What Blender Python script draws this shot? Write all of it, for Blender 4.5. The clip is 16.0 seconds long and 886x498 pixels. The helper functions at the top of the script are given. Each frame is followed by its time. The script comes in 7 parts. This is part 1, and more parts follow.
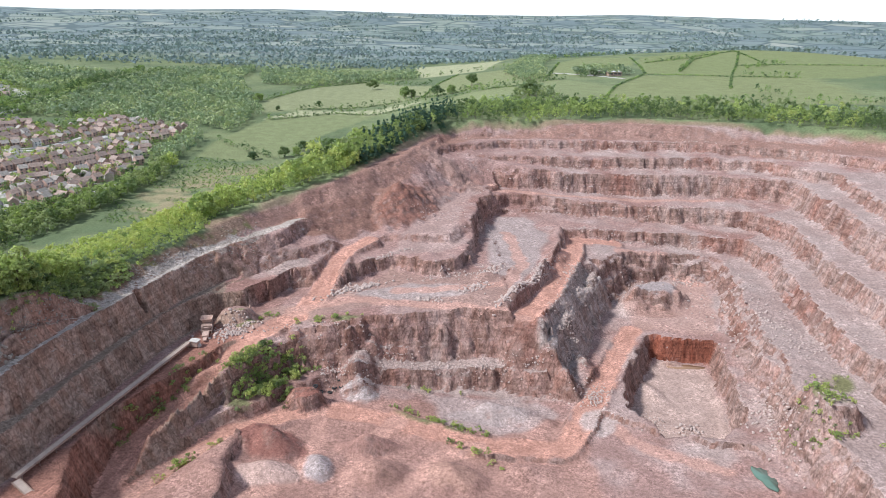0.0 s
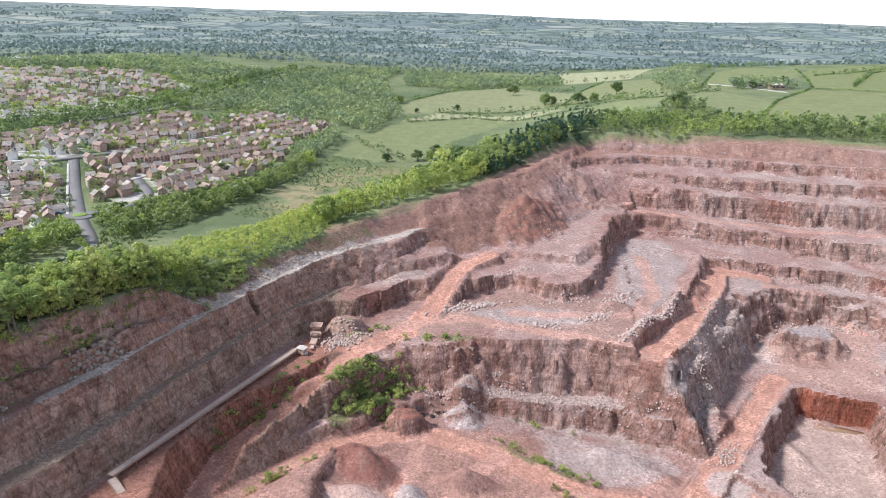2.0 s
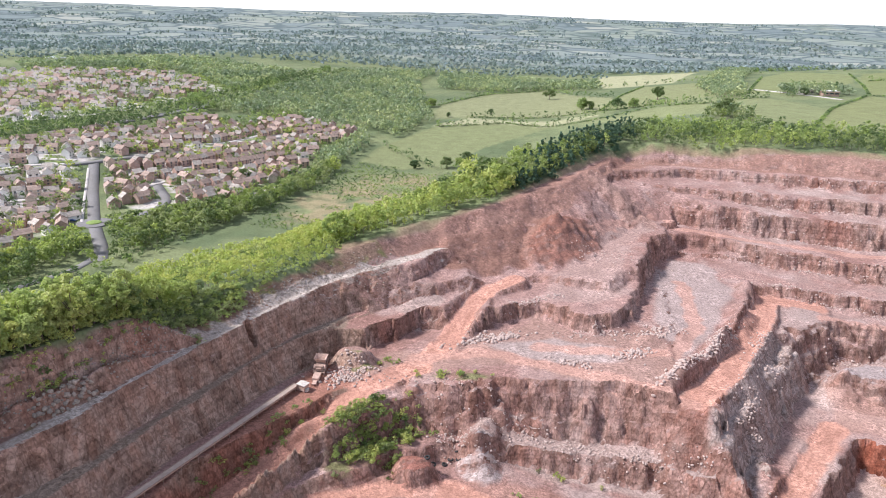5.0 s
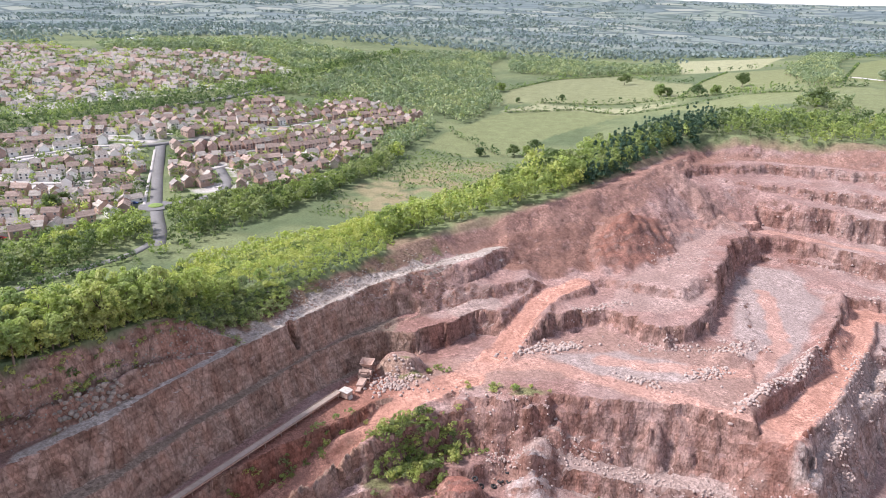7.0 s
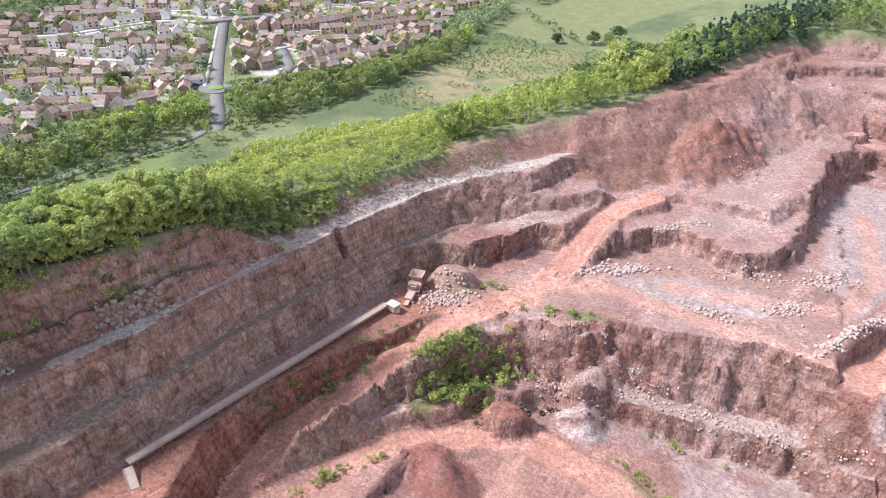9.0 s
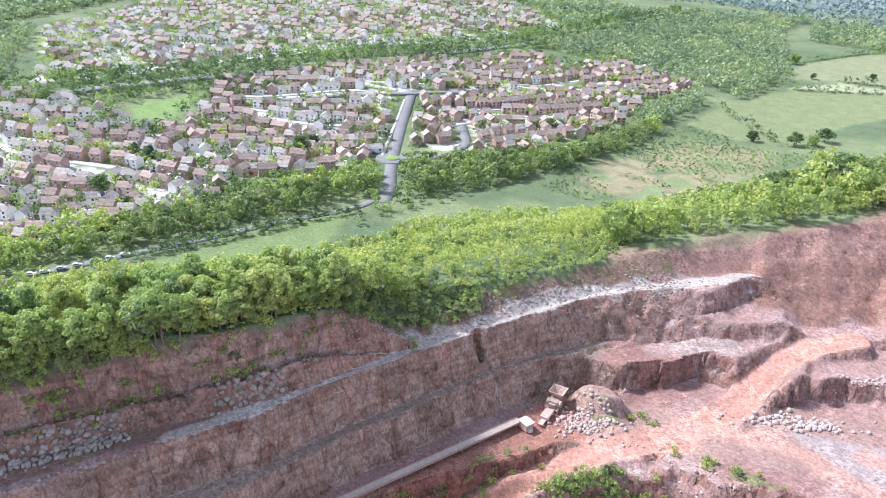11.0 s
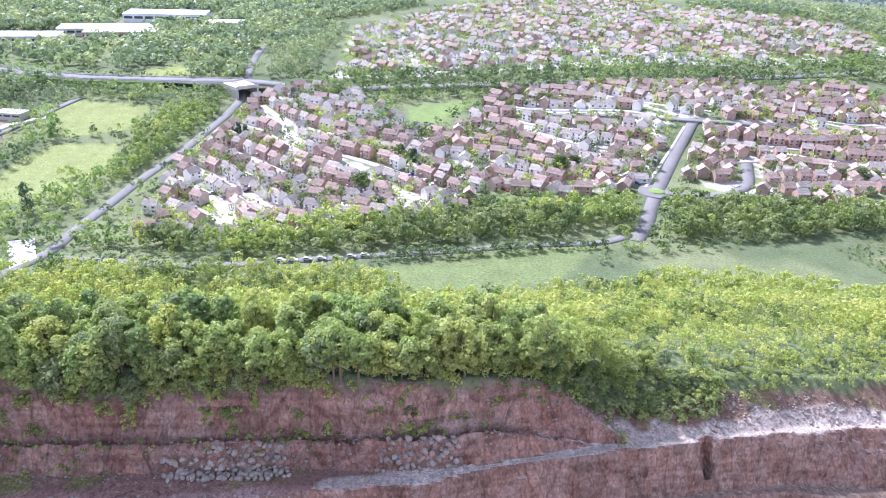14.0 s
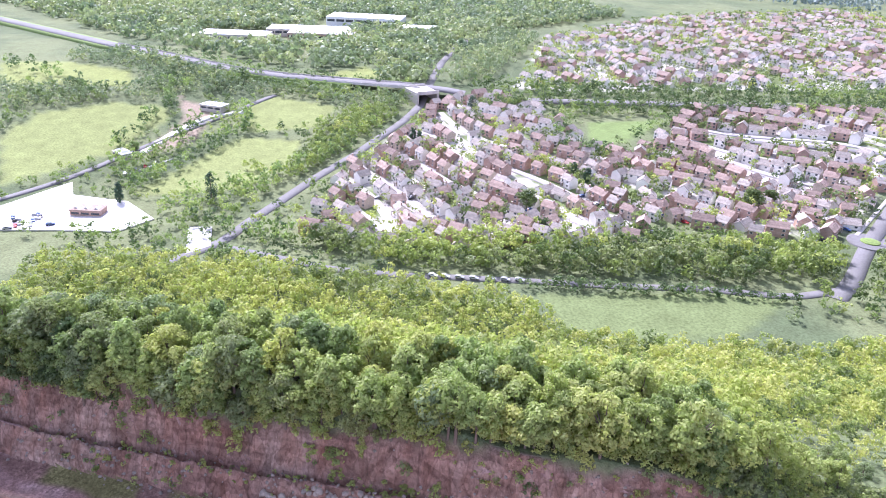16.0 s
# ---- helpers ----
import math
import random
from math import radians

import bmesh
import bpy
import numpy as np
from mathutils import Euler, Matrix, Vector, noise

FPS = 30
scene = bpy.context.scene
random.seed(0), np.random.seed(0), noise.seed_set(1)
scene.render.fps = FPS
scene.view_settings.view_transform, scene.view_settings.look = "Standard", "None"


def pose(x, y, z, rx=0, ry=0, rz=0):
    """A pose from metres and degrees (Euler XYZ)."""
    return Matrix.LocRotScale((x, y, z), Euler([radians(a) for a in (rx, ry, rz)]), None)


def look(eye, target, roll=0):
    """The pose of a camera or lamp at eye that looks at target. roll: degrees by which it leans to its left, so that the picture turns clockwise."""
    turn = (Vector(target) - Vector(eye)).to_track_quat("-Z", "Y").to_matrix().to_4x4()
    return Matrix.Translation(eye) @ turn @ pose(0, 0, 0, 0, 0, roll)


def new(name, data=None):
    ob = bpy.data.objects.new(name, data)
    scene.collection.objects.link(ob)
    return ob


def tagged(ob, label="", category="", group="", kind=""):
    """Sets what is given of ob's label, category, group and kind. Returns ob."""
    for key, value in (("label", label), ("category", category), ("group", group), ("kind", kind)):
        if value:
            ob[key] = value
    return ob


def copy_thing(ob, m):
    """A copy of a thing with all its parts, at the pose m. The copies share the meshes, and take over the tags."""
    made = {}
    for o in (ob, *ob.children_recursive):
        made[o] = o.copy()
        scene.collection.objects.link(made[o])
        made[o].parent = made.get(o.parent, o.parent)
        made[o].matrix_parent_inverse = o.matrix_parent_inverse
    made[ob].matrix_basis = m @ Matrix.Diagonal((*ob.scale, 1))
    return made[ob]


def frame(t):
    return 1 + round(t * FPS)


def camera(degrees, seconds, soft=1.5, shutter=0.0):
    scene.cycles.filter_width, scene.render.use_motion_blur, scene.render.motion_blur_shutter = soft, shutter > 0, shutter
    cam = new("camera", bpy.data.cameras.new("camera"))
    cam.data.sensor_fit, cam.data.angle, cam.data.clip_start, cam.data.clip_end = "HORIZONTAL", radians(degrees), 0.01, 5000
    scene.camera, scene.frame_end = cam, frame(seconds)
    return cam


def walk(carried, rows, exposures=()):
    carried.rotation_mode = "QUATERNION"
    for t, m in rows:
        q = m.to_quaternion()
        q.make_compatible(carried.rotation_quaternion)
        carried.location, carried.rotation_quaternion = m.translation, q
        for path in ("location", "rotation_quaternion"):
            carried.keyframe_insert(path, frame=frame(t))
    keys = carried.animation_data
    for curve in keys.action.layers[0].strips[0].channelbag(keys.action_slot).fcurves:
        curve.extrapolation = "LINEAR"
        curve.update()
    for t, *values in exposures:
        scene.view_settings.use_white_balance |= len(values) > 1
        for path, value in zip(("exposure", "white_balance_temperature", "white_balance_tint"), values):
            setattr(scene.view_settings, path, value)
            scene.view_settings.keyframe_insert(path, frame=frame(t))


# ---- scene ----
cam = camera(64.32, 16.0, 0.9)
walk(cam, [
    (0.00, look((0.01, 0.01, 134.01), (0.03, 94.62, 101.63), 0.93)),
    (0.50, look((1.01, 4.66, 134.26), (-2.44, 99.23, 101.95), 1.10)),
    (1.00, look((2.04, 9.60, 134.29), (-6.04, 103.91, 102.03), 1.27)),
    (1.50, look((2.80, 14.35, 134.34), (-10.35, 108.09, 102.09), 1.44)),
    (2.00, look((3.52, 19.26, 134.43), (-15.06, 112.06, 102.13), 1.56)),
    (2.50, look((4.25, 24.28, 134.53), (-17.38, 116.37, 102.13), 1.60)),
    (3.00, look((4.35, 29.01, 134.30), (-17.16, 121.17, 101.99), 1.61)),
    (3.20, look((4.30, 30.88, 134.20), (-17.12, 123.03, 101.80), 1.71)),
    (3.73, look((4.26, 35.77, 134.23), (-17.10, 127.94, 101.83), 1.75)),
    (4.25, look((4.08, 40.64, 134.59), (-17.60, 132.73, 102.21), 1.71)),
    (4.78, look((3.76, 45.59, 134.98), (-18.92, 137.45, 102.62), 1.65)),
    (5.30, look((3.31, 50.77, 135.08), (-21.33, 142.14, 102.76), 1.61)),
    (5.50, look((3.15, 52.82, 135.03), (-22.35, 143.95, 102.70), 1.58)),
    (6.00, look((2.62, 57.86, 134.90), (-25.38, 148.28, 102.65), 1.59)),
    (6.50, look((2.02, 62.94, 134.76), (-28.39, 152.52, 102.35), 1.51)),
    (7.00, look((1.35, 67.71, 134.70), (-30.83, 155.77, 99.90), 1.53)),
    (7.50, look((0.69, 72.44, 134.71), (-32.85, 158.40, 96.15), 1.50)),
    (8.00, look((-0.20, 77.53, 134.73), (-35.01, 161.10, 92.26), 1.48)),
    (8.20, look((-0.60, 79.62, 134.79), (-35.92, 162.11, 90.65), 1.49)),
    (8.72, look((-1.84, 84.76, 135.26), (-38.69, 164.24, 87.03), 1.67)),
    (9.25, look((-3.48, 89.57, 136.18), (-42.76, 165.78, 84.72), 2.08)),
    (9.78, look((-5.31, 94.29, 137.04), (-48.43, 167.47, 84.27), 2.48)),
    (10.30, look((-7.11, 99.18, 137.32), (-56.11, 169.84, 86.26), 2.62)),
    (10.50, look((-7.77, 101.11, 137.25), (-59.37, 171.02, 87.76), 2.59)),
    (10.80, look((-8.70, 103.98, 137.03), (-64.82, 172.96, 90.75), 2.55)),
    (11.00, look((-9.38, 105.92, 136.88), (-69.04, 174.31, 94.89), 2.51)),
    (11.50, look((-11.46, 110.79, 136.65), (-76.12, 174.50, 94.69), 2.49)),
    (12.00, look((-13.76, 115.21, 136.54), (-82.85, 174.04, 94.51), 2.52)),
    (12.50, look((-16.33, 119.92, 136.60), (-88.87, 174.37, 94.48), 2.48)),
    (13.00, look((-19.65, 123.66, 136.48), (-95.16, 173.88, 94.33), 2.51)),
    (13.50, look((-23.05, 127.61, 136.31), (-101.90, 172.38, 94.14), 2.46)),
    (14.00, look((-26.50, 131.25, 136.18), (-108.07, 170.74, 93.93), 2.44)),
    (14.50, look((-30.19, 134.70, 136.18), (-114.24, 168.55, 93.89), 2.41)),
    (15.00, look((-34.48, 137.84, 135.94), (-120.62, 165.99, 93.65), 2.36)),
    (15.50, look((-38.95, 140.68, 135.48), (-126.80, 163.03, 93.24), 2.28)),
    (16.00, look((-43.70, 143.41, 134.91), (-132.85, 159.95, 92.73), 2.25)),
], [(0.0, 0.97, 5880, 9), (3.0, 1.14, 6080, 14), (5.5, 1.23, 6200, 17), (8.2, 1.32, 6200, 20), (11.0, 1.63, 5580, 13), (13.0, 1.8, 5470, 20), (16.0, 1.8, 5600, 31)])

# ---- sky and sun ----
world = bpy.data.worlds.new("sky")
scene.world = world
world.use_nodes = True
sky = world.node_tree.nodes.new("ShaderNodeTexSky")
sky.sky_type, sky.sun_disc = "NISHITA", False
SUN_HIGH, SUN_TURN = radians(48), radians(252)
sky.sun_elevation, sky.sun_rotation = SUN_HIGH, SUN_TURN
sky.air_density, sky.dust_density = 0.7, 0.25
sky.ozone_density = 3.0
cloud = world.node_tree.nodes.new("ShaderNodeHueSaturation")
cloud.inputs["Saturation"].default_value = 0.42
world.node_tree.links.new(sky.outputs[0], cloud.inputs["Color"])
world.node_tree.links.new(cloud.outputs[0], world.node_tree.nodes["Background"].inputs[0])
world.node_tree.nodes["Background"].inputs[1].default_value = 0.118
lamp = bpy.data.lights.new("sun", "SUN")
lamp.energy, lamp.angle, lamp.color = 2.55, radians(8), (1.0, 0.955, 0.9)
sun = new("sun", lamp)
sun_way = Vector((math.sin(SUN_TURN) * math.cos(SUN_HIGH), math.cos(SUN_TURN) * math.cos(SUN_HIGH), math.sin(SUN_HIGH)))
sun.matrix_world = look(sun_way * 800, (0, 0, 0))

# ---- materials ----
def nodes_of(name):
    m = bpy.data.materials.new(name)
    m.use_nodes = True
    return m, m.node_tree.nodes, m.node_tree.links, m.node_tree.nodes["Principled BSDF"]


def noise_node(nodes, links, scale, detail=4.0, vector=None, stretch=None):
    n = nodes.new("ShaderNodeTexNoise")
    n.inputs["Scale"].default_value, n.inputs["Detail"].default_value = scale, detail
    if stretch:
        mapping = nodes.new("ShaderNodeMapping")
        mapping.inputs["Scale"].default_value = stretch
        links.new(vector, mapping.inputs["Vector"])
        links.new(mapping.outputs[0], n.inputs["Vector"])
    elif vector is not None:
        links.new(vector, n.inputs["Vector"])
    return n


def math_node(nodes, links, kind, a, b):
    n = nodes.new("ShaderNodeMath")
    n.operation = kind
    for k, v in enumerate((a, b)):
        if isinstance(v, (int, float)):
            n.inputs[k].default_value = v
        else:
            links.new(v, n.inputs[k])
    return n.outputs[0]


def ramp_node(nodes, links, fac, stops):
    n = nodes.new("ShaderNodeValToRGB")
    while len(n.color_ramp.elements) < len(stops):
        n.color_ramp.elements.new(0.5)
    for e, (at, colour) in zip(n.color_ramp.elements, stops):
        e.position, e.color = at, (*colour, 1) if len(colour) == 3 else colour
    links.new(fac, n.inputs[0])
    return n.outputs[0]


def blend(nodes, links, kind, fac, a, b):
    n = nodes.new("ShaderNodeMix")
    n.data_type, n.blend_type = "RGBA", kind
    for socket, v in ((n.inputs["Factor"], fac), (n.inputs[6], a), (n.inputs[7], b)):
        if isinstance(v, (int, float)):
            socket.default_value = v
        elif isinstance(v, tuple):
            socket.default_value = (*v, 1)
        else:
            links.new(v, socket)
    return n.outputs[2]


def bump_node(nodes, links, height, strength, distance, shader):
    n = nodes.new("ShaderNodeBump")
    n.inputs["Strength"].default_value, n.inputs["Distance"].default_value = strength, distance
    links.new(height, n.inputs["Height"])
    links.new(n.outputs[0], shader.inputs["Normal"])


def ground_material():
    """Land cover from the sheet's own colours; steep faces show ribbed, stained rock."""
    m, nodes, links, shader = nodes_of("ground")
    place = nodes.new("ShaderNodeNewGeometry")
    cover = nodes.new("ShaderNodeAttribute")
    cover.attribute_name = "cover"
    grit = noise_node(nodes, links, 0.9, 6, place.outputs["Position"])
    patch = noise_node(nodes, links, 0.11, 5, place.outputs["Position"])
    ribs = noise_node(nodes, links, 1.6, 8, place.outputs["Position"], (1, 1, 0.55))
    seams = noise_node(nodes, links, 0.5, 4, place.outputs["Position"], (0.12, 0.12, 1.5))
    base = blend(nodes, links, "MULTIPLY", 1.0, cover.outputs["Color"], ramp_node(nodes, links, grit.outputs["Fac"], [(0.3, (0.74, 0.725, 0.715)), (0.5, (1, 1, 1)), (0.7, (1.22, 1.225, 1.23))]))
    base = blend(nodes, links, "MULTIPLY", 0.7, base, ramp_node(nodes, links, patch.outputs["Fac"], [(0.3, (0.82, 0.8, 0.79)), (0.7, (1.15, 1.15, 1.15))]))
    dug = nodes.new("ShaderNodeAttribute")
    dug.attribute_name = "dug"
    kinds = nodes.new("ShaderNodeSeparateColor")
    links.new(dug.outputs["Color"], kinds.inputs[0])
    chips = noise_node(nodes, links, 2.6, 4, place.outputs["Position"])
    base = blend(nodes, links, "MULTIPLY", kinds.outputs[0], base, ramp_node(nodes, links, chips.outputs["Fac"], [(0.3, (0.74, 0.73, 0.72)), (0.5, (1, 1, 1)), (0.7, (1.18, 1.18, 1.18))]))
    # broken stone on dug ground
    for size, amount in ((0.8, 0.45), (2.2, 0.65)):
        broken = nodes.new("ShaderNodeTexVoronoi")
        broken.inputs["Scale"].default_value = size
        links.new(place.outputs["Position"], broken.inputs["Vector"])
        tone = nodes.new("ShaderNodeSeparateColor")
        links.new(broken.outputs["Color"], tone.inputs[0])
        where = math_node(nodes, links, "MULTIPLY", kinds.outputs[0], math_node(nodes, links, "MULTIPLY", ramp_node(nodes, links, patch.outputs["Fac"], [(0.42, (0.12, 0.12, 0.12)), (0.58, (1, 1, 1))]), amount))
        base = blend(nodes, links, "MULTIPLY", where, base, ramp_node(nodes, links, tone.outputs[0], [(0.0, (0.62, 0.6, 0.59)), (0.5, (1, 1, 1)), (1.0, (1.42, 1.42, 1.42))]))
    # small hedged fields of the far country, with bluish haze put into their colours
    fields = nodes.new("ShaderNodeTexVoronoi")
    fields.inputs["Scale"].default_value = 0.0062
    hedges = nodes.new("ShaderNodeTexVoronoi")
    hedges.feature = "DISTANCE_TO_EDGE"
    hedges.inputs["Scale"].default_value = 0.0062
    flat_map = nodes.new("ShaderNodeMapping")
    flat_map.inputs["Scale"].default_value = (1.0, 1.0, 0.0)
    links.new(place.outputs["Position"], flat_map.inputs["Vector"])
    for n in (fields, hedges):
        links.new(flat_map.outputs[0], n.inputs["Vector"])
    pick = nodes.new("ShaderNodeSeparateColor")
    links.new(fields.outputs["Color"], pick.inputs[0])
    hazed_crop = ramp_node(nodes, links, pick.outputs[0], [(0.0, (0.14, 0.18, 0.185)), (0.35, (0.18, 0.22, 0.21)), (0.6, (0.22, 0.26, 0.23)), (0.85, (0.27, 0.30, 0.25)), (1.0, (0.34, 0.35, 0.29))])
    hazed_crop = blend(nodes, links, "MIX", ramp_node(nodes, links, hedges.outputs["Distance"], [(0.03, (1, 1, 1)), (0.09, (0, 0, 0))]), hazed_crop, (0.075, 0.105, 0.105))
    base = blend(nodes, links, "MIX", math_node(nodes, links, "MULTIPLY", kinds.outputs[1], 0.75), base, hazed_crop)
    rock = nodes.new("ShaderNodeAttribute")
    rock.attribute_name = "face"
    warp = noise_node(nodes, links, 0.35, 3, place.outputs["Position"])
    bent = blend(nodes, links, "LINEAR_LIGHT", 0.35, place.outputs["Position"], warp.outputs["Color"])
    stone = rock.outputs["Color"]
    relief = None
    # angular blocks of three sizes, taller than wide
    for size, tall_by, dark, light, raise_by in ((0.22, 0.5, 0.78, 1.16, 1.6), (0.62, 0.6, 0.76, 1.16, 1.0), (1.7, 0.8, 0.78, 1.14, 0.35)):
        blocks = nodes.new("ShaderNodeTexVoronoi")
        blocks.inputs["Scale"].default_value = size
        squeeze = nodes.new("ShaderNodeMapping")
        squeeze.inputs["Scale"].default_value = (1, 1, tall_by)
        links.new(bent, squeeze.inputs["Vector"])
        links.new(squeeze.outputs[0], blocks.inputs["Vector"])
        tone = nodes.new("ShaderNodeSeparateColor")
        links.new(blocks.outputs["Color"], tone.inputs[0])
        stone = blend(nodes, links, "MULTIPLY", 1.0, stone, ramp_node(nodes, links, tone.outputs[0], [(0.0, (dark, dark * 0.97, dark * 0.95)), (0.5, (1, 1, 1)), (1.0, (light, light, light))]))
        lump = math_node(nodes, links, "MULTIPLY", math_node(nodes, links, "ADD", tone.outputs[1], blocks.outputs["Distance"]), raise_by)
        relief = lump if relief is None else math_node(nodes, links, "ADD", relief, lump)
    stone = blend(nodes, links, "MULTIPLY", 0.8, stone, ramp_node(nodes, links, ribs.outputs["Fac"], [(0.3, (0.74, 0.72, 0.71)), (0.5, (1, 1, 1)), (0.7, (1.13, 1.12, 1.11))]))
    stone = blend(nodes, links, "MULTIPLY", 0.8, stone, ramp_node(nodes, links, seams.outputs["Fac"], [(0.36, (0.72, 0.7, 0.69)), (0.6, (1.14, 1.13, 1.13))]))
    # rust and soil washed down the face
    wash = noise_node(nodes, links, 0.3, 5, place.outputs["Position"], (1, 1, 0.15))
    stone = blend(nodes, links, "MULTIPLY", 0.75, stone, ramp_node(nodes, links, wash.outputs["Fac"], [(0.42, (1, 1, 1)), (0.62, (0.88, 0.74, 0.68))]))
    up = nodes.new("ShaderNodeSeparateXYZ")
    links.new(place.outputs["True Normal"], up.inputs[0])
    steep = ramp_node(nodes, links, up.outputs[2], [(0.55, (1, 1, 1)), (0.8, (0, 0, 0))])
    show = math_node(nodes, links, "MULTIPLY", steep, kinds.outputs[0])
    cracks = nodes.new("ShaderNodeTexVoronoi")
    cracks.feature = "DISTANCE_TO_EDGE"
    cracks.inputs["Scale"].default_value = 0.55
    tall = nodes.new("ShaderNodeMapping")
    tall.inputs["Scale"].default_value = (1, 1, 0.35)
    links.new(bent, tall.inputs["Vector"])
    links.new(tall.outputs[0], cracks.inputs["Vector"])
    stone = blend(nodes, links, "MULTIPLY", 0.4, stone, ramp_node(nodes, links, cracks.outputs["Distance"], [(0.0, (0.3, 0.27, 0.27)), (0.07, (0.95, 0.95, 0.95)), (1.0, (1.05, 1.05, 1.05))]))
    # few tall open joints
    joints = nodes.new("ShaderNodeTexVoronoi")
    joints.feature = "DISTANCE_TO_EDGE"
    joints.inputs["Scale"].default_value = 0.11
    column = nodes.new("ShaderNodeMapping")
    column.inputs["Scale"].default_value = (1, 1, 0.1)
    links.new(blend(nodes, links, "LINEAR_LIGHT", 0.5, place.outputs["Position"], warp.outputs["Color"]), column.inputs["Vector"])
    links.new(column.outputs[0], joints.inputs["Vector"])
    stone = blend(nodes, links, "MULTIPLY", 0.45, stone, ramp_node(nodes, links, joints.outputs["Distance"], [(0.0, (0.3, 0.27, 0.26)), (0.03, (0.92, 0.92, 0.92)), (1.0, (1.05, 1.05, 1.05))]))
    links.new(blend(nodes, links, "MIX", show, base, stone), shader.inputs["Base Color"])
    shader.inputs["Roughness"].default_value = 0.95
    shader.inputs["Specular IOR Level"].default_value = 0.15
    height = math_node(nodes, links, "ADD", math_node(nodes, links, "MULTIPLY", math_node(nodes, links, "ADD", relief, math_node(nodes, links, "MULTIPLY", ribs.outputs["Fac"], 1.5)), show), math_node(nodes, links, "MULTIPLY", math_node(nodes, links, "ADD", grit.outputs["Fac"], chips.outputs["Fac"]), 0.6))
    bump_node(nodes, links, height, 0.7, 0.4, shader)
    return m


GROUND = ground_material()


def leaf_material(name, colour, glow=0.45):
    """Leaves: two greens by leaf, some light passing through."""
    m, nodes, links, shader = nodes_of(name)
    place = nodes.new("ShaderNodeNewGeometry")
    each = nodes.new("ShaderNodeObjectInfo")
    tone = ramp_node(nodes, links, place.outputs["Random Per Island"], [(0.0, tuple(c * 0.8 for c in colour)), (0.55, colour), (1.0, tuple(min(1, c * 1.22) for c in colour))])
    own = ramp_node(nodes, links, each.outputs["Random"], [(0.0, (0.8, 0.88, 0.9)), (0.5, (1, 1, 1)), (1.0, (1.12, 1.06, 0.92))])
    tone = blend(nodes, links, "MULTIPLY", 1.0, tone, own)
    links.new(tone, shader.inputs["Base Color"])
    shader.inputs["Roughness"].default_value = 0.55
    shader.inputs["Specular IOR Level"].default_value = 0.25
    thin = nodes.new("ShaderNodeBsdfTranslucent")
    links.new(blend(nodes, links, "MULTIPLY", 1.0, tone, (1.05, 1.2, 0.82)), thin.inputs[0])
    both = nodes.new("ShaderNodeMixShader")
    both.inputs[0].default_value = glow
    links.new(shader.outputs[0], both.inputs[1])
    links.new(thin.outputs[0], both.inputs[2])
    links.new(both.outputs[0], nodes["Material Output"].inputs[0])
    return m


def plain_material(name, colour, rough_value=0.85, grain_size=1.5, spread=0.25, metal=0.0, stain=0.08, vary=0.0, bump=0.0):
    """A solid surface with grain and larger stains, and its own shade by object."""
    m, nodes, links, shader = nodes_of(name)
    place = nodes.new("ShaderNodeNewGeometry")
    small = noise_node(nodes, links, grain_size, 5, place.outputs["Position"])
    large = noise_node(nodes, links, stain, 4, place.outputs["Position"])
    tone = blend(nodes, links, "MULTIPLY", 1.0, (*colour,), ramp_node(nodes, links, small.outputs["Fac"], [(0.3, (1 - spread,) * 3), (0.7, (1 + spread,) * 3)]))
    tone = blend(nodes, links, "MULTIPLY", 0.6, tone, ramp_node(nodes, links, large.outputs["Fac"], [(0.3, (0.8, 0.79, 0.77)), (0.7, (1.15, 1.15, 1.15))]))
    if vary:
        each = nodes.new("ShaderNodeObjectInfo")
        tone = blend(nodes, links, "MULTIPLY", 1.0, tone, ramp_node(nodes, links, each.outputs["Random"], [(0.0, (1 - vary, 1 - vary * 0.9, 1 - vary * 0.8)), (1.0, (1 + vary, 1 + vary, 1 + vary))]))
    links.new(tone, shader.inputs["Base Color"])
    shader.inputs["Roughness"].default_value, shader.inputs["Metallic"].default_value = rough_value, metal
    if bump:
        bump_node(nodes, links, small.outputs["Fac"], 0.6, bump, shader)
    return m


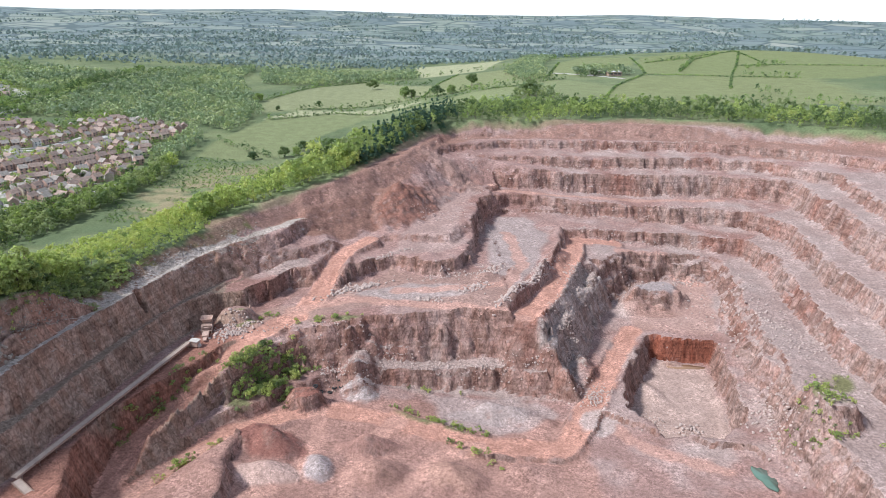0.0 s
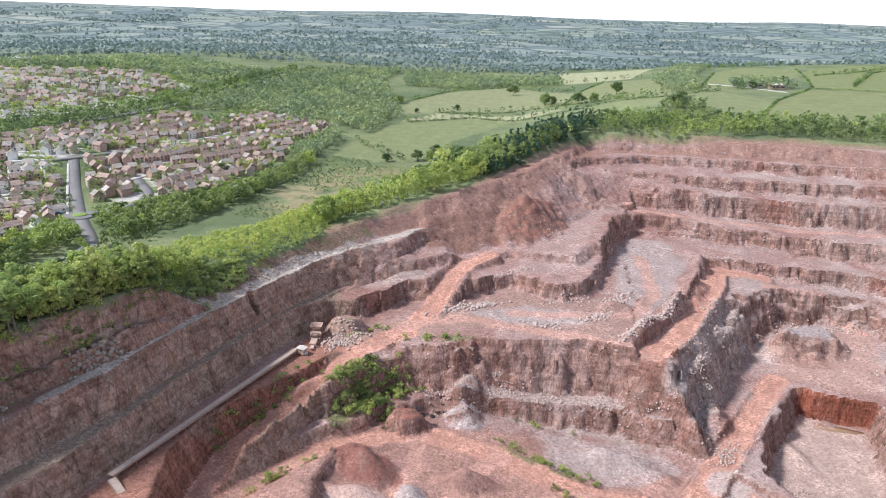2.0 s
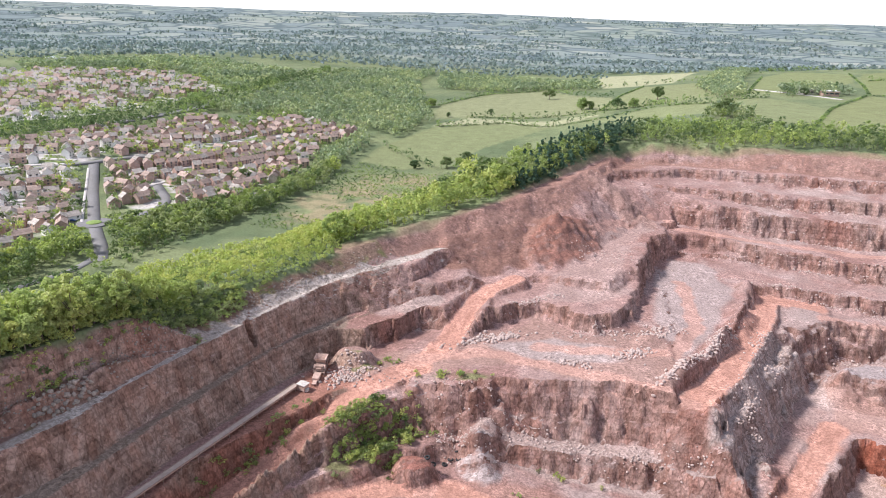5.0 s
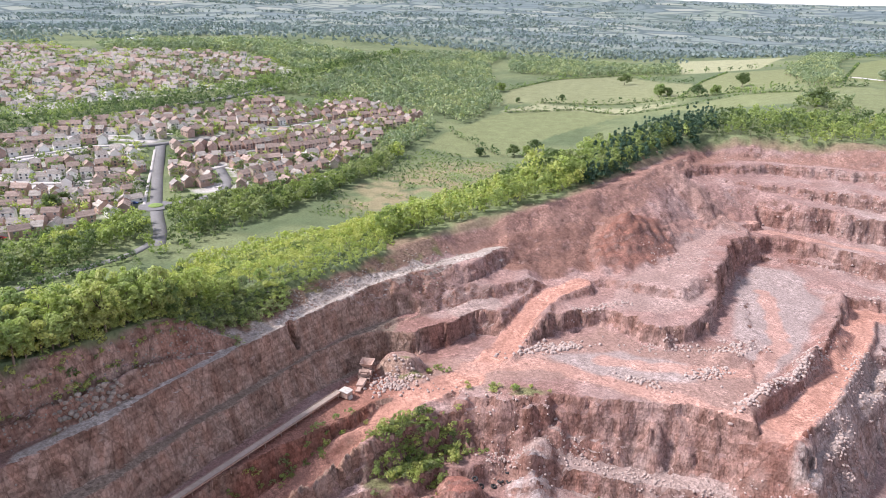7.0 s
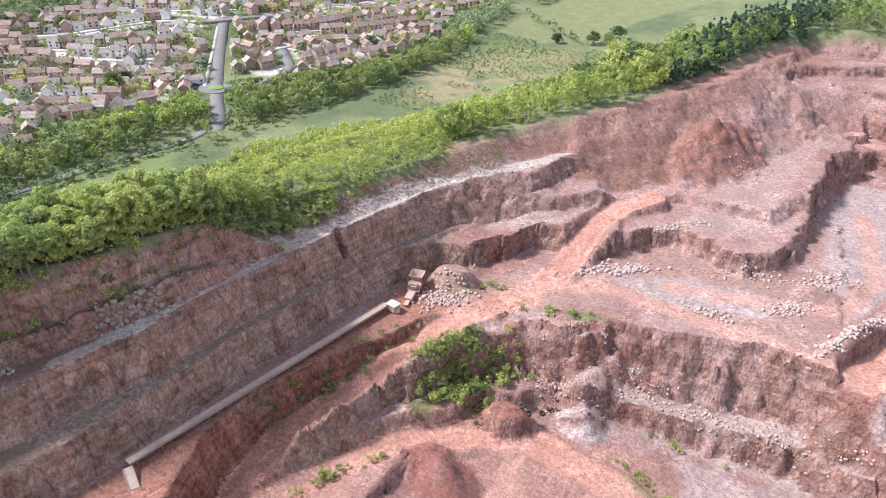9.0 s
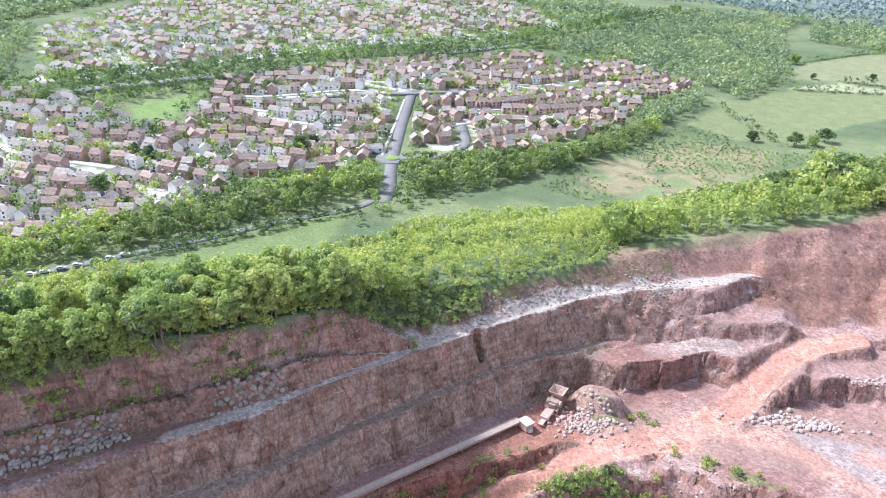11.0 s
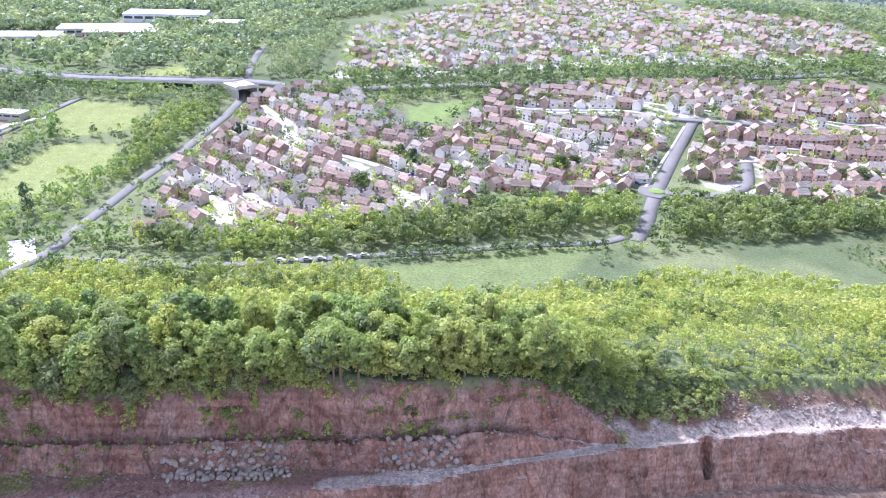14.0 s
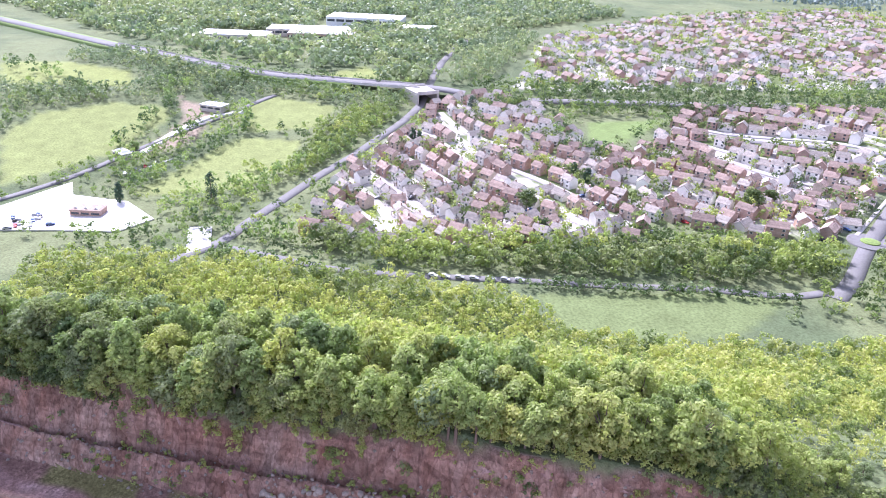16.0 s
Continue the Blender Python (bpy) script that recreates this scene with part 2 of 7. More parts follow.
def course_material(name, colour, joint, size, vary=0.15):
    """Brick or tile courses of the given length and height."""
    m, nodes, links, shader = nodes_of(name)
    place = nodes.new("ShaderNodeTexCoord")
    brick = nodes.new("ShaderNodeTexBrick")
    turn = nodes.new("ShaderNodeMapping")
    turn.inputs["Rotation"].default_value = (radians(90), 0, 0)
    links.new(place.outputs["Object"], turn.inputs["Vector"])
    links.new(turn.outputs[0], brick.inputs["Vector"])
    brick.inputs["Scale"].default_value = 1.0
    brick.inputs["Brick Width"].default_value, brick.inputs["Row Height"].default_value = size
    brick.inputs["Mortar Size"].default_value = 0.012
    brick.inputs["Color1"].default_value = (*[c * 0.82 for c in colour], 1)
    brick.inputs["Color2"].default_value = (*[c * 1.15 for c in colour], 1)
    brick.inputs["Mortar"].default_value = (*joint, 1)
    large = noise_node(nodes, links, 0.5, 4, place.outputs["Object"])
    tone = blend(nodes, links, "MULTIPLY", 0.7, brick.outputs["Color"], ramp_node(nodes, links, large.outputs["Fac"], [(0.3, (0.75, 0.74, 0.73)), (0.7, (1.2, 1.2, 1.2))]))
    each = nodes.new("ShaderNodeObjectInfo")
    tone = blend(nodes, links, "MULTIPLY", 1.0, tone, ramp_node(nodes, links, each.outputs["Random"], [(0.0, (1 - vary, 1 - vary, 1 - vary)), (1.0, (1 + vary, 1 + vary * 0.9, 1 + vary * 0.8))]))
    links.new(tone, shader.inputs["Base Color"])
    shader.inputs["Roughness"].default_value = 0.9
    shader.inputs["Specular IOR Level"].default_value = 0.2
    return m


LEAVES = [leaf_material(n, c) for n, c in (
    ("leaf_spring", (0.385, 0.445, 0.155)), ("leaf_yellow", (0.445, 0.475, 0.175)), ("leaf_mid", (0.275, 0.34, 0.125)),
    ("leaf_dark", (0.135, 0.185, 0.08)), ("leaf_grey", (0.29, 0.335, 0.165)))]
# leaves of the distant woods: a mild air haze is put into the greens
HAZED_LEAVES = [leaf_material(n, c, 0.3) for n, c in (
    ("hazed_leaf_light", (0.33, 0.385, 0.21)), ("hazed_leaf_pale", (0.39, 0.43, 0.23)), ("hazed_leaf_mid", (0.255, 0.32, 0.185)),
    ("hazed_leaf_dark", (0.17, 0.23, 0.145)), ("hazed_leaf_grey", (0.28, 0.335, 0.215)))]
# horizon leaves: blue-grey haze of the air is painted into the colour
FAR_HAZED_LEAVES = [leaf_material(n, c, 0.2) for n, c in (
    ("far_hazed_leaf_light", (0.22, 0.265, 0.23)), ("far_hazed_leaf_pale", (0.25, 0.295, 0.26)), ("far_hazed_leaf_mid", (0.225, 0.28, 0.265)),
    ("far_hazed_leaf_dark", (0.2, 0.255, 0.26)), ("far_hazed_leaf_grey", (0.24, 0.3, 0.29)))]
NEEDLES = leaf_material("needles", (0.065, 0.12, 0.07), 0.15)
BARK = plain_material("bark", (0.17, 0.13, 0.10), 0.9, 6, 0.3)
DARKSTONE = plain_material("weathered_stone", (0.33, 0.275, 0.225), 0.9, 2.2, 0.25, vary=0.22, bump=0.05)
ASPHALT = plain_material("asphalt", (0.185, 0.18, 0.175), 0.9, 1.2, 0.12)
PAVING = plain_material("pale_paving", (0.50, 0.47, 0.44), 0.8, 1.0, 0.15)
BRICK = course_material("red_brick", (0.48, 0.32, 0.26), (0.4, 0.36, 0.32), (0.45, 0.15))
BUFF = course_material("buff_brick", (0.58, 0.48, 0.38), (0.45, 0.42, 0.38), (0.45, 0.15))
RENDER_COAT = plain_material("white_render", (0.82, 0.79, 0.74), 0.8, 2, 0.06, vary=0.08)
TILE_BROWN = course_material("brown_roof_tiles", (0.365, 0.28, 0.235), (0.16, 0.12, 0.1), (0.5, 0.3), 0.25)
TILE_GREY = course_material("grey_roof_tiles", (0.37, 0.335, 0.295), (0.15, 0.14, 0.14), (0.5, 0.3), 0.25)
GLASS = plain_material("window_glass", (0.06, 0.07, 0.08), 0.08, 1, 0.1)
FRAME = plain_material("white_frame", (0.8, 0.8, 0.78), 0.5, 2, 0.05)
TIMBER = plain_material("fence_timber", (0.36, 0.26, 0.17), 0.85, 4, 0.25, vary=0.2)
STEEL = plain_material("dusty_steel", (0.36, 0.25, 0.2), 0.75, 1.5, 0.2)
CONCRETE = plain_material("concrete", (0.52, 0.48, 0.43), 0.85, 1.2, 0.15)
ROOF_SHEET = plain_material("white_roof_sheet", (0.72, 0.73, 0.74), 0.5, 0.6, 0.06)
CAR_PAINTS = [plain_material(n, c, 0.25, 2, 0.03) for n, c in (("white_paint", (0.75, 0.75, 0.75)), ("silver_paint", (0.45, 0.46, 0.48)), ("blue_paint", (0.06, 0.11, 0.25)), ("red_paint", (0.4, 0.04, 0.04)), ("black_paint", (0.03, 0.03, 0.035)))]
RUBBER = plain_material("rubber", (0.03, 0.03, 0.03), 0.8, 3, 0.1)

# ---- land form ----
def hashed(ix, iy, seed):
    n = (ix.astype(np.int64) * 374761393 + iy.astype(np.int64) * 668265263 + seed * 974711) & 0x7FFFFFFF
    n = ((n ^ (n >> 13)) * 1274126177) & 0x7FFFFFFF
    return ((n ^ (n >> 16)) & 0xFFFF) / 65535.0


def grain(x, y, size, seed=0):
    """Smooth value noise from -1 to 1 with cells of the given size in metres."""
    u, v = np.asarray(x, float) / size, np.asarray(y, float) / size
    iu, iv = np.floor(u), np.floor(v)
    a, b = u - iu, v - iv
    a, b = a * a * (3 - 2 * a), b * b * (3 - 2 * b)
    low = hashed(iu, iv, seed) * (1 - a) + hashed(iu + 1, iv, seed) * a
    top = hashed(iu, iv + 1, seed) * (1 - a) + hashed(iu + 1, iv + 1, seed) * a
    return 2 * (low * (1 - b) + top * b) - 1


def rough(x, y, size, seed=0, octaves=3):
    return sum(grain(x, y, size / 2 ** k, seed + 17 * k) / 2 ** k for k in range(octaves)) / 1.6


def ease(v):
    v = np.clip(v, 0, 1)
    return v * v * (3 - 2 * v)


def hump(x, y, cx, cy, rx, ry):
    return np.exp(-(((x - cx) / rx) ** 2 + ((y - cy) / ry) ** 2))


def natural(x, y):
    """The land before anyone dug: a valley floor with a town in the west, a hill in the east, far downs."""
    x, y = np.asarray(x, float), np.asarray(y, float)
    out = np.hypot(x + 100, y - 250)
    valley = 4 + 0.07 * np.clip(-x - 430, -60, 250) + 0.03 * np.clip(y - 420, 0, 600) + 0.018 * np.clip(y - 420, -420, 0)
    valley = valley - 10 * hump(x, y, -480, 20, 120, 130) + 10 * hump(x, y, -420, 520, 90, 90)
    valley = valley - 8 * hump(x, y, -150, 620, 110, 150)
    foot = np.interp(y, [0, 150, 300, 400, 500, 600, 700, 1100], [-300, -262, -235, -190, -150, -105, -90, -160])
    brow = np.interp(y, [0, 150, 230, 300, 400, 500, 620, 800, 1100], [-190, -157, -128, -103, -45, 0, 45, 150, 200])
    top = np.interp(y, [0, 150, 200, 230, 300, 400, 500, 900, 1300, 1700], [52, 51, 49, 42, 40, 48, 57, 60, 45, 25])
    s = ease((x - foot) / (brow - foot))
    hill = valley + (top - valley) * s
    far = ease((out - 1250) / 900)
    hill = hill * (1 - far) + far * (12 + 10 * rough(x, y, 700, 5, 2))
    hill = hill + 26 * hump(x, y, 560, 1330, 300, 330)
    downs = ease((out - 2500) / 2200)
    hill = hill + downs * (82 + 16 * rough(x, y, 1300, 9, 3))
    return hill + 1.2 * rough(x, y, 90, 3, 2) * np.clip((out - 300) / 400, 0, 1)


def near_box(x, y, line, margin):
    """Places within a margin of a line's bounding box; distances further off are not worked out."""
    p = np.array(line, float)[:, :2]
    (ax, ay), (bx, by) = p.min(0) - margin, p.max(0) + margin
    return (x > ax) & (x < bx) & (y > ay) & (y < by)


def inside_distance(x, y, poly):
    """Distance to a closed outline, positive inside it, and -900 far from it."""
    x, y = np.asarray(x, float), np.asarray(y, float)
    use = near_box(x, y, poly, 60)
    out = np.full(x.shape, -900.0)
    u, v = x[use], y[use]
    p = np.array(poly, float)
    q = np.roll(p, -1, 0)
    near = np.full(u.shape, 1e9)
    within = np.zeros(u.shape, bool)
    for (ax, ay), (bx, by) in zip(p, q):
        dx, dy = bx - ax, by - ay
        t = np.clip(((u - ax) * dx + (v - ay) * dy) / (dx * dx + dy * dy + 1e-9), 0, 1)
        near = np.minimum(near, (u - ax - t * dx) ** 2 + (v - ay - t * dy) ** 2)
        within ^= ((ay > v) != (by > v)) & (u < (bx - ax) * (v - ay) / (by - ay + 1e-12) + ax)
    out[use] = np.where(within, 1, -1) * np.sqrt(near)
    return out


def line_distance(x, y, line):
    """Distance to an open line (900 far from it), and how far along it (0 to 1) the nearest place lies."""
    x, y = np.asarray(x, float), np.asarray(y, float)
    use = near_box(x, y, line, 60)
    far_off, share = np.full(x.shape, 900.0), np.zeros(x.shape)
    u, v = x[use], y[use]
    p = np.array(line, float)[:, :2]
    length = np.r_[0, np.cumsum(np.hypot(*np.diff(p, axis=0).T))]
    near, along = np.full(u.shape, 1e9), np.zeros(u.shape)
    for k in range(len(p) - 1):
        d = p[k + 1] - p[k]
        t = np.clip(((u - p[k, 0]) * d[0] + (v - p[k, 1]) * d[1]) / (d @ d), 0, 1)
        r = np.hypot(u - p[k, 0] - t * d[0], v - p[k, 1] - t * d[1])
        along = np.where(r < near, (length[k] + t * (length[k + 1] - length[k])) / length[-1], along)
        near = np.minimum(near, r)
    far_off[use], share[use] = near, along
    return far_off, share


# Floors of the quarry: outline at the toe of the walls, floor height at two x places, steepness of the wall above it, its raggedness.
def flat(z):
    return (0, z, 1, z)


RIGHT = [(340, 300), (340, 20), (0, 20), (-60, 250), (-84, 296)]
CUTS = []
CUTS.append(([(-104, 300), (-78, 338), (-50, 380), (-34, 418), (-8, 476), (6, 500), (30, 512), (64, 514), (135, 530), (215, 518), (270, 498), (330, 470)] + RIGHT, (-100, 41, 20, 54), 0.6, 0.5))
CUTS.append(([(-30, 400), (0, 470), (6, 498), (46, 509), (155, 510), (233, 508), (300, 480), (300, 60), (0, 60), (-20, 330)], (0, 47, 100, 46), 0.8, 0.8))
CUTS.append(([(-14, 410), (0, 464), (40, 492), (126, 497), (167, 497), (204, 490), (239, 480), (278, 440), (262, 60), (0, 60), (-10, 330)], (0, 42, 100, 39.5), 2.0, 1.2))
CUTS.append(([(-8, 425), (0, 460), (32, 465), (82, 467), (121, 470), (180, 475), (216, 468), (244, 430), (225, 330), (218, 60), (0, 60), (-4, 330)], (0, 42, 90, 32), 1.9, 1.3))
CUTS.append(([(30, 436), (36, 446), (80, 449), (117, 450), (174, 452), (222, 440), (210, 330), (196, 60), (40, 60), (40, 330)], (25, 24, 120, 18.5), 2.4, 1.4))
CUTS.append(([(26, 400), (34, 423), (62, 426), (112, 424), (147, 421), (185, 416), (196, 390), (186, 300), (176, 60), (30, 60), (30, 330)], (30, 14, 160, 8), 2.8, 1.3))
CUTS.append(([(66, 372), (70, 392), (85, 395), (106, 396), (140, 397), (172, 392), (178, 360), (166, 300), (158, 60), (45, 60), (58, 320)], (60, 8, 170, -2), 2.5, 1.2))
CUTS.append(([(92, 352), (111, 371), (128, 376), (152, 378), (150, 350), (141, 330), (133, 283), (130, 254), (122, 225), (122, 60), (45, 60), (57, 258), (66, 285), (80, 325)], flat(-13), 1.5, 1.4))
CUTS.append(([(-200, 30), (-172, 80), (-153, 124), (-142, 154), (-131, 178), (-124.5, 203), (-119.5, 222), (-112, 230), (-60, 230), (-40, 20)], (-160, 32.0, -128, 33.8), 2.8, 0.5))
CUTS.append(([(-180, 30), (-155, 80), (-134, 132), (-121, 175), (-116.5, 206), (-109.5, 238), (-102, 262), (-94, 279), (-88, 285), (-70, 280), (-60, 20)], flat(22.3), 2.9, 0.45))
CUTS.append(([(-93, 280), (-86, 289), (-80, 296), (-73, 310), (-66, 328), (-58, 336), (-44, 326), (-36, 300), (-70, 276)], (-90, 26.5, -60, 27.5), 2.3, 0.8))
CUTS.append(([(-150, 30), (-134, 100), (-117, 150), (-113.5, 172), (-111.5, 192), (-107.8, 212), (-105, 228), (-101, 246), (-96, 258), (-90, 266), (-82, 268), (-60, 258), (-60, 20)], (-113, 12.5, -90, 11.5), 2.3, 0.3))
CUTS.append(([(-50, 331), (-39, 342), (-32, 351), (-14, 378), (4, 398), (14, 432), (31, 444), (60, 440), (70, 330), (20, 300), (-44, 300)], (-60, 22.5, 10, 26.5), 0.75, 0.8))
CUTS.append(([(-95, 264), (-91, 275), (-84, 289), (-73, 301), (-60, 311), (-48, 322), (-36, 320), (-20, 290), (-60, 258)], (-95, 20.5, -62, 22.5), 1.3, 0.7))
CUTS.append(([(-47, 318), (-27, 340), (-14, 338), (4, 338), (15, 354), (26, 352), (20, 312), (-12, 296), (-34, 298)], (-30, 21.0, 10, 21.8), 1.1, 0.9))
CUTS.append(([(-92, 262), (-84, 268), (-76, 278), (-70, 287), (-64, 293), (-56, 296), (-47, 290), (-40, 301), (-33, 310), (-23, 317), (-12, 312), (-1, 307), (5, 313), (13, 326), (17, 346), (21, 374), (27, 408), (42, 431), (60, 433), (74, 426), (74, 340), (62, 240), (-60, 235)], (-95, 11.5, -45, 15), 3.0, 1.3))
CUTS.append(([(43, 258), (48, 285), (57, 313), (70, 348), (92, 352), (120, 300), (80, 240), (50, 240)], (45, 5, 80, 2), 2.0, 1.6))
CUTS.append(([(-86, 120), (-86, 180), (-80, 205), (-68, 226), (-58, 243), (-42, 247), (-27, 254), (-5, 260), (16, 262), (34, 260), (44, 254), (55, 240), (80, 225), (120, 215), (120, 20), (-86, 20)], (-70, 1, 20, -5), 2.2, 1.3))
CUTS.append(([(-60, 120), (-66, 205), (-60, 226), (-44, 238), (-22, 247), (5, 251), (23, 253), (42, 251), (56, 246), (80, 225), (112, 215), (118, 20), (-60, 20)], (-70, -3, 30, -15), 2.4, 1.0))
CUTS.append(([(-118, 222), (-116.5, 234), (-109.5, 258), (-98.5, 290), (-88, 308), (-82, 321), (-72, 335), (-50, 330), (-40, 300), (-60, 205)], (-122, 33.6, -64, 35), 0.75, 0.4))
CUTS.append(([(-110.2, 238.8), (-112.7, 239.5), (-112.5, 240.8), (-109.9, 240.1)], flat(23), 9.0, 0.05))
CUTS.append(([(101, 303), (127, 300), (123, 272), (115, 236), (102, 224), (84, 226), (77, 243), (80, 264), (92, 290)], flat(-25), 4.5, 0.9))

# Ramps and roads dug along a line: x, y, z, then half width and side slope.
RAMPS = [
    ([(-60, 262, 13.5), (-73, 247, 12), (-80, 233, 8), (-91, 206, 2.5), (-98, 189, 0), (-97, 172, -1.5), (-90, 150, -2)], 5, 4.0),
    ([(-56, 274, 14.3), (-53, 288, 15), (-52, 304, 18.5), (-47, 320, 21.8), (-36, 333, 24.5)], 4.6, 2.0),
    ([(-92, 168, -2), (-72, 204, -3), (-56, 218, -4.5), (-44, 226, -6), (-16, 223, -9), (14, 212, -11.5), (45, 214, -13.5), (58, 240, -13.5), (74, 274, -13.5), (92, 312, -13.2)], 5, 2.2),
    ([(35, 272, 12), (48, 296, 11), (60, 330, 10), (70, 360, 8.5), (76, 388, 7.5), (100, 391, 5)], 5.5, 3.0),
]

# Heaps: place, radii, height, turn in degrees and how pointed they are.
HEAPS = []
HEAPS.append((-57, 201, 13, 9, 7, -20, 1))
HEAPS.append((-54, 186, 12, 7, 4, 10, 1))
HEAPS.append((-39, 191, 6, 8, 4, 10, 1))
HEAPS.append((-32, 250, 10, 8, 8, 60, 1))
HEAPS.append((-24, 206, 13, 6, 5.5, 20, 1))
HEAPS.append((-20, 192, 11, 8, 5.0, 30, 1))
HEAPS.append((4, 194, 12, 9, 5, 0, 1))
HEAPS.append((30, 200, 12, 8, 4, 20, 1))
HEAPS.append((-68, 178, 9, 7, 4, 0, 1))
HEAPS.append((-31, 240, 8, 7, 6, 0, 1))
HEAPS.append((-50, 228, 9, 6.5, 5.5, 20, 0))
HEAPS.append((28, 236, 11, 7, 5, 10, 1))
HEAPS.append((18, 238, 8, 6, 4, 0, 1))
HEAPS.append((38, 232, 8, 5, 3, 0, 1))
HEAPS.append((114, 349, 20, 14, 8.5, 20, 0))
HEAPS.append((99, 340, 9, 12, 6, 0, 1))
HEAPS.append((-20, 372, 14, 30, 11, -28, 1))
HEAPS.append((-26, 378, 10, 18, 6, -30, 1))
HEAPS.append((4, 436, 24, 12, 7, -25, 1))
HEAPS.append((-71, 303, 15, 4.5, 2.0, 40, 1))
HEAPS.append((-38, 307, 11, 3.5, 2.2, 52, 1))
HEAPS.append((-84, 262, 10, 6, 6, 20, 0))
HEAPS.append((-76, 258, 12, 5, 3, 0, 1))
HEAPS.append((-86, 224, 13, 3.5, 3, 62, 1))
HEAPS.append((-8, 318, 8, 4, 2.2, 20, 1))
HEAPS.append((20, 308, 9, 5, 2.5, 50, 1))
HEAPS.append((34, 290, 20, 4.5, 6, 60, 1))
HEAPS.append((48, 318, 17, 4.5, 7, 60, 1))
HEAPS.append((60, 350, 22, 7, 5.5, 74, 1))
HEAPS.append((66, 384, 14, 6, 5, 80, 1))
HEAPS.append((59, 296, 15, 6, 5, 72, 1))
HEAPS.append((72, 320, 16, 6, 7, 66, 1))
HEAPS.append((82, 341, 12, 7, 7, 60, 1))
HEAPS.append((61, 268, 12, 6, 6, 75, 1))
HEAPS.append((98, 245, 5, 4, 2, 0, 1))
HEAPS.append((92, 274, 5, 12, 2.5, 25, 1))
HEAPS.append((134, 214, 16, 12, 9, 0, 0))


def blocky(x, y, size, seed):
    """Uneven steps between -1 and 1, in skewed blocks of about the given size."""
    u = x + 0.35 * size * grain(x, y, size * 1.3, seed + 5) + 0.3 * y
    v = y + 0.35 * size * grain(x, y, size * 1.1, seed + 6) - 0.3 * x
    return 2 * hashed(np.floor(u / size), np.floor(v / size), seed) - 1


def raggedness(x, y, k, amount):
    smooth = 1.9 * grain(x, y, 11, k) + 0.8 * grain(x, y, 4.6, k + 40) + 0.35 * grain(x, y, 2.3, k + 80)
    return amount * 0.85 * (smooth + 0.9 * blocky(x, y, 5.2, k + 120) + 0.55 * blocky(x, y, 2.3, k + 160))


def land(x, y):
    x, y = np.asarray(x, float), np.asarray(y, float)
    z = natural(x, y)
    for k, (poly, (xa, za, xb, zb), steep, ragged) in enumerate(CUTS):
        level = za + (zb - za) * np.clip((x - xa) / (xb - xa), 0, 1)
        away = -inside_distance(x, y, poly) + raggedness(x, y, k, ragged)
        wall = level + steep * np.clip(away, 0, None)
        if steep > 1.4:
            # small ledges break the face
            wall = wall + min(0.8, ragged * 0.7) * np.sin(wall * 0.9 + 3 * grain(x, y, 17, k + 7)) * np.clip(away, 0, 1)
        z = np.minimum(z, wall)
        if k == 8:
            # fallen stone lies against the foot of the wooded crag
            toe, _ = line_distance(x, y, poly[:7])
            bank = level + 6.0 * ease((222 - y) / 30) - 2.2 * toe + 0.7 * grain(x, y, 5, 410) + 0.4 * grain(x, y, 2.2, 411)
            z = np.where(away < 0.6, np.maximum(z, np.minimum(bank, natural(x, y))), z)
        if ragged > 0.6:
            # scree at the foot of the face
            z = np.where(away < 0, z + 1.7 * np.clip(1 + away / 4.5, 0, 1) * np.clip(grain(x, y, 9, k + 300) + 0.3, 0, 1) * (np.abs(z - level) < 0.5), z)
    pit = ease(inside_distance(x, y, CUTS[0][0]) / 6)
    for line, half, side in RAMPS:
        d, along = line_distance(x, y, line)
        p = np.array(line)
        run = np.r_[0, np.cumsum(np.hypot(*np.diff(p[:, :2], axis=0).T))]
        level = np.interp(along, run / run[-1], p[:, 2])
        d = d + 0.8 * grain(x, y, 6, 71)
        z = np.minimum(z, level + side * np.clip(d - half, 0, None))
        z = np.maximum(z, level - 1.6 * np.clip(d - half, 0, None))
        # windrow along the road's edge
        z = z + (0.9 + 0.6 * grain(x, y, 7, 91)) * np.exp(-((d - half - 0.5) / 0.9) ** 2) * ease(along * 12) * ease((1 - along) * 12)
    for k, (cx, cy, rx, ry, high, turn, sharp) in enumerate(HEAPS):
        c, s = math.cos(radians(turn)), math.sin(radians(turn))
        u, v = ((x - cx) * c + (y - cy) * s) / rx, (-(x - cx) * s + (y - cy) * c) / ry
        r = np.hypot(u, v) + 0.13 * grain(x, y, 5, 200 + k) + 0.07 * grain(x, y, 2, 240 + k)
        z = z + high * (np.clip(1 - r, 0, 1) if sharp else ease((1 - r) / 0.55))
    return z + pit * (0.35 * rough(x, y, 5, 31, 3) + 0.5 * grain(x, y, 18, 33))

# ---- the ground: one sheet, fine in the quarry, wider towards the horizon ----
def steps(marks):
    """Coordinates with the given spacing between marks: (start, end, first step, last step) in turn."""
    out = []
    for a, b, s0, s1 in marks:
        n = max(2, int(round((b - a) / ((s0 + s1) / 2))))
        w = np.linspace(s0, s1, n)
        out.append(a + np.r_[0, np.cumsum(w)[:-1]] * (b - a) / w.sum())
    return np.concatenate(out + [[marks[-1][1]]])


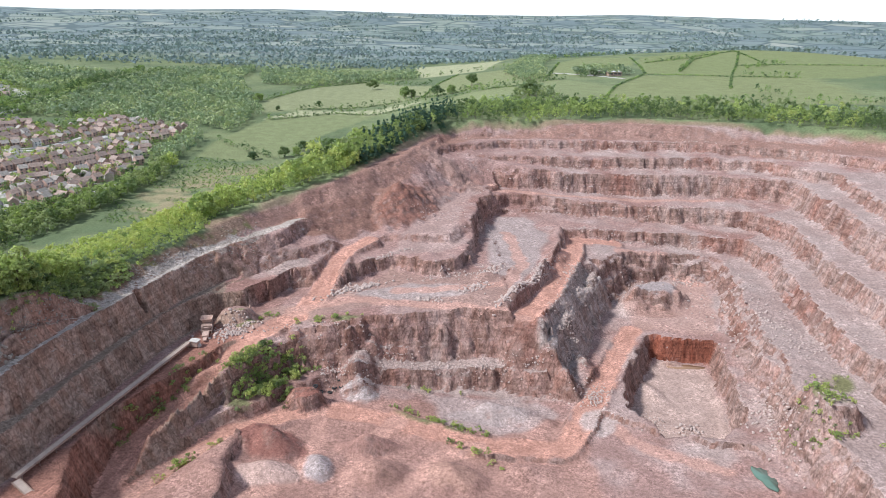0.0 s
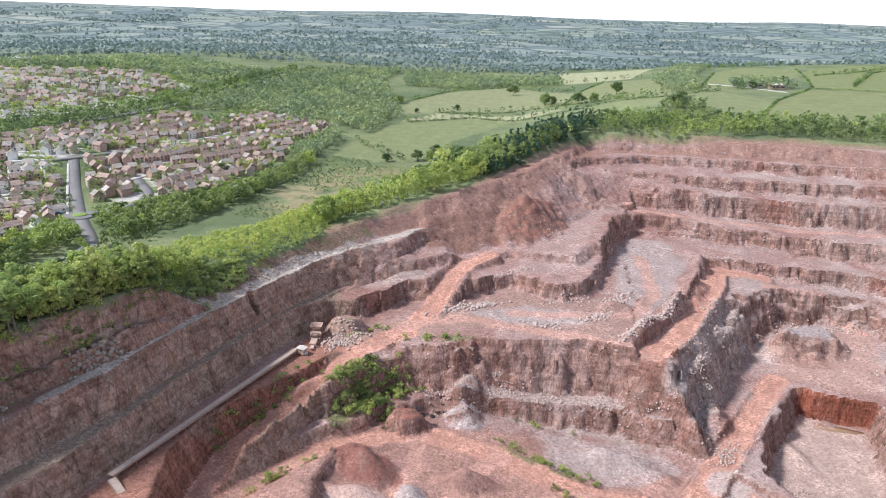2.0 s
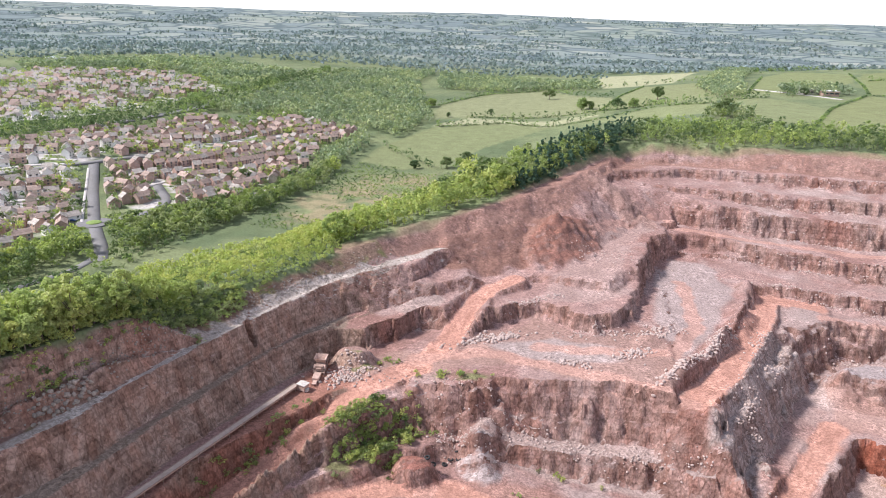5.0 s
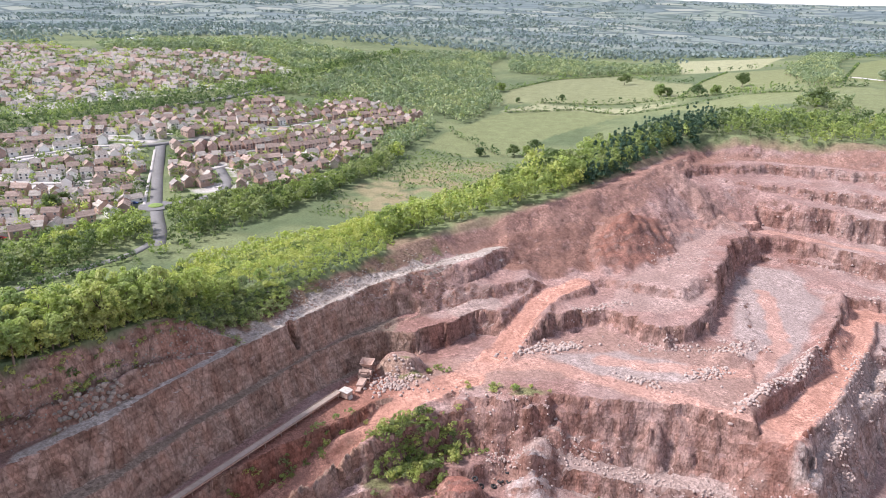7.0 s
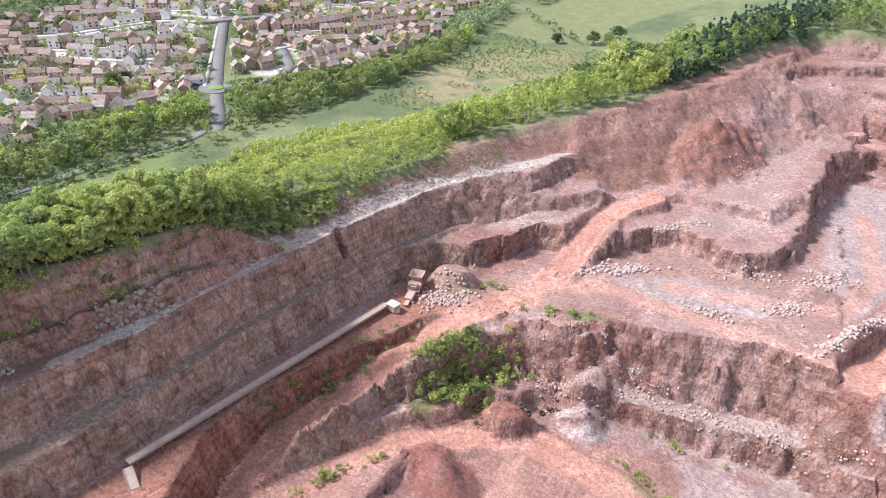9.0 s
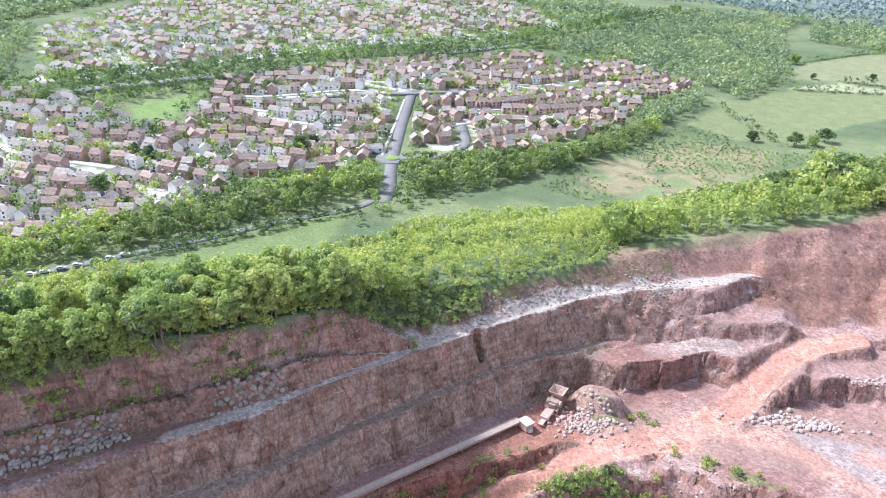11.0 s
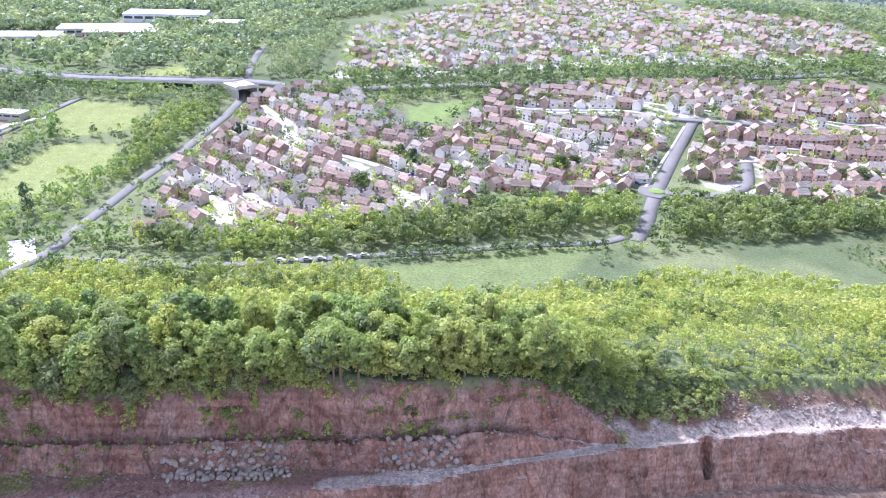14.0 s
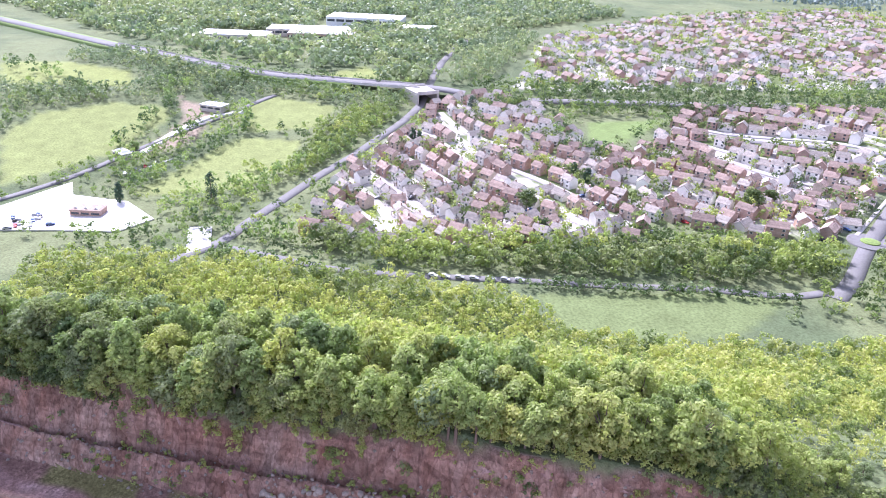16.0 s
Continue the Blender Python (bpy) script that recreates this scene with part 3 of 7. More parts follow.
GX = steps([(-4950, -1500, 170, 60), (-1500, -640, 40, 8), (-640, -200, 6, 3), (-200, 150, 1.0, 1.0), (150, 330, 1.4, 2.4), (330, 1200, 6, 50), (1200, 4950, 60, 170)])
GY = steps([(-4950, -600, 300, 80), (-600, -160, 60, 16), (-160, 60, 8, 5), (60, 140, 3, 1.3), (140, 440, 1.0, 1.0), (440, 545, 1.2, 1.7), (545, 1300, 3.5, 18), (1300, 4950, 22, 110)])
MX, MY = np.meshgrid(GX, GY)
MZ = land(MX, MY)



def sheet(name, xs, ys, zs, material, colours=None):
    ny, nx = xs.shape
    mesh = bpy.data.meshes.new(name)
    mesh.vertices.add(nx * ny)
    mesh.vertices.foreach_set("co", np.stack([xs, ys, zs], -1).astype(np.float32).ravel())
    k = np.arange(nx * ny).reshape(ny, nx)
    quads = np.stack([k[:-1, :-1], k[:-1, 1:], k[1:, 1:], k[1:, :-1]], -1).reshape(-1, 4)
    mesh.loops.add(quads.size)
    mesh.loops.foreach_set("vertex_index", quads.ravel().astype(np.int32))
    mesh.polygons.add(len(quads))
    mesh.polygons.foreach_set("loop_start", np.arange(0, quads.size, 4, dtype=np.int32))
    mesh.update(calc_edges=True)
    for key, value in (colours or {}).items():
        layer = mesh.attributes.new(key, "FLOAT_COLOR", "POINT")
        layer.data.foreach_set("color", np.concatenate([value.reshape(-1, 3), np.ones((nx * ny, 1))], 1).astype(np.float32).ravel())
    mesh.materials.append(material)
    return tagged(new(name, mesh), kind="structure")


def curve_points(line, step=4.0):
    """A smooth line through the given places."""
    p = np.array(line, float)
    t = np.r_[0, np.cumsum(np.hypot(*np.diff(p[:, :2], axis=0).T))]
    s = np.linspace(0, t[-1], max(3, int(t[-1] / step)))
    q = np.stack([np.interp(s, t, p[:, k]) for k in range(p.shape[1])], 1)
    for _ in range(3):
        q[1:-1] = (q[:-2] + 2 * q[1:-1] + q[2:]) / 4
    return q


def mix(a, b, w):
    return a * (1 - w[..., None]) + np.asarray(b) * w[..., None]


# land cover: meadow, fields, gardens and scrub outside; rock, soil and dust inside
PASTURE, HAY, LAWN, TILTH = (0.195, 0.22, 0.105), (0.32, 0.325, 0.19), (0.245, 0.285, 0.105), (0.33, 0.27, 0.2)
FIELDS = []
FIELDS.append(([(-228, 638), (-190, 628), (-158, 645), (-132, 732), (-81, 829), (-111, 869), (-204, 806), (-229, 698)], PASTURE))
FIELDS.append(([(-211, 808), (-181, 864), (-23, 879), (-82, 832), (-130, 850)], HAY))
FIELDS.append(([(-237, 932), (-192, 1082), (-123, 1152), (-17, 1003), (-30, 904), (-182, 871), (-216, 848)], (0.225, 0.24, 0.125)))
FIELDS.append(([(-49, 840), (42, 858), (94, 856), (71, 662), (28, 777)], PASTURE))
FIELDS.append(([(123, 866), (179, 1155), (240, 1300), (308, 1221), (277, 1073), (231, 974), (159, 851)], (0.19, 0.215, 0.095)))
FIELDS.append(([(99, 849), (160, 781), (178, 748), (139, 640), (68, 640)], PASTURE))
FIELDS.append(([(178, 753), (241, 876), (337, 862), (440, 850), (400, 640), (248, 625), (137, 622)], (0.2, 0.22, 0.1)))
FIELDS.append(([(245, 893), (340, 862), (480, 850), (700, 1000), (700, 1400), (498, 1300), (330, 1240), (281, 1073)], (0.185, 0.21, 0.09)))
FIELDS.append(([(-40, 1160), (60, 1150), (110, 1380), (-60, 1420)], HAY))
FIELDS.append(([(-30, 905), (60, 880), (110, 880), (150, 1110), (20, 1130), (-10, 1010)], (0.2, 0.22, 0.105)))
FIELDS.append(([(-534, -63), (-575, -51), (-596, -7), (-586, 34), (-558, 37), (-509, 12), (-456, -37)], LAWN))
FIELDS.append(([(-441, 35), (-468, 53), (-508, 78), (-522, 92), (-505, 133), (-460, 120), (-439, 102), (-434, 68)], LAWN))
FIELDS.append(([(-705, -122), (-712, -75), (-667, -7), (-632, -2), (-635, -97)], (0.255, 0.295, 0.1)))
FIELDS.append(([(-578, 88), (-599, 107), (-568, 158), (-530, 141), (-529, 95)], LAWN))
FIELDS.append(([(-647, 142), (-670, 181), (-660, 205), (-619, 178)], (0.255, 0.295, 0.1)))
FIELDS.append(([(-290, 228), (-283, 285), (-272, 336), (-248, 298), (-246, 256), (-262, 232)], (0.165, 0.21, 0.085)))
FIELDS.append(([(-514, 332), (-511, 391), (-473, 346), (-461, 314)], (0.19, 0.26, 0.09)))
FIELDS.append(([(-300, 420), (-294, 442), (-304, 455), (-318, 440)], LAWN))
FIELDS.append(([(-420, 250), (-428, 262), (-412, 272), (-402, 262)], HAY))
FIELDS.append(([(-560, 900), (-520, 1010), (-420, 1010), (-440, 920)], (0.2, 0.26, 0.08)))
FIELDS.append(([(-640, 30), (-600, 42), (-575, 70), (-520, 60), (-500, 30), (-560, 48)], TILTH))
TOWN = []
TOWN.append([(-308, 436), (-325, 440), (-384, 512), (-396, 565), (-455, 681), (-446, 723), (-379, 703), (-373, 779), (-273, 735), (-290, 664), (-268, 605), (-268, 523), (-268, 490), (-296, 460)])
TOWN.append([(-404, 490), (-338, 412), (-330, 398), (-336, 351), (-362, 327), (-381, 323), (-432, 335), (-519, 424), (-513, 478), (-486, 552), (-477, 624), (-440, 640), (-400, 560)])
TOWN.append([(-372, 142), (-450, 160), (-550, 222), (-575, 270), (-547, 299), (-481, 307), (-432, 330), (-381, 318), (-339, 291), (-344, 215), (-352, 177)])
TOWN.append([(-600, 300), (-643, 322), (-816, 393), (-971, 609), (-1008, 918), (-860, 870), (-694, 950), (-596, 960), (-520, 890), (-525, 720), (-570, 576), (-580, 430)])
SOIL, DUST, GREY, PALE = (0.30, 0.185, 0.145), (0.355, 0.245, 0.203), (0.36, 0.325, 0.305), (0.39, 0.335, 0.31)
ZONES = []
ZONES.append(([(-112, 296), (-78, 342), (-50, 385), (-8, 480), (6, 503), (140, 534), (330, 480), (320, 440), (150, 505), (30, 500), (4, 470), (-14, 420), (-25, 385), (-30, 350), (-45, 336), (-70, 322)], SOIL, 0.85))
ZONES.append(([(-70, 322), (-45, 336), (-30, 350), (-8, 380), (-4, 395), (-30, 385), (-62, 350), (-82, 330)], (0.26, 0.155, 0.12), 0.9))
ZONES.append(([(-150, 30), (-132, 100), (-114, 160), (-100, 234), (-94, 262), (-72, 246), (-84, 200), (-90, 150), (-80, 30)], (0.32, 0.165, 0.12), 0.9))
ZONES.append(([(-92, 262), (-64, 276), (-52, 284), (-25, 315), (0, 307), (24, 325), (36, 285), (34, 266), (-5, 268), (-28, 271), (-45, 264), (-75, 246)], DUST, 0.85))
ZONES.append(([(-40, 284), (-18, 300), (8, 300), (14, 286), (-14, 278)], PALE, 0.9))
ZONES.append(([(22, 330), (22, 384), (33, 415), (52, 418), (62, 380), (44, 318), (30, 295)], (0.40, 0.34, 0.315), 0.9))
ZONES.append(([(-26, 322), (-5, 319), (10, 333), (12, 395), (30, 440), (5, 430), (-12, 385), (-20, 345)], (0.40, 0.305, 0.27), 0.7))
ZONES.append(([(38, 258), (48, 285), (60, 316), (72, 348), (92, 352), (80, 325), (66, 285), (58, 258)], GREY, 0.85))
ZONES.append(([(-40, 256), (-27, 262), (30, 266), (55, 258), (55, 246), (-22, 246), (-36, 240)], (0.40, 0.335, 0.30), 0.75))
ZONES.append(([(-90, 60), (-90, 190), (-60, 235), (-40, 234), (-5, 240), (45, 238), (55, 225), (55, 60)], (0.38, 0.235, 0.19), 0.85))
ZONES.append(([(0, 224), (-6, 247), (40, 250), (48, 238), (30, 222)], (0.40, 0.33, 0.305), 0.85))
ZONES.append(([(101, 303), (127, 300), (123, 272), (115, 236), (102, 224), (84, 226), (77, 243), (80, 264), (92, 290)], (0.46, 0.355, 0.305), 0.95))
ZONES.append(([(104, 302), (125, 299), (122, 294), (106, 295)], (0.27, 0.16, 0.11), 0.9))
ZONES.append(([(92, 352), (128, 374), (152, 378), (141, 330), (133, 308), (94, 310)], (0.44, 0.30, 0.25), 0.8))
ZONES.append(([(130, 60), (126, 225), (134, 254), (141, 330), (152, 378), (172, 392), (230, 440), (330, 440), (330, 60)], (0.385, 0.315, 0.285), 0.75))
ZONES.append(([(106, 356), (118, 354), (118, 362), (108, 363)], (0.56, 0.27, 0.16), 0.7))
TRACKS = [[(-44, 226), (-42, 208), (-44, 186), (-60, 172)], [(-16, 223), (-26, 204), (-30, 180)], [(14, 212), (2, 206), (-12, 184), (-14, 165)], [(58, 238), (78, 214), (98, 205)], [(-62, 268), (-40, 278), (-8, 276), (18, 272), (34, 270)], [(-20, 290), (6, 294), (28, 300), (40, 330), (36, 380)], [(-70, 200), (-84, 186), (-90, 170)], [(100, 380), (130, 384), (146, 372)], [(30, 440), (90, 438), (180, 444)], [(-12, 388), (0, 410), (20, 440)]]
BERM = [(-130.3, 158), (-126.6, 177), (-122.6, 198), (-119, 222), (-109.6, 258), (-99, 286), (-93, 298), (-86, 304), (-79, 318), (-70, 331)]
GREENS = [(-70, 222, 15, 8, 55), (-2, 224, 18, 2.5, -18), (132, 216, 12, 8, 0), (150, 240, 14, 8, 30), (-45, 258, 14, 3, 15), (-80, 258, 8, 3, 0)]

# tipped heaps: place, radii, turn and the colour of their stone
HEAP_TONES = []
HEAP_TONES.append((-57, 201, 13, 9, -20, (0.27, 0.125, 0.1)))
HEAP_TONES.append((-54, 185, 11, 6, 10, (0.56, 0.42, 0.36)))
HEAP_TONES.append((-39, 190, 5, 7, 10, (0.42, 0.385, 0.375)))
HEAP_TONES.append((-24, 206, 12, 5, 20, (0.38, 0.23, 0.19)))
HEAP_TONES.append((-50, 228, 8, 6, 20, (0.32, 0.15, 0.115)))
HEAP_TONES.append((-31, 240, 8, 7, 0, (0.46, 0.42, 0.4)))
HEAP_TONES.append((110, 350, 17, 10, 20, (0.37, 0.34, 0.33)))
HEAP_TONES.append((110, 332, 12, 6, 0, (0.34, 0.22, 0.18)))
HEAP_TONES.append((20, 234, 17, 6, 10, (0.42, 0.36, 0.335)))
HEAP_TONES.append((60, 232, 10, 7, 60, (0.48, 0.41, 0.375)))
HEAP_TONES.append((4, 194, 10, 7, 0, (0.47, 0.3, 0.235)))
HEAP_TONES.append((-18, 190, 8, 6, 30, (0.40, 0.25, 0.2)))
HEAP_TONES.append((-20, 372, 13, 27, -28, (0.27, 0.135, 0.10)))
HEAP_TONES.append((4, 436, 22, 11, -25, (0.34, 0.23, 0.19)))
HEAP_TONES.append((-70, 298, 12, 8, 40, (0.38, 0.31, 0.275)))


def paint(MX, MY):
    """Land cover, rock-face colour and dug ground at the given places."""
    def near_line(line, half, soft):
        d, _ = line_distance(MX, MY, line)
        return ease((half + soft - d - 1.5 * grain(MX, MY, 4, 51)) / soft)

    def within(poly, soft=6.0, ragged=3.0):
        return ease((inside_distance(MX, MY, poly) + ragged * grain(MX, MY, 7, 61)) / soft)

    blot, fine = rough(MX, MY, 40, 11, 3), rough(MX, MY, 9, 13, 3)
    cover = np.empty(MX.shape + (3,))
    cover[:] = (0.185, 0.215, 0.105)
    cover = mix(cover, (0.115, 0.15, 0.075), ease(0.5 + blot))
    heath = within([(-222, 434), (-185, 440), (-150, 460), (-118, 500), (-120, 560), (-150, 640), (-213, 600), (-236, 500)], 25, 9)
    cover = mix(cover, (0.29, 0.25, 0.145), heath * ease(0.8 + 1.2 * fine))
    cover = mix(cover, (0.2, 0.24, 0.11), heath * ease(rough(MX, MY, 16, 23, 3) * 3 - 0.6))
    for outline, colour in FIELDS:
        cover = mix(cover, colour, ease((inside_distance(MX, MY, outline) + 1) / 3))
    for outline in TOWN:
        lived = ease((inside_distance(MX, MY, outline) + 4) / 6)
        cover = mix(cover, (0.17, 0.22, 0.09), lived)
        cover = mix(cover, (0.5, 0.47, 0.44), lived * ease(0.5 + rough(MX, MY, 13, 29, 2) * 4))
    # distant ground takes a blue-grey tint that stands in for air haze
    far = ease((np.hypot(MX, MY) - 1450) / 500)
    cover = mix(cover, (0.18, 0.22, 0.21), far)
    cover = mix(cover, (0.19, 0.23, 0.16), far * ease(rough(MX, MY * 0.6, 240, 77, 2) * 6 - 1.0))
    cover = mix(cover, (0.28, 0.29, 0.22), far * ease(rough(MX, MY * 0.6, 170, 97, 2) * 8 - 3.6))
    rim = inside_distance(MX, MY, CUTS[0][0])
    cover = mix(cover, (0.235, 0.18, 0.12), ease((rim + 7 + 4 * fine) / 5))
    dug = ease((rim + 2) / 2)
    bare = np.maximum(dug, ease((inside_distance(MX, MY, CUTS[8][0]) + 6.0) / 1.5))
    bare = np.maximum(bare, ease((inside_distance(MX, MY, CUTS[19][0]) + 8.0 + 2.5 * fine) / 2.5))
    bare = np.maximum(bare, ease((inside_distance(MX, MY, [(-75, 15), (-100, 240), (-60, 310), (60, 310), (60, 15)]) + 2) / 2))
    bare = bare * ease((MY - 10) / 20)
    rock = np.empty(MX.shape + (3,))
    rock[:] = (0.36, 0.245, 0.215)
    rock = mix(rock, (0.295, 0.18, 0.152), ease(0.5 + 0.8 * blot))
    rock = mix(rock, (0.44, 0.35, 0.32), ease(0.3 + fine) * 0.65)
    rock = mix(rock, (0.44, 0.37, 0.335), ease((MX - 40) / 60) * ease(0.35 + rough(MX, MY, 18, 83, 3)) * 0.8)
    for outline, colour, amount in ZONES:
        rock = mix(rock, colour, within(outline, 3, 2.2) * amount)
    for line, half, _ in RAMPS:
        rock = mix(rock, (0.54, 0.31, 0.235), near_line(line, half * 0.85, 1.5) * 0.9)
        for off in (-1.6, 1.6):
            p = np.array(line)[:, :2]
            side = np.c_[-np.gradient(p[:, 1]), np.gradient(p[:, 0])]
            rock = mix(rock, (0.40, 0.225, 0.17), near_line(p + off * side / np.hypot(*side.T)[:, None], 0.25, 0.9) * 0.6)
    scree = within([(-126, 202), (-119.5, 226), (-109.5, 258), (-98.5, 290), (-86, 313), (-95, 318), (-108, 296), (-120, 262), (-130, 228), (-135, 205)], 2, 1.5)
    rock = mix(rock, (0.215, 0.155, 0.115), scree)
    rock = mix(rock, (0.20, 0.20, 0.09), scree * ease(rough(MX, MY, 7, 73, 3) * 3))
    for line in TRACKS:
        rock = mix(rock, (0.52, 0.325, 0.26), near_line(line, 2.4, 1.4) * 0.75)
    rock = mix(rock, (0.27, 0.225, 0.17), within([(-180, 60), (-160, 80), (-136, 132), (-123, 175), (-118, 206), (-111, 240), (-102, 264), (-92, 284), (-90, 270), (-100, 244), (-107, 210), (-114, 165), (-126, 110), (-150, 40)], 2, 1.2) * 0.85)
    bench = within([(-190, 40), (-172, 80), (-153, 124), (-142, 154), (-131, 178), (-123, 205), (-124, 180), (-131, 158), (-140, 130), (-160, 86), (-180, 40)], 2, 2)
    rock = mix(rock, (0.25, 0.165, 0.135), bench)
    rock = mix(rock, (0.2, 0.2, 0.085), bench * ease(rough(MX, MY, 9, 43, 3) * 3 - 0.1))
    rock = mix(rock, (0.46, 0.425, 0.375), near_line(BERM, 2.7, 0.8) * 0.95)
    for cx, cy, rx, ry, turn in GREENS:
        c, s = math.cos(radians(turn)), math.sin(radians(turn))
        u, v = ((MX - cx) * c + (MY - cy) * s) / rx, (-(MX - cx) * s + (MY - cy) * c) / ry
        rock = mix(rock, (0.2, 0.205, 0.1), ease((1 - np.hypot(u, v)) * 3) * ease(0.6 + 2 * rough(MX, MY, 6, 47, 2)))
    for cx, cy, rx, ry, turn, colour in HEAP_TONES:
        c, s = math.cos(radians(turn)), math.sin(radians(turn))
        u, v = ((MX - cx) * c + (MY - cy) * s) / rx, (-(MX - cx) * s + (MY - cy) * c) / ry
        rock = mix(rock, colour, ease((1.05 - np.hypot(u, v) - 0.15 * grain(MX, MY, 4, 57)) * 4) * 0.85)
    rock = rock * (0.91, 0.86, 0.855)
    cover = mix(cover, rock, bare)
    face = np.empty(MX.shape + (3,))
    face[:] = (0.35, 0.24, 0.205)
    face = mix(face, (0.29, 0.155, 0.122), ease(0.1 + blot))
    face = mix(face, (0.41, 0.32, 0.29), ease(0.2 + rough(MX, MY, 26, 19, 2)))
    face = mix(face, (0.39, 0.31, 0.275), ease((MX - 70) / 60) * ease(0.5 + rough(MX, MY, 20, 87, 3)) * 0.7)
    face = mix(face, (0.26, 0.105, 0.07), ease((MX - 98) / 3) * ease((131 - MX) / 3) * ease((MY - 299) / 2) * ease((309 - MY) / 2))
    face = mix(face, (0.46, 0.42, 0.39), within([(36, 258), (46, 285), (58, 316), (70, 348), (92, 356), (84, 325), (70, 285), (60, 254)], 3, 2.2) * 0.8)
    old = ease((-70 - MX - 0.12 * (MY - 230)) / 12) * ease((330 - MY) / 20)
    face = mix(face, (0.385, 0.29, 0.232), old)
    face = mix(face, (0.33, 0.18, 0.135), ease((inside_distance(MX, MY, [(-116, 140), (-104, 190), (-98, 225), (-92, 250), (-82, 250), (-86, 206), (-96, 165), (-100, 140)]) + 1) / 2))
    upper = ease((inside_distance(MX, MY, CUTS[9][0]) * -1 - 3) / 3) * old
    face = mix(face, (0.34, 0.22, 0.172), upper * ease(0.6 + rough(MX, MY, 12, 53, 2)))
    face = face * (0.98, 0.93, 0.915)
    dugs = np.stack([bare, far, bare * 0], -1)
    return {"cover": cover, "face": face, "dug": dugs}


# The north-western wall is a sheet of its own that follows its line, where the wide sheet is too coarse.
WALL_LINE = curve_points([(-196, 30), (-176, 66), (-158, 98), (-140, 131), (-128, 160), (-121, 190), (-116, 215), (-109, 242), (-99, 270), (-88, 292), (-78, 316)], 0.9)
wd = np.gradient(WALL_LINE, axis=0)
for _ in range(30):
    wd[1:-1] = (wd[:-2] + 2 * wd[1:-1] + wd[2:]) / 4
wd /= np.hypot(*wd.T)[:, None]
WN = steps([(-26, -12, 0.9, 0.45), (-12, 20, 0.42, 0.42), (20, 27, 0.5, 0.9)])
WX = WALL_LINE[:, :1] + wd[:, 1:] * WN
WY = WALL_LINE[:, 1:] - wd[:, :1] * WN
WZ = land(WX, WY)
ring = [(x, y) for x, y in np.concatenate([np.c_[WX[:, 0], WY[:, 0]][::6], np.c_[WX[-1], WY[-1]][::6], np.c_[WX[:, -1], WY[:, -1]][::-6], np.c_[WX[0], WY[0]][::-6]])]
LOW = MZ - 3.5 * ease((inside_distance(MX, MY, ring) - 2.0) / 2.0)
edge = np.minimum(np.minimum(np.arange(len(WZ))[:, None], np.arange(len(WZ))[::-1][:, None]) * 0.9, np.minimum(WN - WN[0], WN[-1] - WN)[None])
quarry_wall = sheet("quarry_wall", WX, WY, WZ - 1.2 * (1 - ease(edge / 1.6)), GROUND, paint(WX, WY))
tagged(quarry_wall, "stepped dark red quarry wall under the wood", "rock wall")
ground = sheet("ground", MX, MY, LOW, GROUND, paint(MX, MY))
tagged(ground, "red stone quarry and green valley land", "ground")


def height(x, y):
    """Height of the sheet at a place, as its squares give it."""
    i, j = np.clip(np.searchsorted(GX, x) - 1, 0, len(GX) - 2), np.clip(np.searchsorted(GY, y) - 1, 0, len(GY) - 2)
    a, b = (x - GX[i]) / (GX[i + 1] - GX[i]), (y - GY[j]) / (GY[j + 1] - GY[j])
    return (MZ[j, i] * (1 - a) + MZ[j, i + 1] * a) * (1 - b) + (MZ[j + 1, i] * (1 - a) + MZ[j + 1, i + 1] * a) * b

# ---- kit: meshes from plain arrays ----
def mesh_of(name, verts, faces, materials, slots=None, smooth=False):
    """A mesh from an array of points and an array of faces with equally many corners."""
    mesh = bpy.data.meshes.new(name)
    verts, faces = np.asarray(verts, np.float32), np.asarray(faces, np.int32)
    mesh.vertices.add(len(verts))
    mesh.vertices.foreach_set("co", verts.ravel())
    mesh.loops.add(faces.size)
    mesh.loops.foreach_set("vertex_index", faces.ravel())
    mesh.polygons.add(len(faces))
    mesh.polygons.foreach_set("loop_start", np.arange(0, faces.size, faces.shape[1], dtype=np.int32))
    for m in materials:
        mesh.materials.append(m)
    if slots is not None:
        mesh.polygons.foreach_set("material_index", np.asarray(slots, np.int32))
    if smooth:
        mesh.polygons.foreach_set("use_smooth", np.ones(len(faces), bool))
    mesh.update(calc_edges=True)
    return mesh


def part(name, mesh, parent, label="", m=None):
    """One mesh object under a thing or under a part."""
    ob = new(name, mesh)
    ob.parent = parent
    if m is not None:
        ob.matrix_basis = m
    return tagged(ob, label)


def thing(name, label, category, group="", m=None, data=None):
    ob = tagged(new(name, data), label, category, group)
    if m is not None:
        ob.matrix_basis = m
    return ob


def boxes(name, rows, material, bevel=0.0):
    """One mesh of boxes given as (x0, x1, y0, y1, z0, z1), each with softened edges where asked."""
    bm = bmesh.new()
    for x0, x1, y0, y1, z0, z1 in rows:
        made = bmesh.ops.create_cube(bm, size=1.0)
        bmesh.ops.scale(bm, vec=(x1 - x0, y1 - y0, z1 - z0), verts=made["verts"])
        bmesh.ops.translate(bm, vec=((x0 + x1) / 2, (y0 + y1) / 2, (z0 + z1) / 2), verts=made["verts"])
    if bevel:
        bmesh.ops.bevel(bm, geom=bm.edges[:], offset=bevel, segments=1, affect="EDGES")
    mesh = bpy.data.meshes.new(name)
    bm.to_mesh(mesh)
    bm.free()
    mesh.materials.append(material)
    return mesh


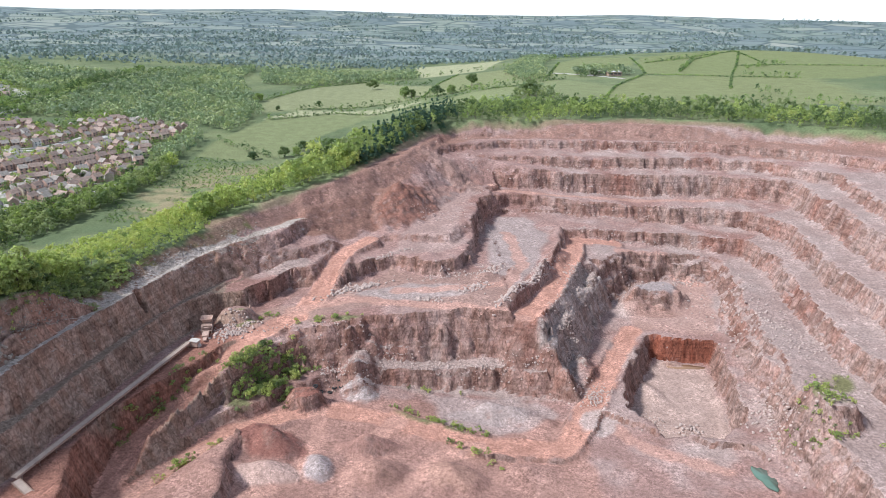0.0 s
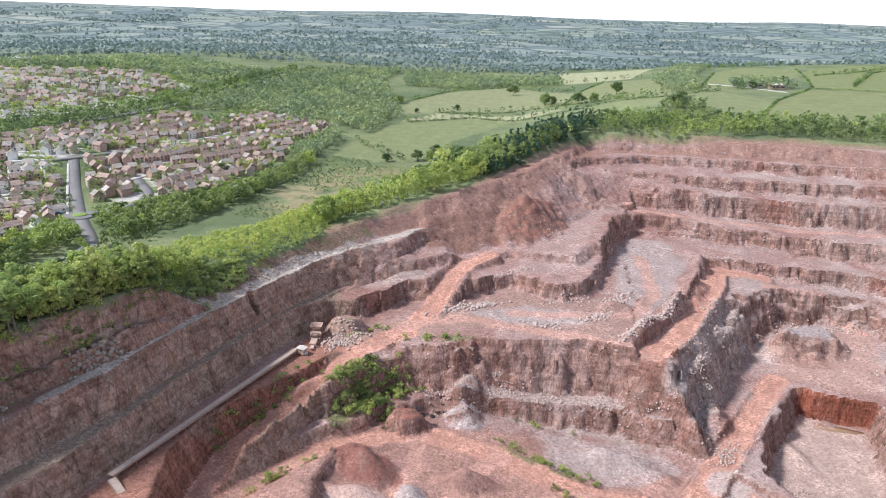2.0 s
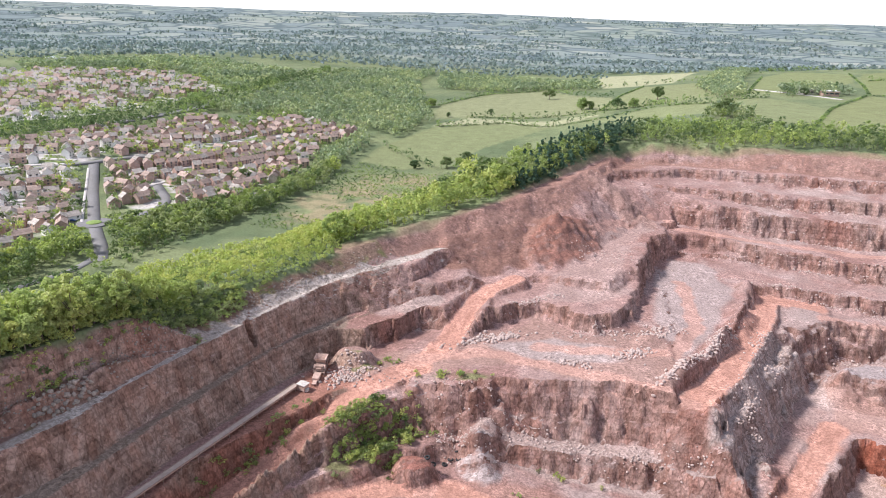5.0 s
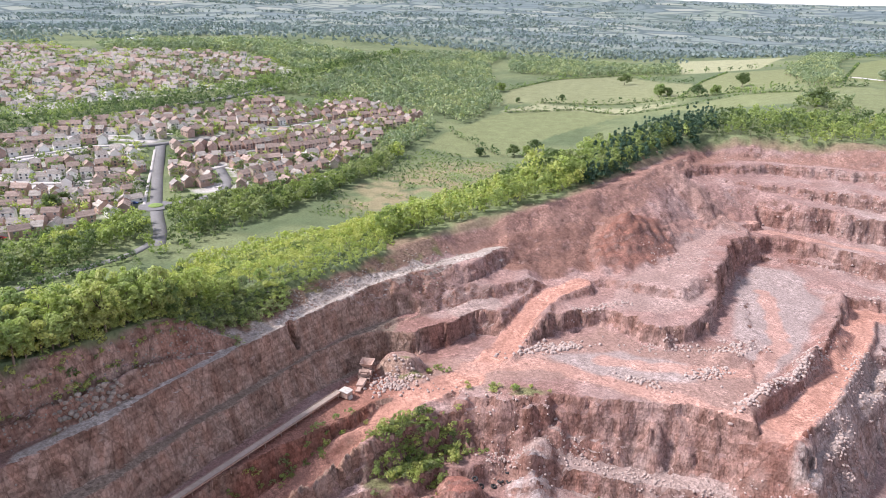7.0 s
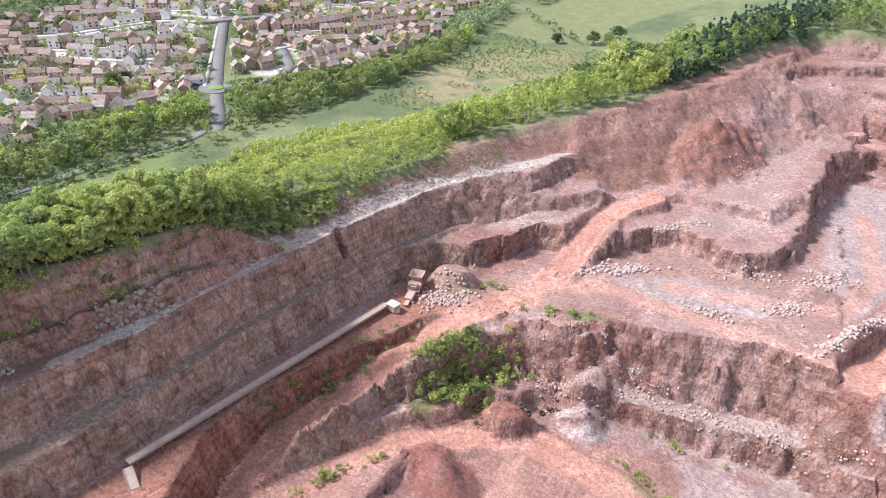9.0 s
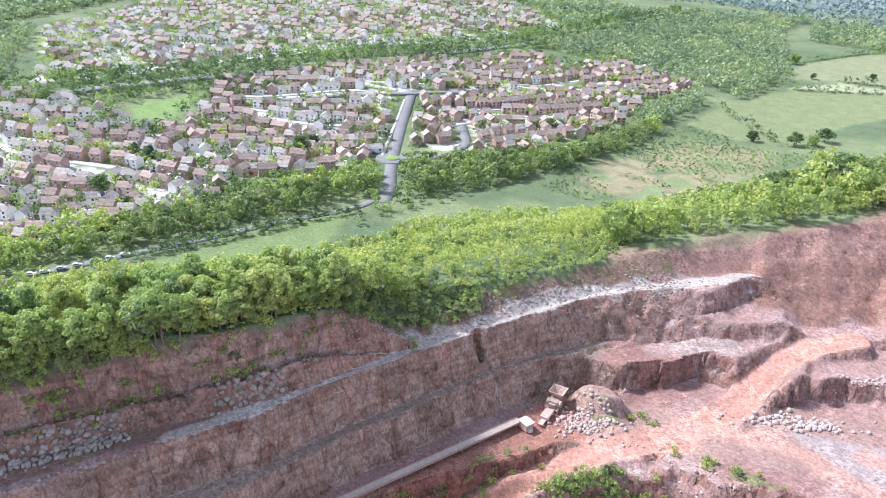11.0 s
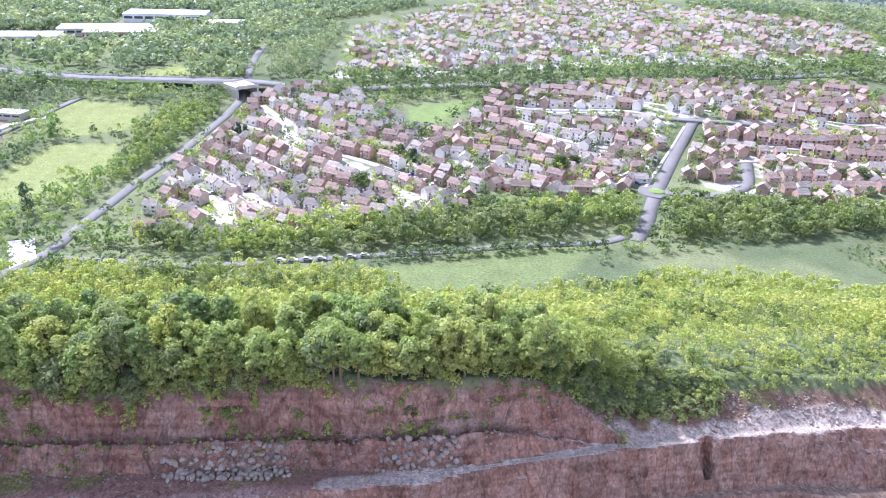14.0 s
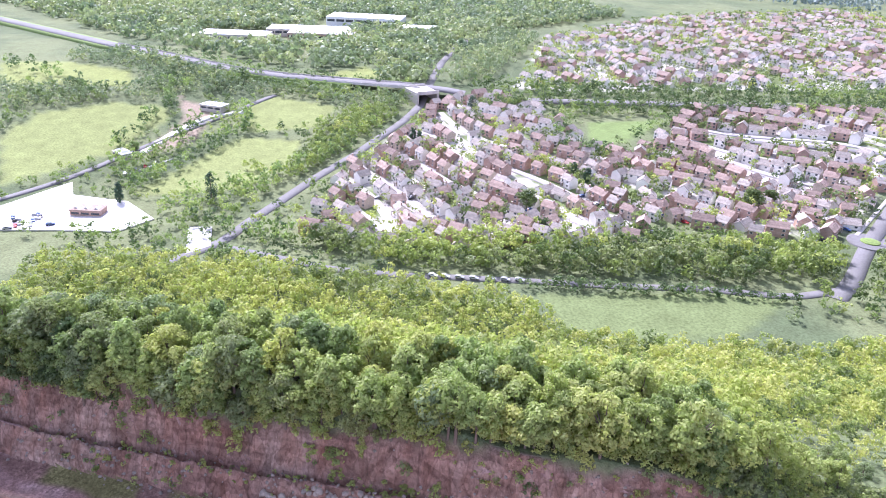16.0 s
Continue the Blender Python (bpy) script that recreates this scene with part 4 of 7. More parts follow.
def prism(name, outline, depth, material, bevel=0.0):
    """An outline in x and z drawn out along y, centred."""
    bm = bmesh.new()
    front = [bm.verts.new((x, -depth / 2, z)) for x, z in outline]
    back = [bm.verts.new((x, depth / 2, z)) for x, z in outline]
    n = len(outline)
    bm.faces.new(front)
    bm.faces.new(back[::-1])
    for k in range(n):
        bm.faces.new((front[k], back[k], back[(k + 1) % n], front[(k + 1) % n]))
    bmesh.ops.recalc_face_normals(bm, faces=bm.faces[:])
    if bevel:
        bmesh.ops.bevel(bm, geom=bm.edges[:], offset=bevel, segments=1, affect="EDGES")
    mesh = bpy.data.meshes.new(name)
    bm.to_mesh(mesh)
    bm.free()
    mesh.materials.append(material)
    return mesh


def tube(points, radii, sides=6):
    """Points and faces of a tapering tube along a line of points."""
    p = np.array(points, float)
    ahead = np.gradient(p, axis=0)
    ahead /= np.linalg.norm(ahead, axis=1)[:, None] + 1e-9
    a = np.cross(ahead, (0.31, 0.95, 0.02))
    a /= np.linalg.norm(a, axis=1)[:, None] + 1e-9
    b = np.cross(ahead, a)
    turn = np.arange(sides) * 2 * np.pi / sides
    ring = p[:, None] + np.array(radii)[:, None, None] * (np.cos(turn)[None, :, None] * a[:, None] + np.sin(turn)[None, :, None] * b[:, None])
    k = np.arange(len(p) * sides).reshape(len(p), sides)
    faces = np.stack([k[:-1], np.roll(k[:-1], -1, 1), np.roll(k[1:], -1, 1), k[1:]], -1).reshape(-1, 4)
    return ring.reshape(-1, 3), faces


def joined(pieces):
    verts, faces, n = [], [], 0
    for v, f in pieces:
        verts.append(v)
        faces.append(f + n)
        n += len(v)
    return np.concatenate(verts), np.concatenate(faces)


def leaf_cards(rng, centres, radii, count, size, squash=0.8):
    """Small pointed leaf sprays on the outside of round lobes: three corners each, tilted at random."""
    c = np.repeat(centres, count, 0)
    r = np.repeat(radii, count)
    d = rng.normal(size=c.shape)
    d[:, 2] = d[:, 2] * 0.85 + 0.22
    d /= np.linalg.norm(d, axis=1)[:, None]
    p = c + d * (r * rng.uniform(0.6, 1.1, len(r)))[:, None] * (1, 1, squash)
    n = d + (0, 0, 0.25) + rng.normal(size=d.shape) * 0.38
    n /= np.linalg.norm(n, axis=1)[:, None]
    u = np.cross(n, rng.normal(size=d.shape))
    u /= np.linalg.norm(u, axis=1)[:, None] + 1e-9
    v = np.cross(n, u)
    s = size * rng.uniform(0.6, 1.35, len(r))[:, None]
    spray = np.stack([p + u * s, p - u * s * 0.55 + v * s * 0.7 - n * s * 0.12, p - u * s * 0.55 - v * s * 0.7 - n * s * 0.12], 1)
    return spray.reshape(-1, 3)


def crown_lobes(rng, high, wide, low, count, lean=0.0):
    """Lobes of a broad, uneven crown between the heights low and high."""
    t = rng.uniform(0, 1, count) ** 0.8
    a = rng.uniform(0, 2 * np.pi, count)
    profile = np.sin(np.pi * np.clip(0.14 + 0.80 * t, 0, 1)) ** 0.75
    r = wide * profile * np.sqrt(rng.uniform(0.12, 1.0, count)) * (1 + 0.25 * np.sin(2 * a + lean))
    z = low + (high - low) * (0.1 + 0.84 * t)
    lobes = np.stack([r * np.cos(a) + lean * t, r * np.sin(a), z], 1)
    return lobes, rng.uniform(0.22, 0.40, count) * wide


def tree_meshes(seed, high, wide, low, lobes, leaves, size, leaf):
    """Trunk with limbs, and crown, of one broad-leaved tree."""
    rng = np.random.default_rng(seed)
    centres, radii = crown_lobes(rng, high, wide, low, lobes, rng.uniform(-0.3, 0.3))
    cards = leaf_cards(rng, centres, radii, leaves, size)
    crown = mesh_of("crown", cards, np.arange(len(cards)).reshape(-1, 3), [leaf])
    bend = rng.uniform(-0.4, 0.4, 2)
    stem = [(0, 0, -0.6), (bend[0] * 0.3, bend[1] * 0.3, high * 0.3), (bend[0], bend[1], high * 0.62), (bend[0] * 1.3, bend[1], high * 0.85)]
    pieces = [tube(stem, [0.028 * high, 0.02 * high, 0.012 * high, 0.004 * high])]
    for k in rng.choice(len(centres), min(6, len(centres)), replace=False):
        start = np.array(stem[1]) * (1 - 0.5) + np.array(stem[2]) * 0.5
        start = start + (0, 0, rng.uniform(-0.15, 0.1) * high)
        pieces.append(tube([start, (start + centres[k]) / 2 + (0, 0, 0.3), centres[k]], [0.010 * high, 0.007 * high, 0.003 * high], 5))
    trunk = mesh_of("trunk", *joined(pieces), [BARK], smooth=True)
    return trunk, crown


def far_crowns(name, places, label, category, leaves=5, lobes=7, seed=5, tints=(0.25, 0.2, 0.3, 0.15, 0.1), cone=False, leafage=None, card=0.23):
    """Many trees as one mesh of real leaf sprays: rows of x, y, z, height, half width."""
    rng = np.random.default_rng(seed)
    verts, slots, trunks = [], [], []
    for x, y, z, high, wide in places:
        if cone:
            t = rng.uniform(0, 1, lobes)
            a = rng.uniform(0, 6.28, lobes)
            c = np.stack([wide * (1 - t) * 0.8 * np.cos(a), wide * (1 - t) * 0.8 * np.sin(a), high * (0.1 + 0.85 * t)], 1)
            r = wide * (0.5 - 0.3 * t)
        else:
            c, r = crown_lobes(rng, high, wide, high * 0.12, lobes)
            r = r * 1.3
        cards = leaf_cards(rng, c, r, leaves * 2, wide * card)
        verts.append(cards + (x, y, z))
        k = int(np.searchsorted(np.cumsum(tints), np.clip(0.5 + 0.55 * float(grain(x, y, 38, 7)) + rng.normal() * 0.22, 0.001, 0.98)))
        slots.append(np.full(len(cards) // 3, k))
        if rng.uniform() < 0.35:
            trunks.append(np.array([[x - 0.15, y, z - 0.5], [x + 0.15, y, z - 0.5], [x, y + 0.1, z + high * 0.7]]))
            slots.append(np.full(1, 5))
            verts.append(trunks[-1])
    v = np.concatenate(verts)
    mats = [NEEDLES] * 5 + [BARK] if cone else (leafage or LEAVES) + [BARK]
    return tagged(new(name, mesh_of(name, v, np.arange(len(v)).reshape(-1, 3), mats, np.concatenate(slots))), label, category, kind="stuff")


def scatter(seed, outline, spacing, jitter=0.42, keep=None):
    """Uneven places inside an outline, about the given spacing apart."""
    rng = np.random.default_rng(seed)
    p = np.array(outline, float)
    xs, ys = np.meshgrid(np.arange(p[:, 0].min(), p[:, 0].max(), spacing), np.arange(p[:, 1].min(), p[:, 1].max(), spacing * 0.87))
    xs[1::2] += spacing / 2
    xs, ys = (v + rng.uniform(-jitter, jitter, v.shape) * spacing for v in (xs, ys))
    xs, ys = xs.ravel(), ys.ravel()
    ok = inside_distance(xs, ys, outline) > 0
    xs, ys = xs[ok], ys[ok]
    if keep is not None:
        ok = keep(xs, ys)
        xs, ys = xs[ok], ys[ok]
    return xs, ys, rng


def along(line, spacing, seed=1, side=0.0, jitter=0.3):
    """Places along a line, about the given spacing apart."""
    p = np.array(line, float)
    run = np.r_[0, np.cumsum(np.hypot(*np.diff(p, axis=0).T))]
    rng = np.random.default_rng(seed)
    s = np.arange(spacing / 2, run[-1], spacing)
    s = s + rng.uniform(-jitter, jitter, len(s)) * spacing
    x, y = np.interp(s, run, p[:, 0]), np.interp(s, run, p[:, 1])
    return x + rng.normal(size=len(s)) * side, y + rng.normal(size=len(s)) * side

# ---- roads, town ----
def ribbon(name, line, width, material, label, lift=0.25, category="road", drop=1.2):
    """A road laid on the land, with a thickness and sides that reach into the ground."""
    q = curve_points(line)
    d = np.gradient(q[:, :2], axis=0)
    d /= np.hypot(*d.T)[:, None]
    side = np.c_[-d[:, 1], d[:, 0]]
    lanes = np.array([-0.5, -0.5, 0, 0.5, 0.5])
    rows = []
    for k, w in enumerate(lanes):
        xy = q[:, :2] + side * w * width
        z = height(xy[:, 0], xy[:, 1]) if q.shape[1] == 2 else q[:, 2]
        rows.append(np.c_[xy, z])
    top = np.max([r[:, 2] for r in rows], 0) + lift
    for k, r in enumerate(rows):
        r[:, 2] = top - (drop if k in (0, 4) else 0)
    v = np.stack(rows, 1).reshape(-1, 3)
    k = np.arange(len(v)).reshape(-1, 5)
    f = np.stack([k[:-1, :-1], k[:-1, 1:], k[1:, 1:], k[1:, :-1]], -1).reshape(-1, 4)
    return tagged(new(name, mesh_of(name, v, f, [material])), label, category, kind="structure")


MAIN = [(-268, 352), (-282, 370), (-300, 388), (-317, 406), (-355, 451), (-397, 504)]
CROSS = [(-470, 405), (-440, 450), (-425, 468), (-397, 504), (-387, 529), (-372, 560), (-360, 600), (-352, 650), (-330, 690)]
SIDE = [(-317, 406), (-303, 422), (-297, 444), (-304, 464), (-330, 488)]
AROAD = [(-340, 70), (-362, 93), (-391, 108), (-442, 140), (-474, 165), (-529, 201), (-560, 217), (-613, 232), (-684, 254), (-760, 280), (-860, 330)]
LANE = [(-357, 98), (-324, 147), (-315, 173), (-303, 221), (-293, 258), (-284, 300), (-272, 335), (-275, 360)]
ribbon("main_road", MAIN, 7.5, ASPHALT, "pale asphalt road that climbs to the estate")
ribbon("cross_road", CROSS, 7, ASPHALT, "pale asphalt road between brick houses", 0.28)
ribbon("side_road", SIDE, 7, ASPHALT, "pale asphalt side road from the roundabout", 0.31)
ribbon("footpath", [(-299, 450), (-276, 470), (-258, 505), (-250, 540)], 3, PAVING, "narrow pale footpath beside rough grass", 0.22, "path")
ribbon("through_road", AROAD, 6.5, ASPHALT, "wide sunlit road through the old village")
ribbon("lane", LANE, 5, ASPHALT, "narrow lane at the foot of the wood")
ribbon("pavement", [(-323, 402), (-350, 436), (-392, 492)], 2, PAVING, "pale concrete pavement beside the main road", 0.3, "pavement")


def disc(name, cx, cy, radius, material, label, lift, rise=0.0, category="road"):
    a = np.linspace(0, 2 * np.pi, 33)[:-1]
    rings = [(0.01, rise), (0.6, rise * 0.8), (0.93, rise * 0.3), (1.0, 0.0), (1.0, -1.2)]
    z = height(cx, cy) + lift
    v = np.concatenate([np.c_[cx + r * radius * np.cos(a), cy + r * radius * np.sin(a), np.full(32, z + h)] for r, h in rings])
    k = np.arange(len(v)).reshape(-1, 32)
    f = np.stack([k[:-1], k[1:], np.roll(k[1:], -1, 1), np.roll(k[:-1], -1, 1)], -1).reshape(-1, 4)
    return tagged(new(name, mesh_of(name, v, f, [material])), label, category, kind="structure")


GRASS = plain_material("mown_grass", (0.19, 0.27, 0.07), 0.9, 1.2, 0.3)
disc("roundabout", -317, 406, 10.5, ASPHALT, "small roundabout of pale asphalt", 0.42)
disc("roundabout_island", -317, 406, 4.5, GRASS, "round grass island in the roundabout", 0.72, 0.5, "island")

# motorway on a low bank, with a bridge over the through road
MWAY = [(-1000, -260, 17.5), (-780, -50, 17), (-732, 4, 16.6), (-668, 69, 16), (-640, 113, 16), (-613, 173, 16.6), (-590, 223, 17.5), (-583, 240, 17), (-578, 255, 15)]
CUTTING = [(-566, 300), (-556, 370), (-536, 470), (-505, 610), (-478, 770), (-474, 930), (-482, 1200)]
ribbon("motorway_in_cutting", CUTTING, 14, ASPHALT, "motorway between two belts of trees")
ribbon("motorway_bank", [(x, y, z - 0.5) for x, y, z in MWAY[:6]], 24, GRASS, "grass bank under the motorway", 0.0, "bank", 14)
ribbon("motorway", MWAY, 14, ASPHALT, "pale motorway that crosses the valley", 0.0)
for off in (-7.2, 7.2):
    q = curve_points(MWAY[1:7], 6)
    d = np.gradient(q[:, :2], axis=0)
    d /= np.hypot(*d.T)[:, None]
    wall = q.copy()
    wall[:, 0] += -d[:, 1] * off
    wall[:, 1] += d[:, 0] * off
    rows = [wall + (0, 0, h) for h in (-1.2, 0.9)] + [wall + (0.4, 0.3, h) for h in (0.9, -1.2)]
    v = np.stack(rows, 1).reshape(-1, 3)
    k = np.arange(len(v)).reshape(-1, 4)
    f = np.stack([k[:-1, :-1], k[:-1, 1:], k[1:, 1:], k[1:, :-1]], -1).reshape(-1, 4)
    tagged(new("motorway_parapet", mesh_of("motorway_parapet", v, f, [CONCRETE])), "pale concrete parapet of the motorway", "parapet", kind="structure")


def house_kit(wide, deep, eaves, ridge, coat, tiles, porch):
    """The meshes of one house: walls with gables, roof slabs, chimney, windows and door."""
    w, d = wide / 2, deep / 2
    kit = {}
    kit["wall"] = prism("wall", [(-d, -1.0), (d, -1.0), (d, eaves), (0, ridge - 0.15), (-d, eaves)], wide, coat)
    slope = math.atan2(ridge - eaves, d)
    long = d / math.cos(slope) + 0.35
    t = 0.18
    dx, dz = math.cos(slope) * long, math.sin(slope) * long
    kit["roof"] = prism("roof", [(0, ridge + t), (dx, ridge - dz + t), (dx, ridge - dz - 0.02), (0, ridge - 0.02), (-dx, ridge - dz - 0.02), (-dx, ridge - dz + t)], wide + 0.5, tiles)
    kit["chimney"] = boxes("chimney", [(-0.35, 0.35, -0.3, 0.3, 0, 1.5), (-0.42, 0.42, -0.37, 0.37, 1.5, 1.65)], BRICK)
    kit["window"] = boxes("window", [(-0.05, 0.06, -0.75, 0.75, -0.62, 0.62)], FRAME)
    kit["pane"] = boxes("pane", [(0.05, 0.08, -0.62, 0.62, -0.5, 0.5)], GLASS)
    kit["door"] = boxes("door", [(-0.05, 0.08, -0.5, 0.5, 0, 2.05)], TIMBER)
    kit["porch"] = prism("porch", [(0, 2.9), (1.3, 2.35), (1.3, 0), (1.15, 0), (1.15, 2.2), (0, 2.2)], 2.2 if porch else 1.6, tiles)
    return kit


def build_house(kit, wide, deep, eaves, ridge, label):
    """A house with its ridge along its own y axis and its front towards +x."""
    ob = thing("house", label, "house", "houses of the town")
    part("wall", kit["wall"], ob)
    part("roof", kit["roof"], ob, "tiled pitched roof")
    part("chimney", kit["chimney"], ob, "", pose(0.4, wide * 0.28, ridge - 0.5))
    for z in (1.5, eaves - 1.05):
        for y in (-0.27, 0.27):
            if z < 2 and y < 0:
                continue
            for front in (1, -1):
                pane = part("window", kit["window"], ob, "", pose(front * deep / 2, wide * y * front, z, 0, 0, 0 if front > 0 else 180))
                part("pane", kit["pane"], pane)
    part("door", kit["door"], ob, "", pose(deep / 2, -wide * 0.25, 0.02))
    part("porch", kit["porch"], ob, "", pose(deep / 2, -wide * 0.25, 0.0))
    return ob


HOUSE_KINDS = []
for wide, deep, eaves, ridge, coat, tiles, words in (
    (7.2, 6.4, 4.7, 7.1, BRICK, TILE_BROWN, "two-storey red brick house with a brown tiled roof"),
    (6.4, 6.8, 4.8, 7.2, BRICK, TILE_GREY, "red brick house with a grey tiled roof"),
    (8.0, 6.2, 4.7, 7.0, BUFF, TILE_BROWN, "buff brick house with a brown tiled roof"),
    (10.4, 6.6, 4.8, 7.2, BRICK, TILE_BROWN, "pair of joined brick houses under one brown roof"),
    (7.6, 6.4, 4.7, 7.0, RENDER_COAT, TILE_GREY, "white rendered house with a grey tiled roof"),
    (9.4, 6.8, 2.6, 5.0, RENDER_COAT, TILE_GREY, "low white bungalow with a grey tiled roof"),
):
    HOUSE_KINDS.append((build_house(house_kit(wide, deep, eaves, ridge, coat, tiles, wide > 9), wide, deep, eaves, ridge, words), wide, deep, eaves, ridge))

ROADS = [(MAIN, 11), (CROSS, 9), (SIDE, 9), (AROAD, 11), (LANE, 8)]


def clear_of_roads(x, y, gap):
    ok = np.ones(np.shape(x), bool)
    for line, half in ROADS:
        ok &= line_distance(x, y, line)[0] > half / 2 + gap
    ok &= np.hypot(x + 317, y - 406) > 13 + gap
    for outline, colour in FIELDS[14:19]:
        ok &= inside_distance(x, y, outline) < -3
    return ok


def street_rows(outline, turn, period, gap, seed):
    """Gently bent streets across an outline: for each, its line; and house places on both sides: x, y, turn."""
    rng = np.random.default_rng(seed)
    p = np.array(outline, float)
    mid = p.mean(0)
    c, s = math.cos(radians(turn)), math.sin(radians(turn))
    reach = np.hypot(*(p - mid).T).max()
    lines, spots = [], []
    for k, off in enumerate(np.arange(-reach, reach, period)):
        u = np.arange(-reach, reach, 4.0)
        bend = off + 9 * np.sin(u / 55 + k * 1.7) + 5 * np.sin(u / 23 + k)
        x, y = mid[0] + c * u - s * bend, mid[1] + s * u + c * bend
        ok = inside_distance(x, y, outline) > 6
        run = []
        for i in range(len(x)):
            if ok[i]:
                run.append((x[i], y[i]))
            if (not ok[i] or i == len(x) - 1) and run:
                if len(run) > 6:
                    lines.append(np.array(run))
                run = []
    for line in lines:
        d = np.gradient(line, axis=0)
        d /= np.hypot(*d.T)[:, None]
        length = np.r_[0, np.cumsum(np.hypot(*np.diff(line, axis=0).T))]
        for way in (1, -1):
            at = rng.uniform(2, 6)
            while at < length[-1] - 3:
                x, y = np.interp(at, length, line[:, 0]), np.interp(at, length, line[:, 1])
                tx, ty = np.interp(at, length, d[:, 0]), np.interp(at, length, d[:, 1])
                back = rng.choice([7.2, 7.8, 9.2])
                hx, hy = x - ty * way * back, y + tx * way * back
                face_turn = math.degrees(math.atan2(-tx * way, ty * way))
                if rng.uniform() < 0.22:
                    face_turn += 90
                spots.append((hx, hy, face_turn + rng.uniform(-6, 6)))
                at += gap * rng.uniform(0.9, 1.35)
    return lines, spots


rng = np.random.default_rng(21)
STREETS, HOUSES = [], []
for k, (outline, turn, period, gap) in enumerate(((TOWN[0], 62, 25, 9.4), (TOWN[1], 38, 25, 9.4), (TOWN[2], 28, 25, 10.0))):
    lines, spots = street_rows(outline, turn, period, gap, 40 + k)
    STREETS += lines
    taken = []
    for x, y, a in spots:
        if inside_distance(np.array([x]), np.array([y]), outline)[0] < 1 or not clear_of_roads(np.array([x]), np.array([y]), 6)[0]:
            continue
        if any((x - u) ** 2 + (y - v) ** 2 < 52 for u, v in taken):
            continue
        if any(line_distance(np.array([x]), np.array([y]), other)[0][0] < 5.8 for other in lines):
            continue
        taken.append((x, y))
        HOUSES.append((x, y, a, k))
# houses on closes and plots between the streets
infill = np.random.default_rng(58)
for k, outline in enumerate(TOWN[:3]):
    p = np.array(outline, float)
    taken = [h[:2] for h in HOUSES if h[3] == k]
    for _ in range(2600):
        x, y = infill.uniform(p[:, 0].min() - 8, p[:, 0].max() + 8), infill.uniform(p[:, 1].min() - 8, p[:, 1].max() + 8)
        u, v = np.array([x]), np.array([y])
        if any((x - a) ** 2 + (y - b) ** 2 < 84 for a, b in taken) or inside_distance(u, v, outline)[0] < -7 or not clear_of_roads(u, v, 5)[0]:
            continue
        if any(line_distance(u, v, line)[0][0] < 6.0 for line in STREETS if abs(line[:, 0] - x).min() < 12):
            continue
        taken.append((x, y))
        HOUSES.append((x, y, float(infill.choice([28, 62, 118, 152])) + infill.uniform(-15, 15), k))
for line in STREETS:
    if len(line) > 3:
        ribbon("street", line, 5.2, PAVING, "pale asphalt estate street between houses", 0.2)
# the nearest ones are things of their own
HOUSES.sort(key=lambda h: math.hypot(h[0] + 60, h[1] - 200))
first = [True] * len(HOUSE_KINDS)
FAR_HOUSES = []
for n, (x, y, a, k) in enumerate(HOUSES):
    kind = int(rng.choice(6, p=(0.3, 0.22, 0.2, 0.2, 0.05, 0.03) if k < 1 else (0.14, 0.16, 0.2, 0.18, 0.21, 0.11) if k < 2 else (0.08, 0.08, 0.16, 0.12, 0.34, 0.22)))
    ob, wide, deep, eaves, ridge = HOUSE_KINDS[kind]
    z = float(height(x, y)) + 0.15
    if n >= 255:
        FAR_HOUSES.append((x, y, z, a, kind))
    elif first[kind]:
        ob.matrix_basis, first[kind] = pose(x, y, z, 0, 0, a), False
    else:
        copy_thing(ob, pose(x, y, z, 0, 0, a))
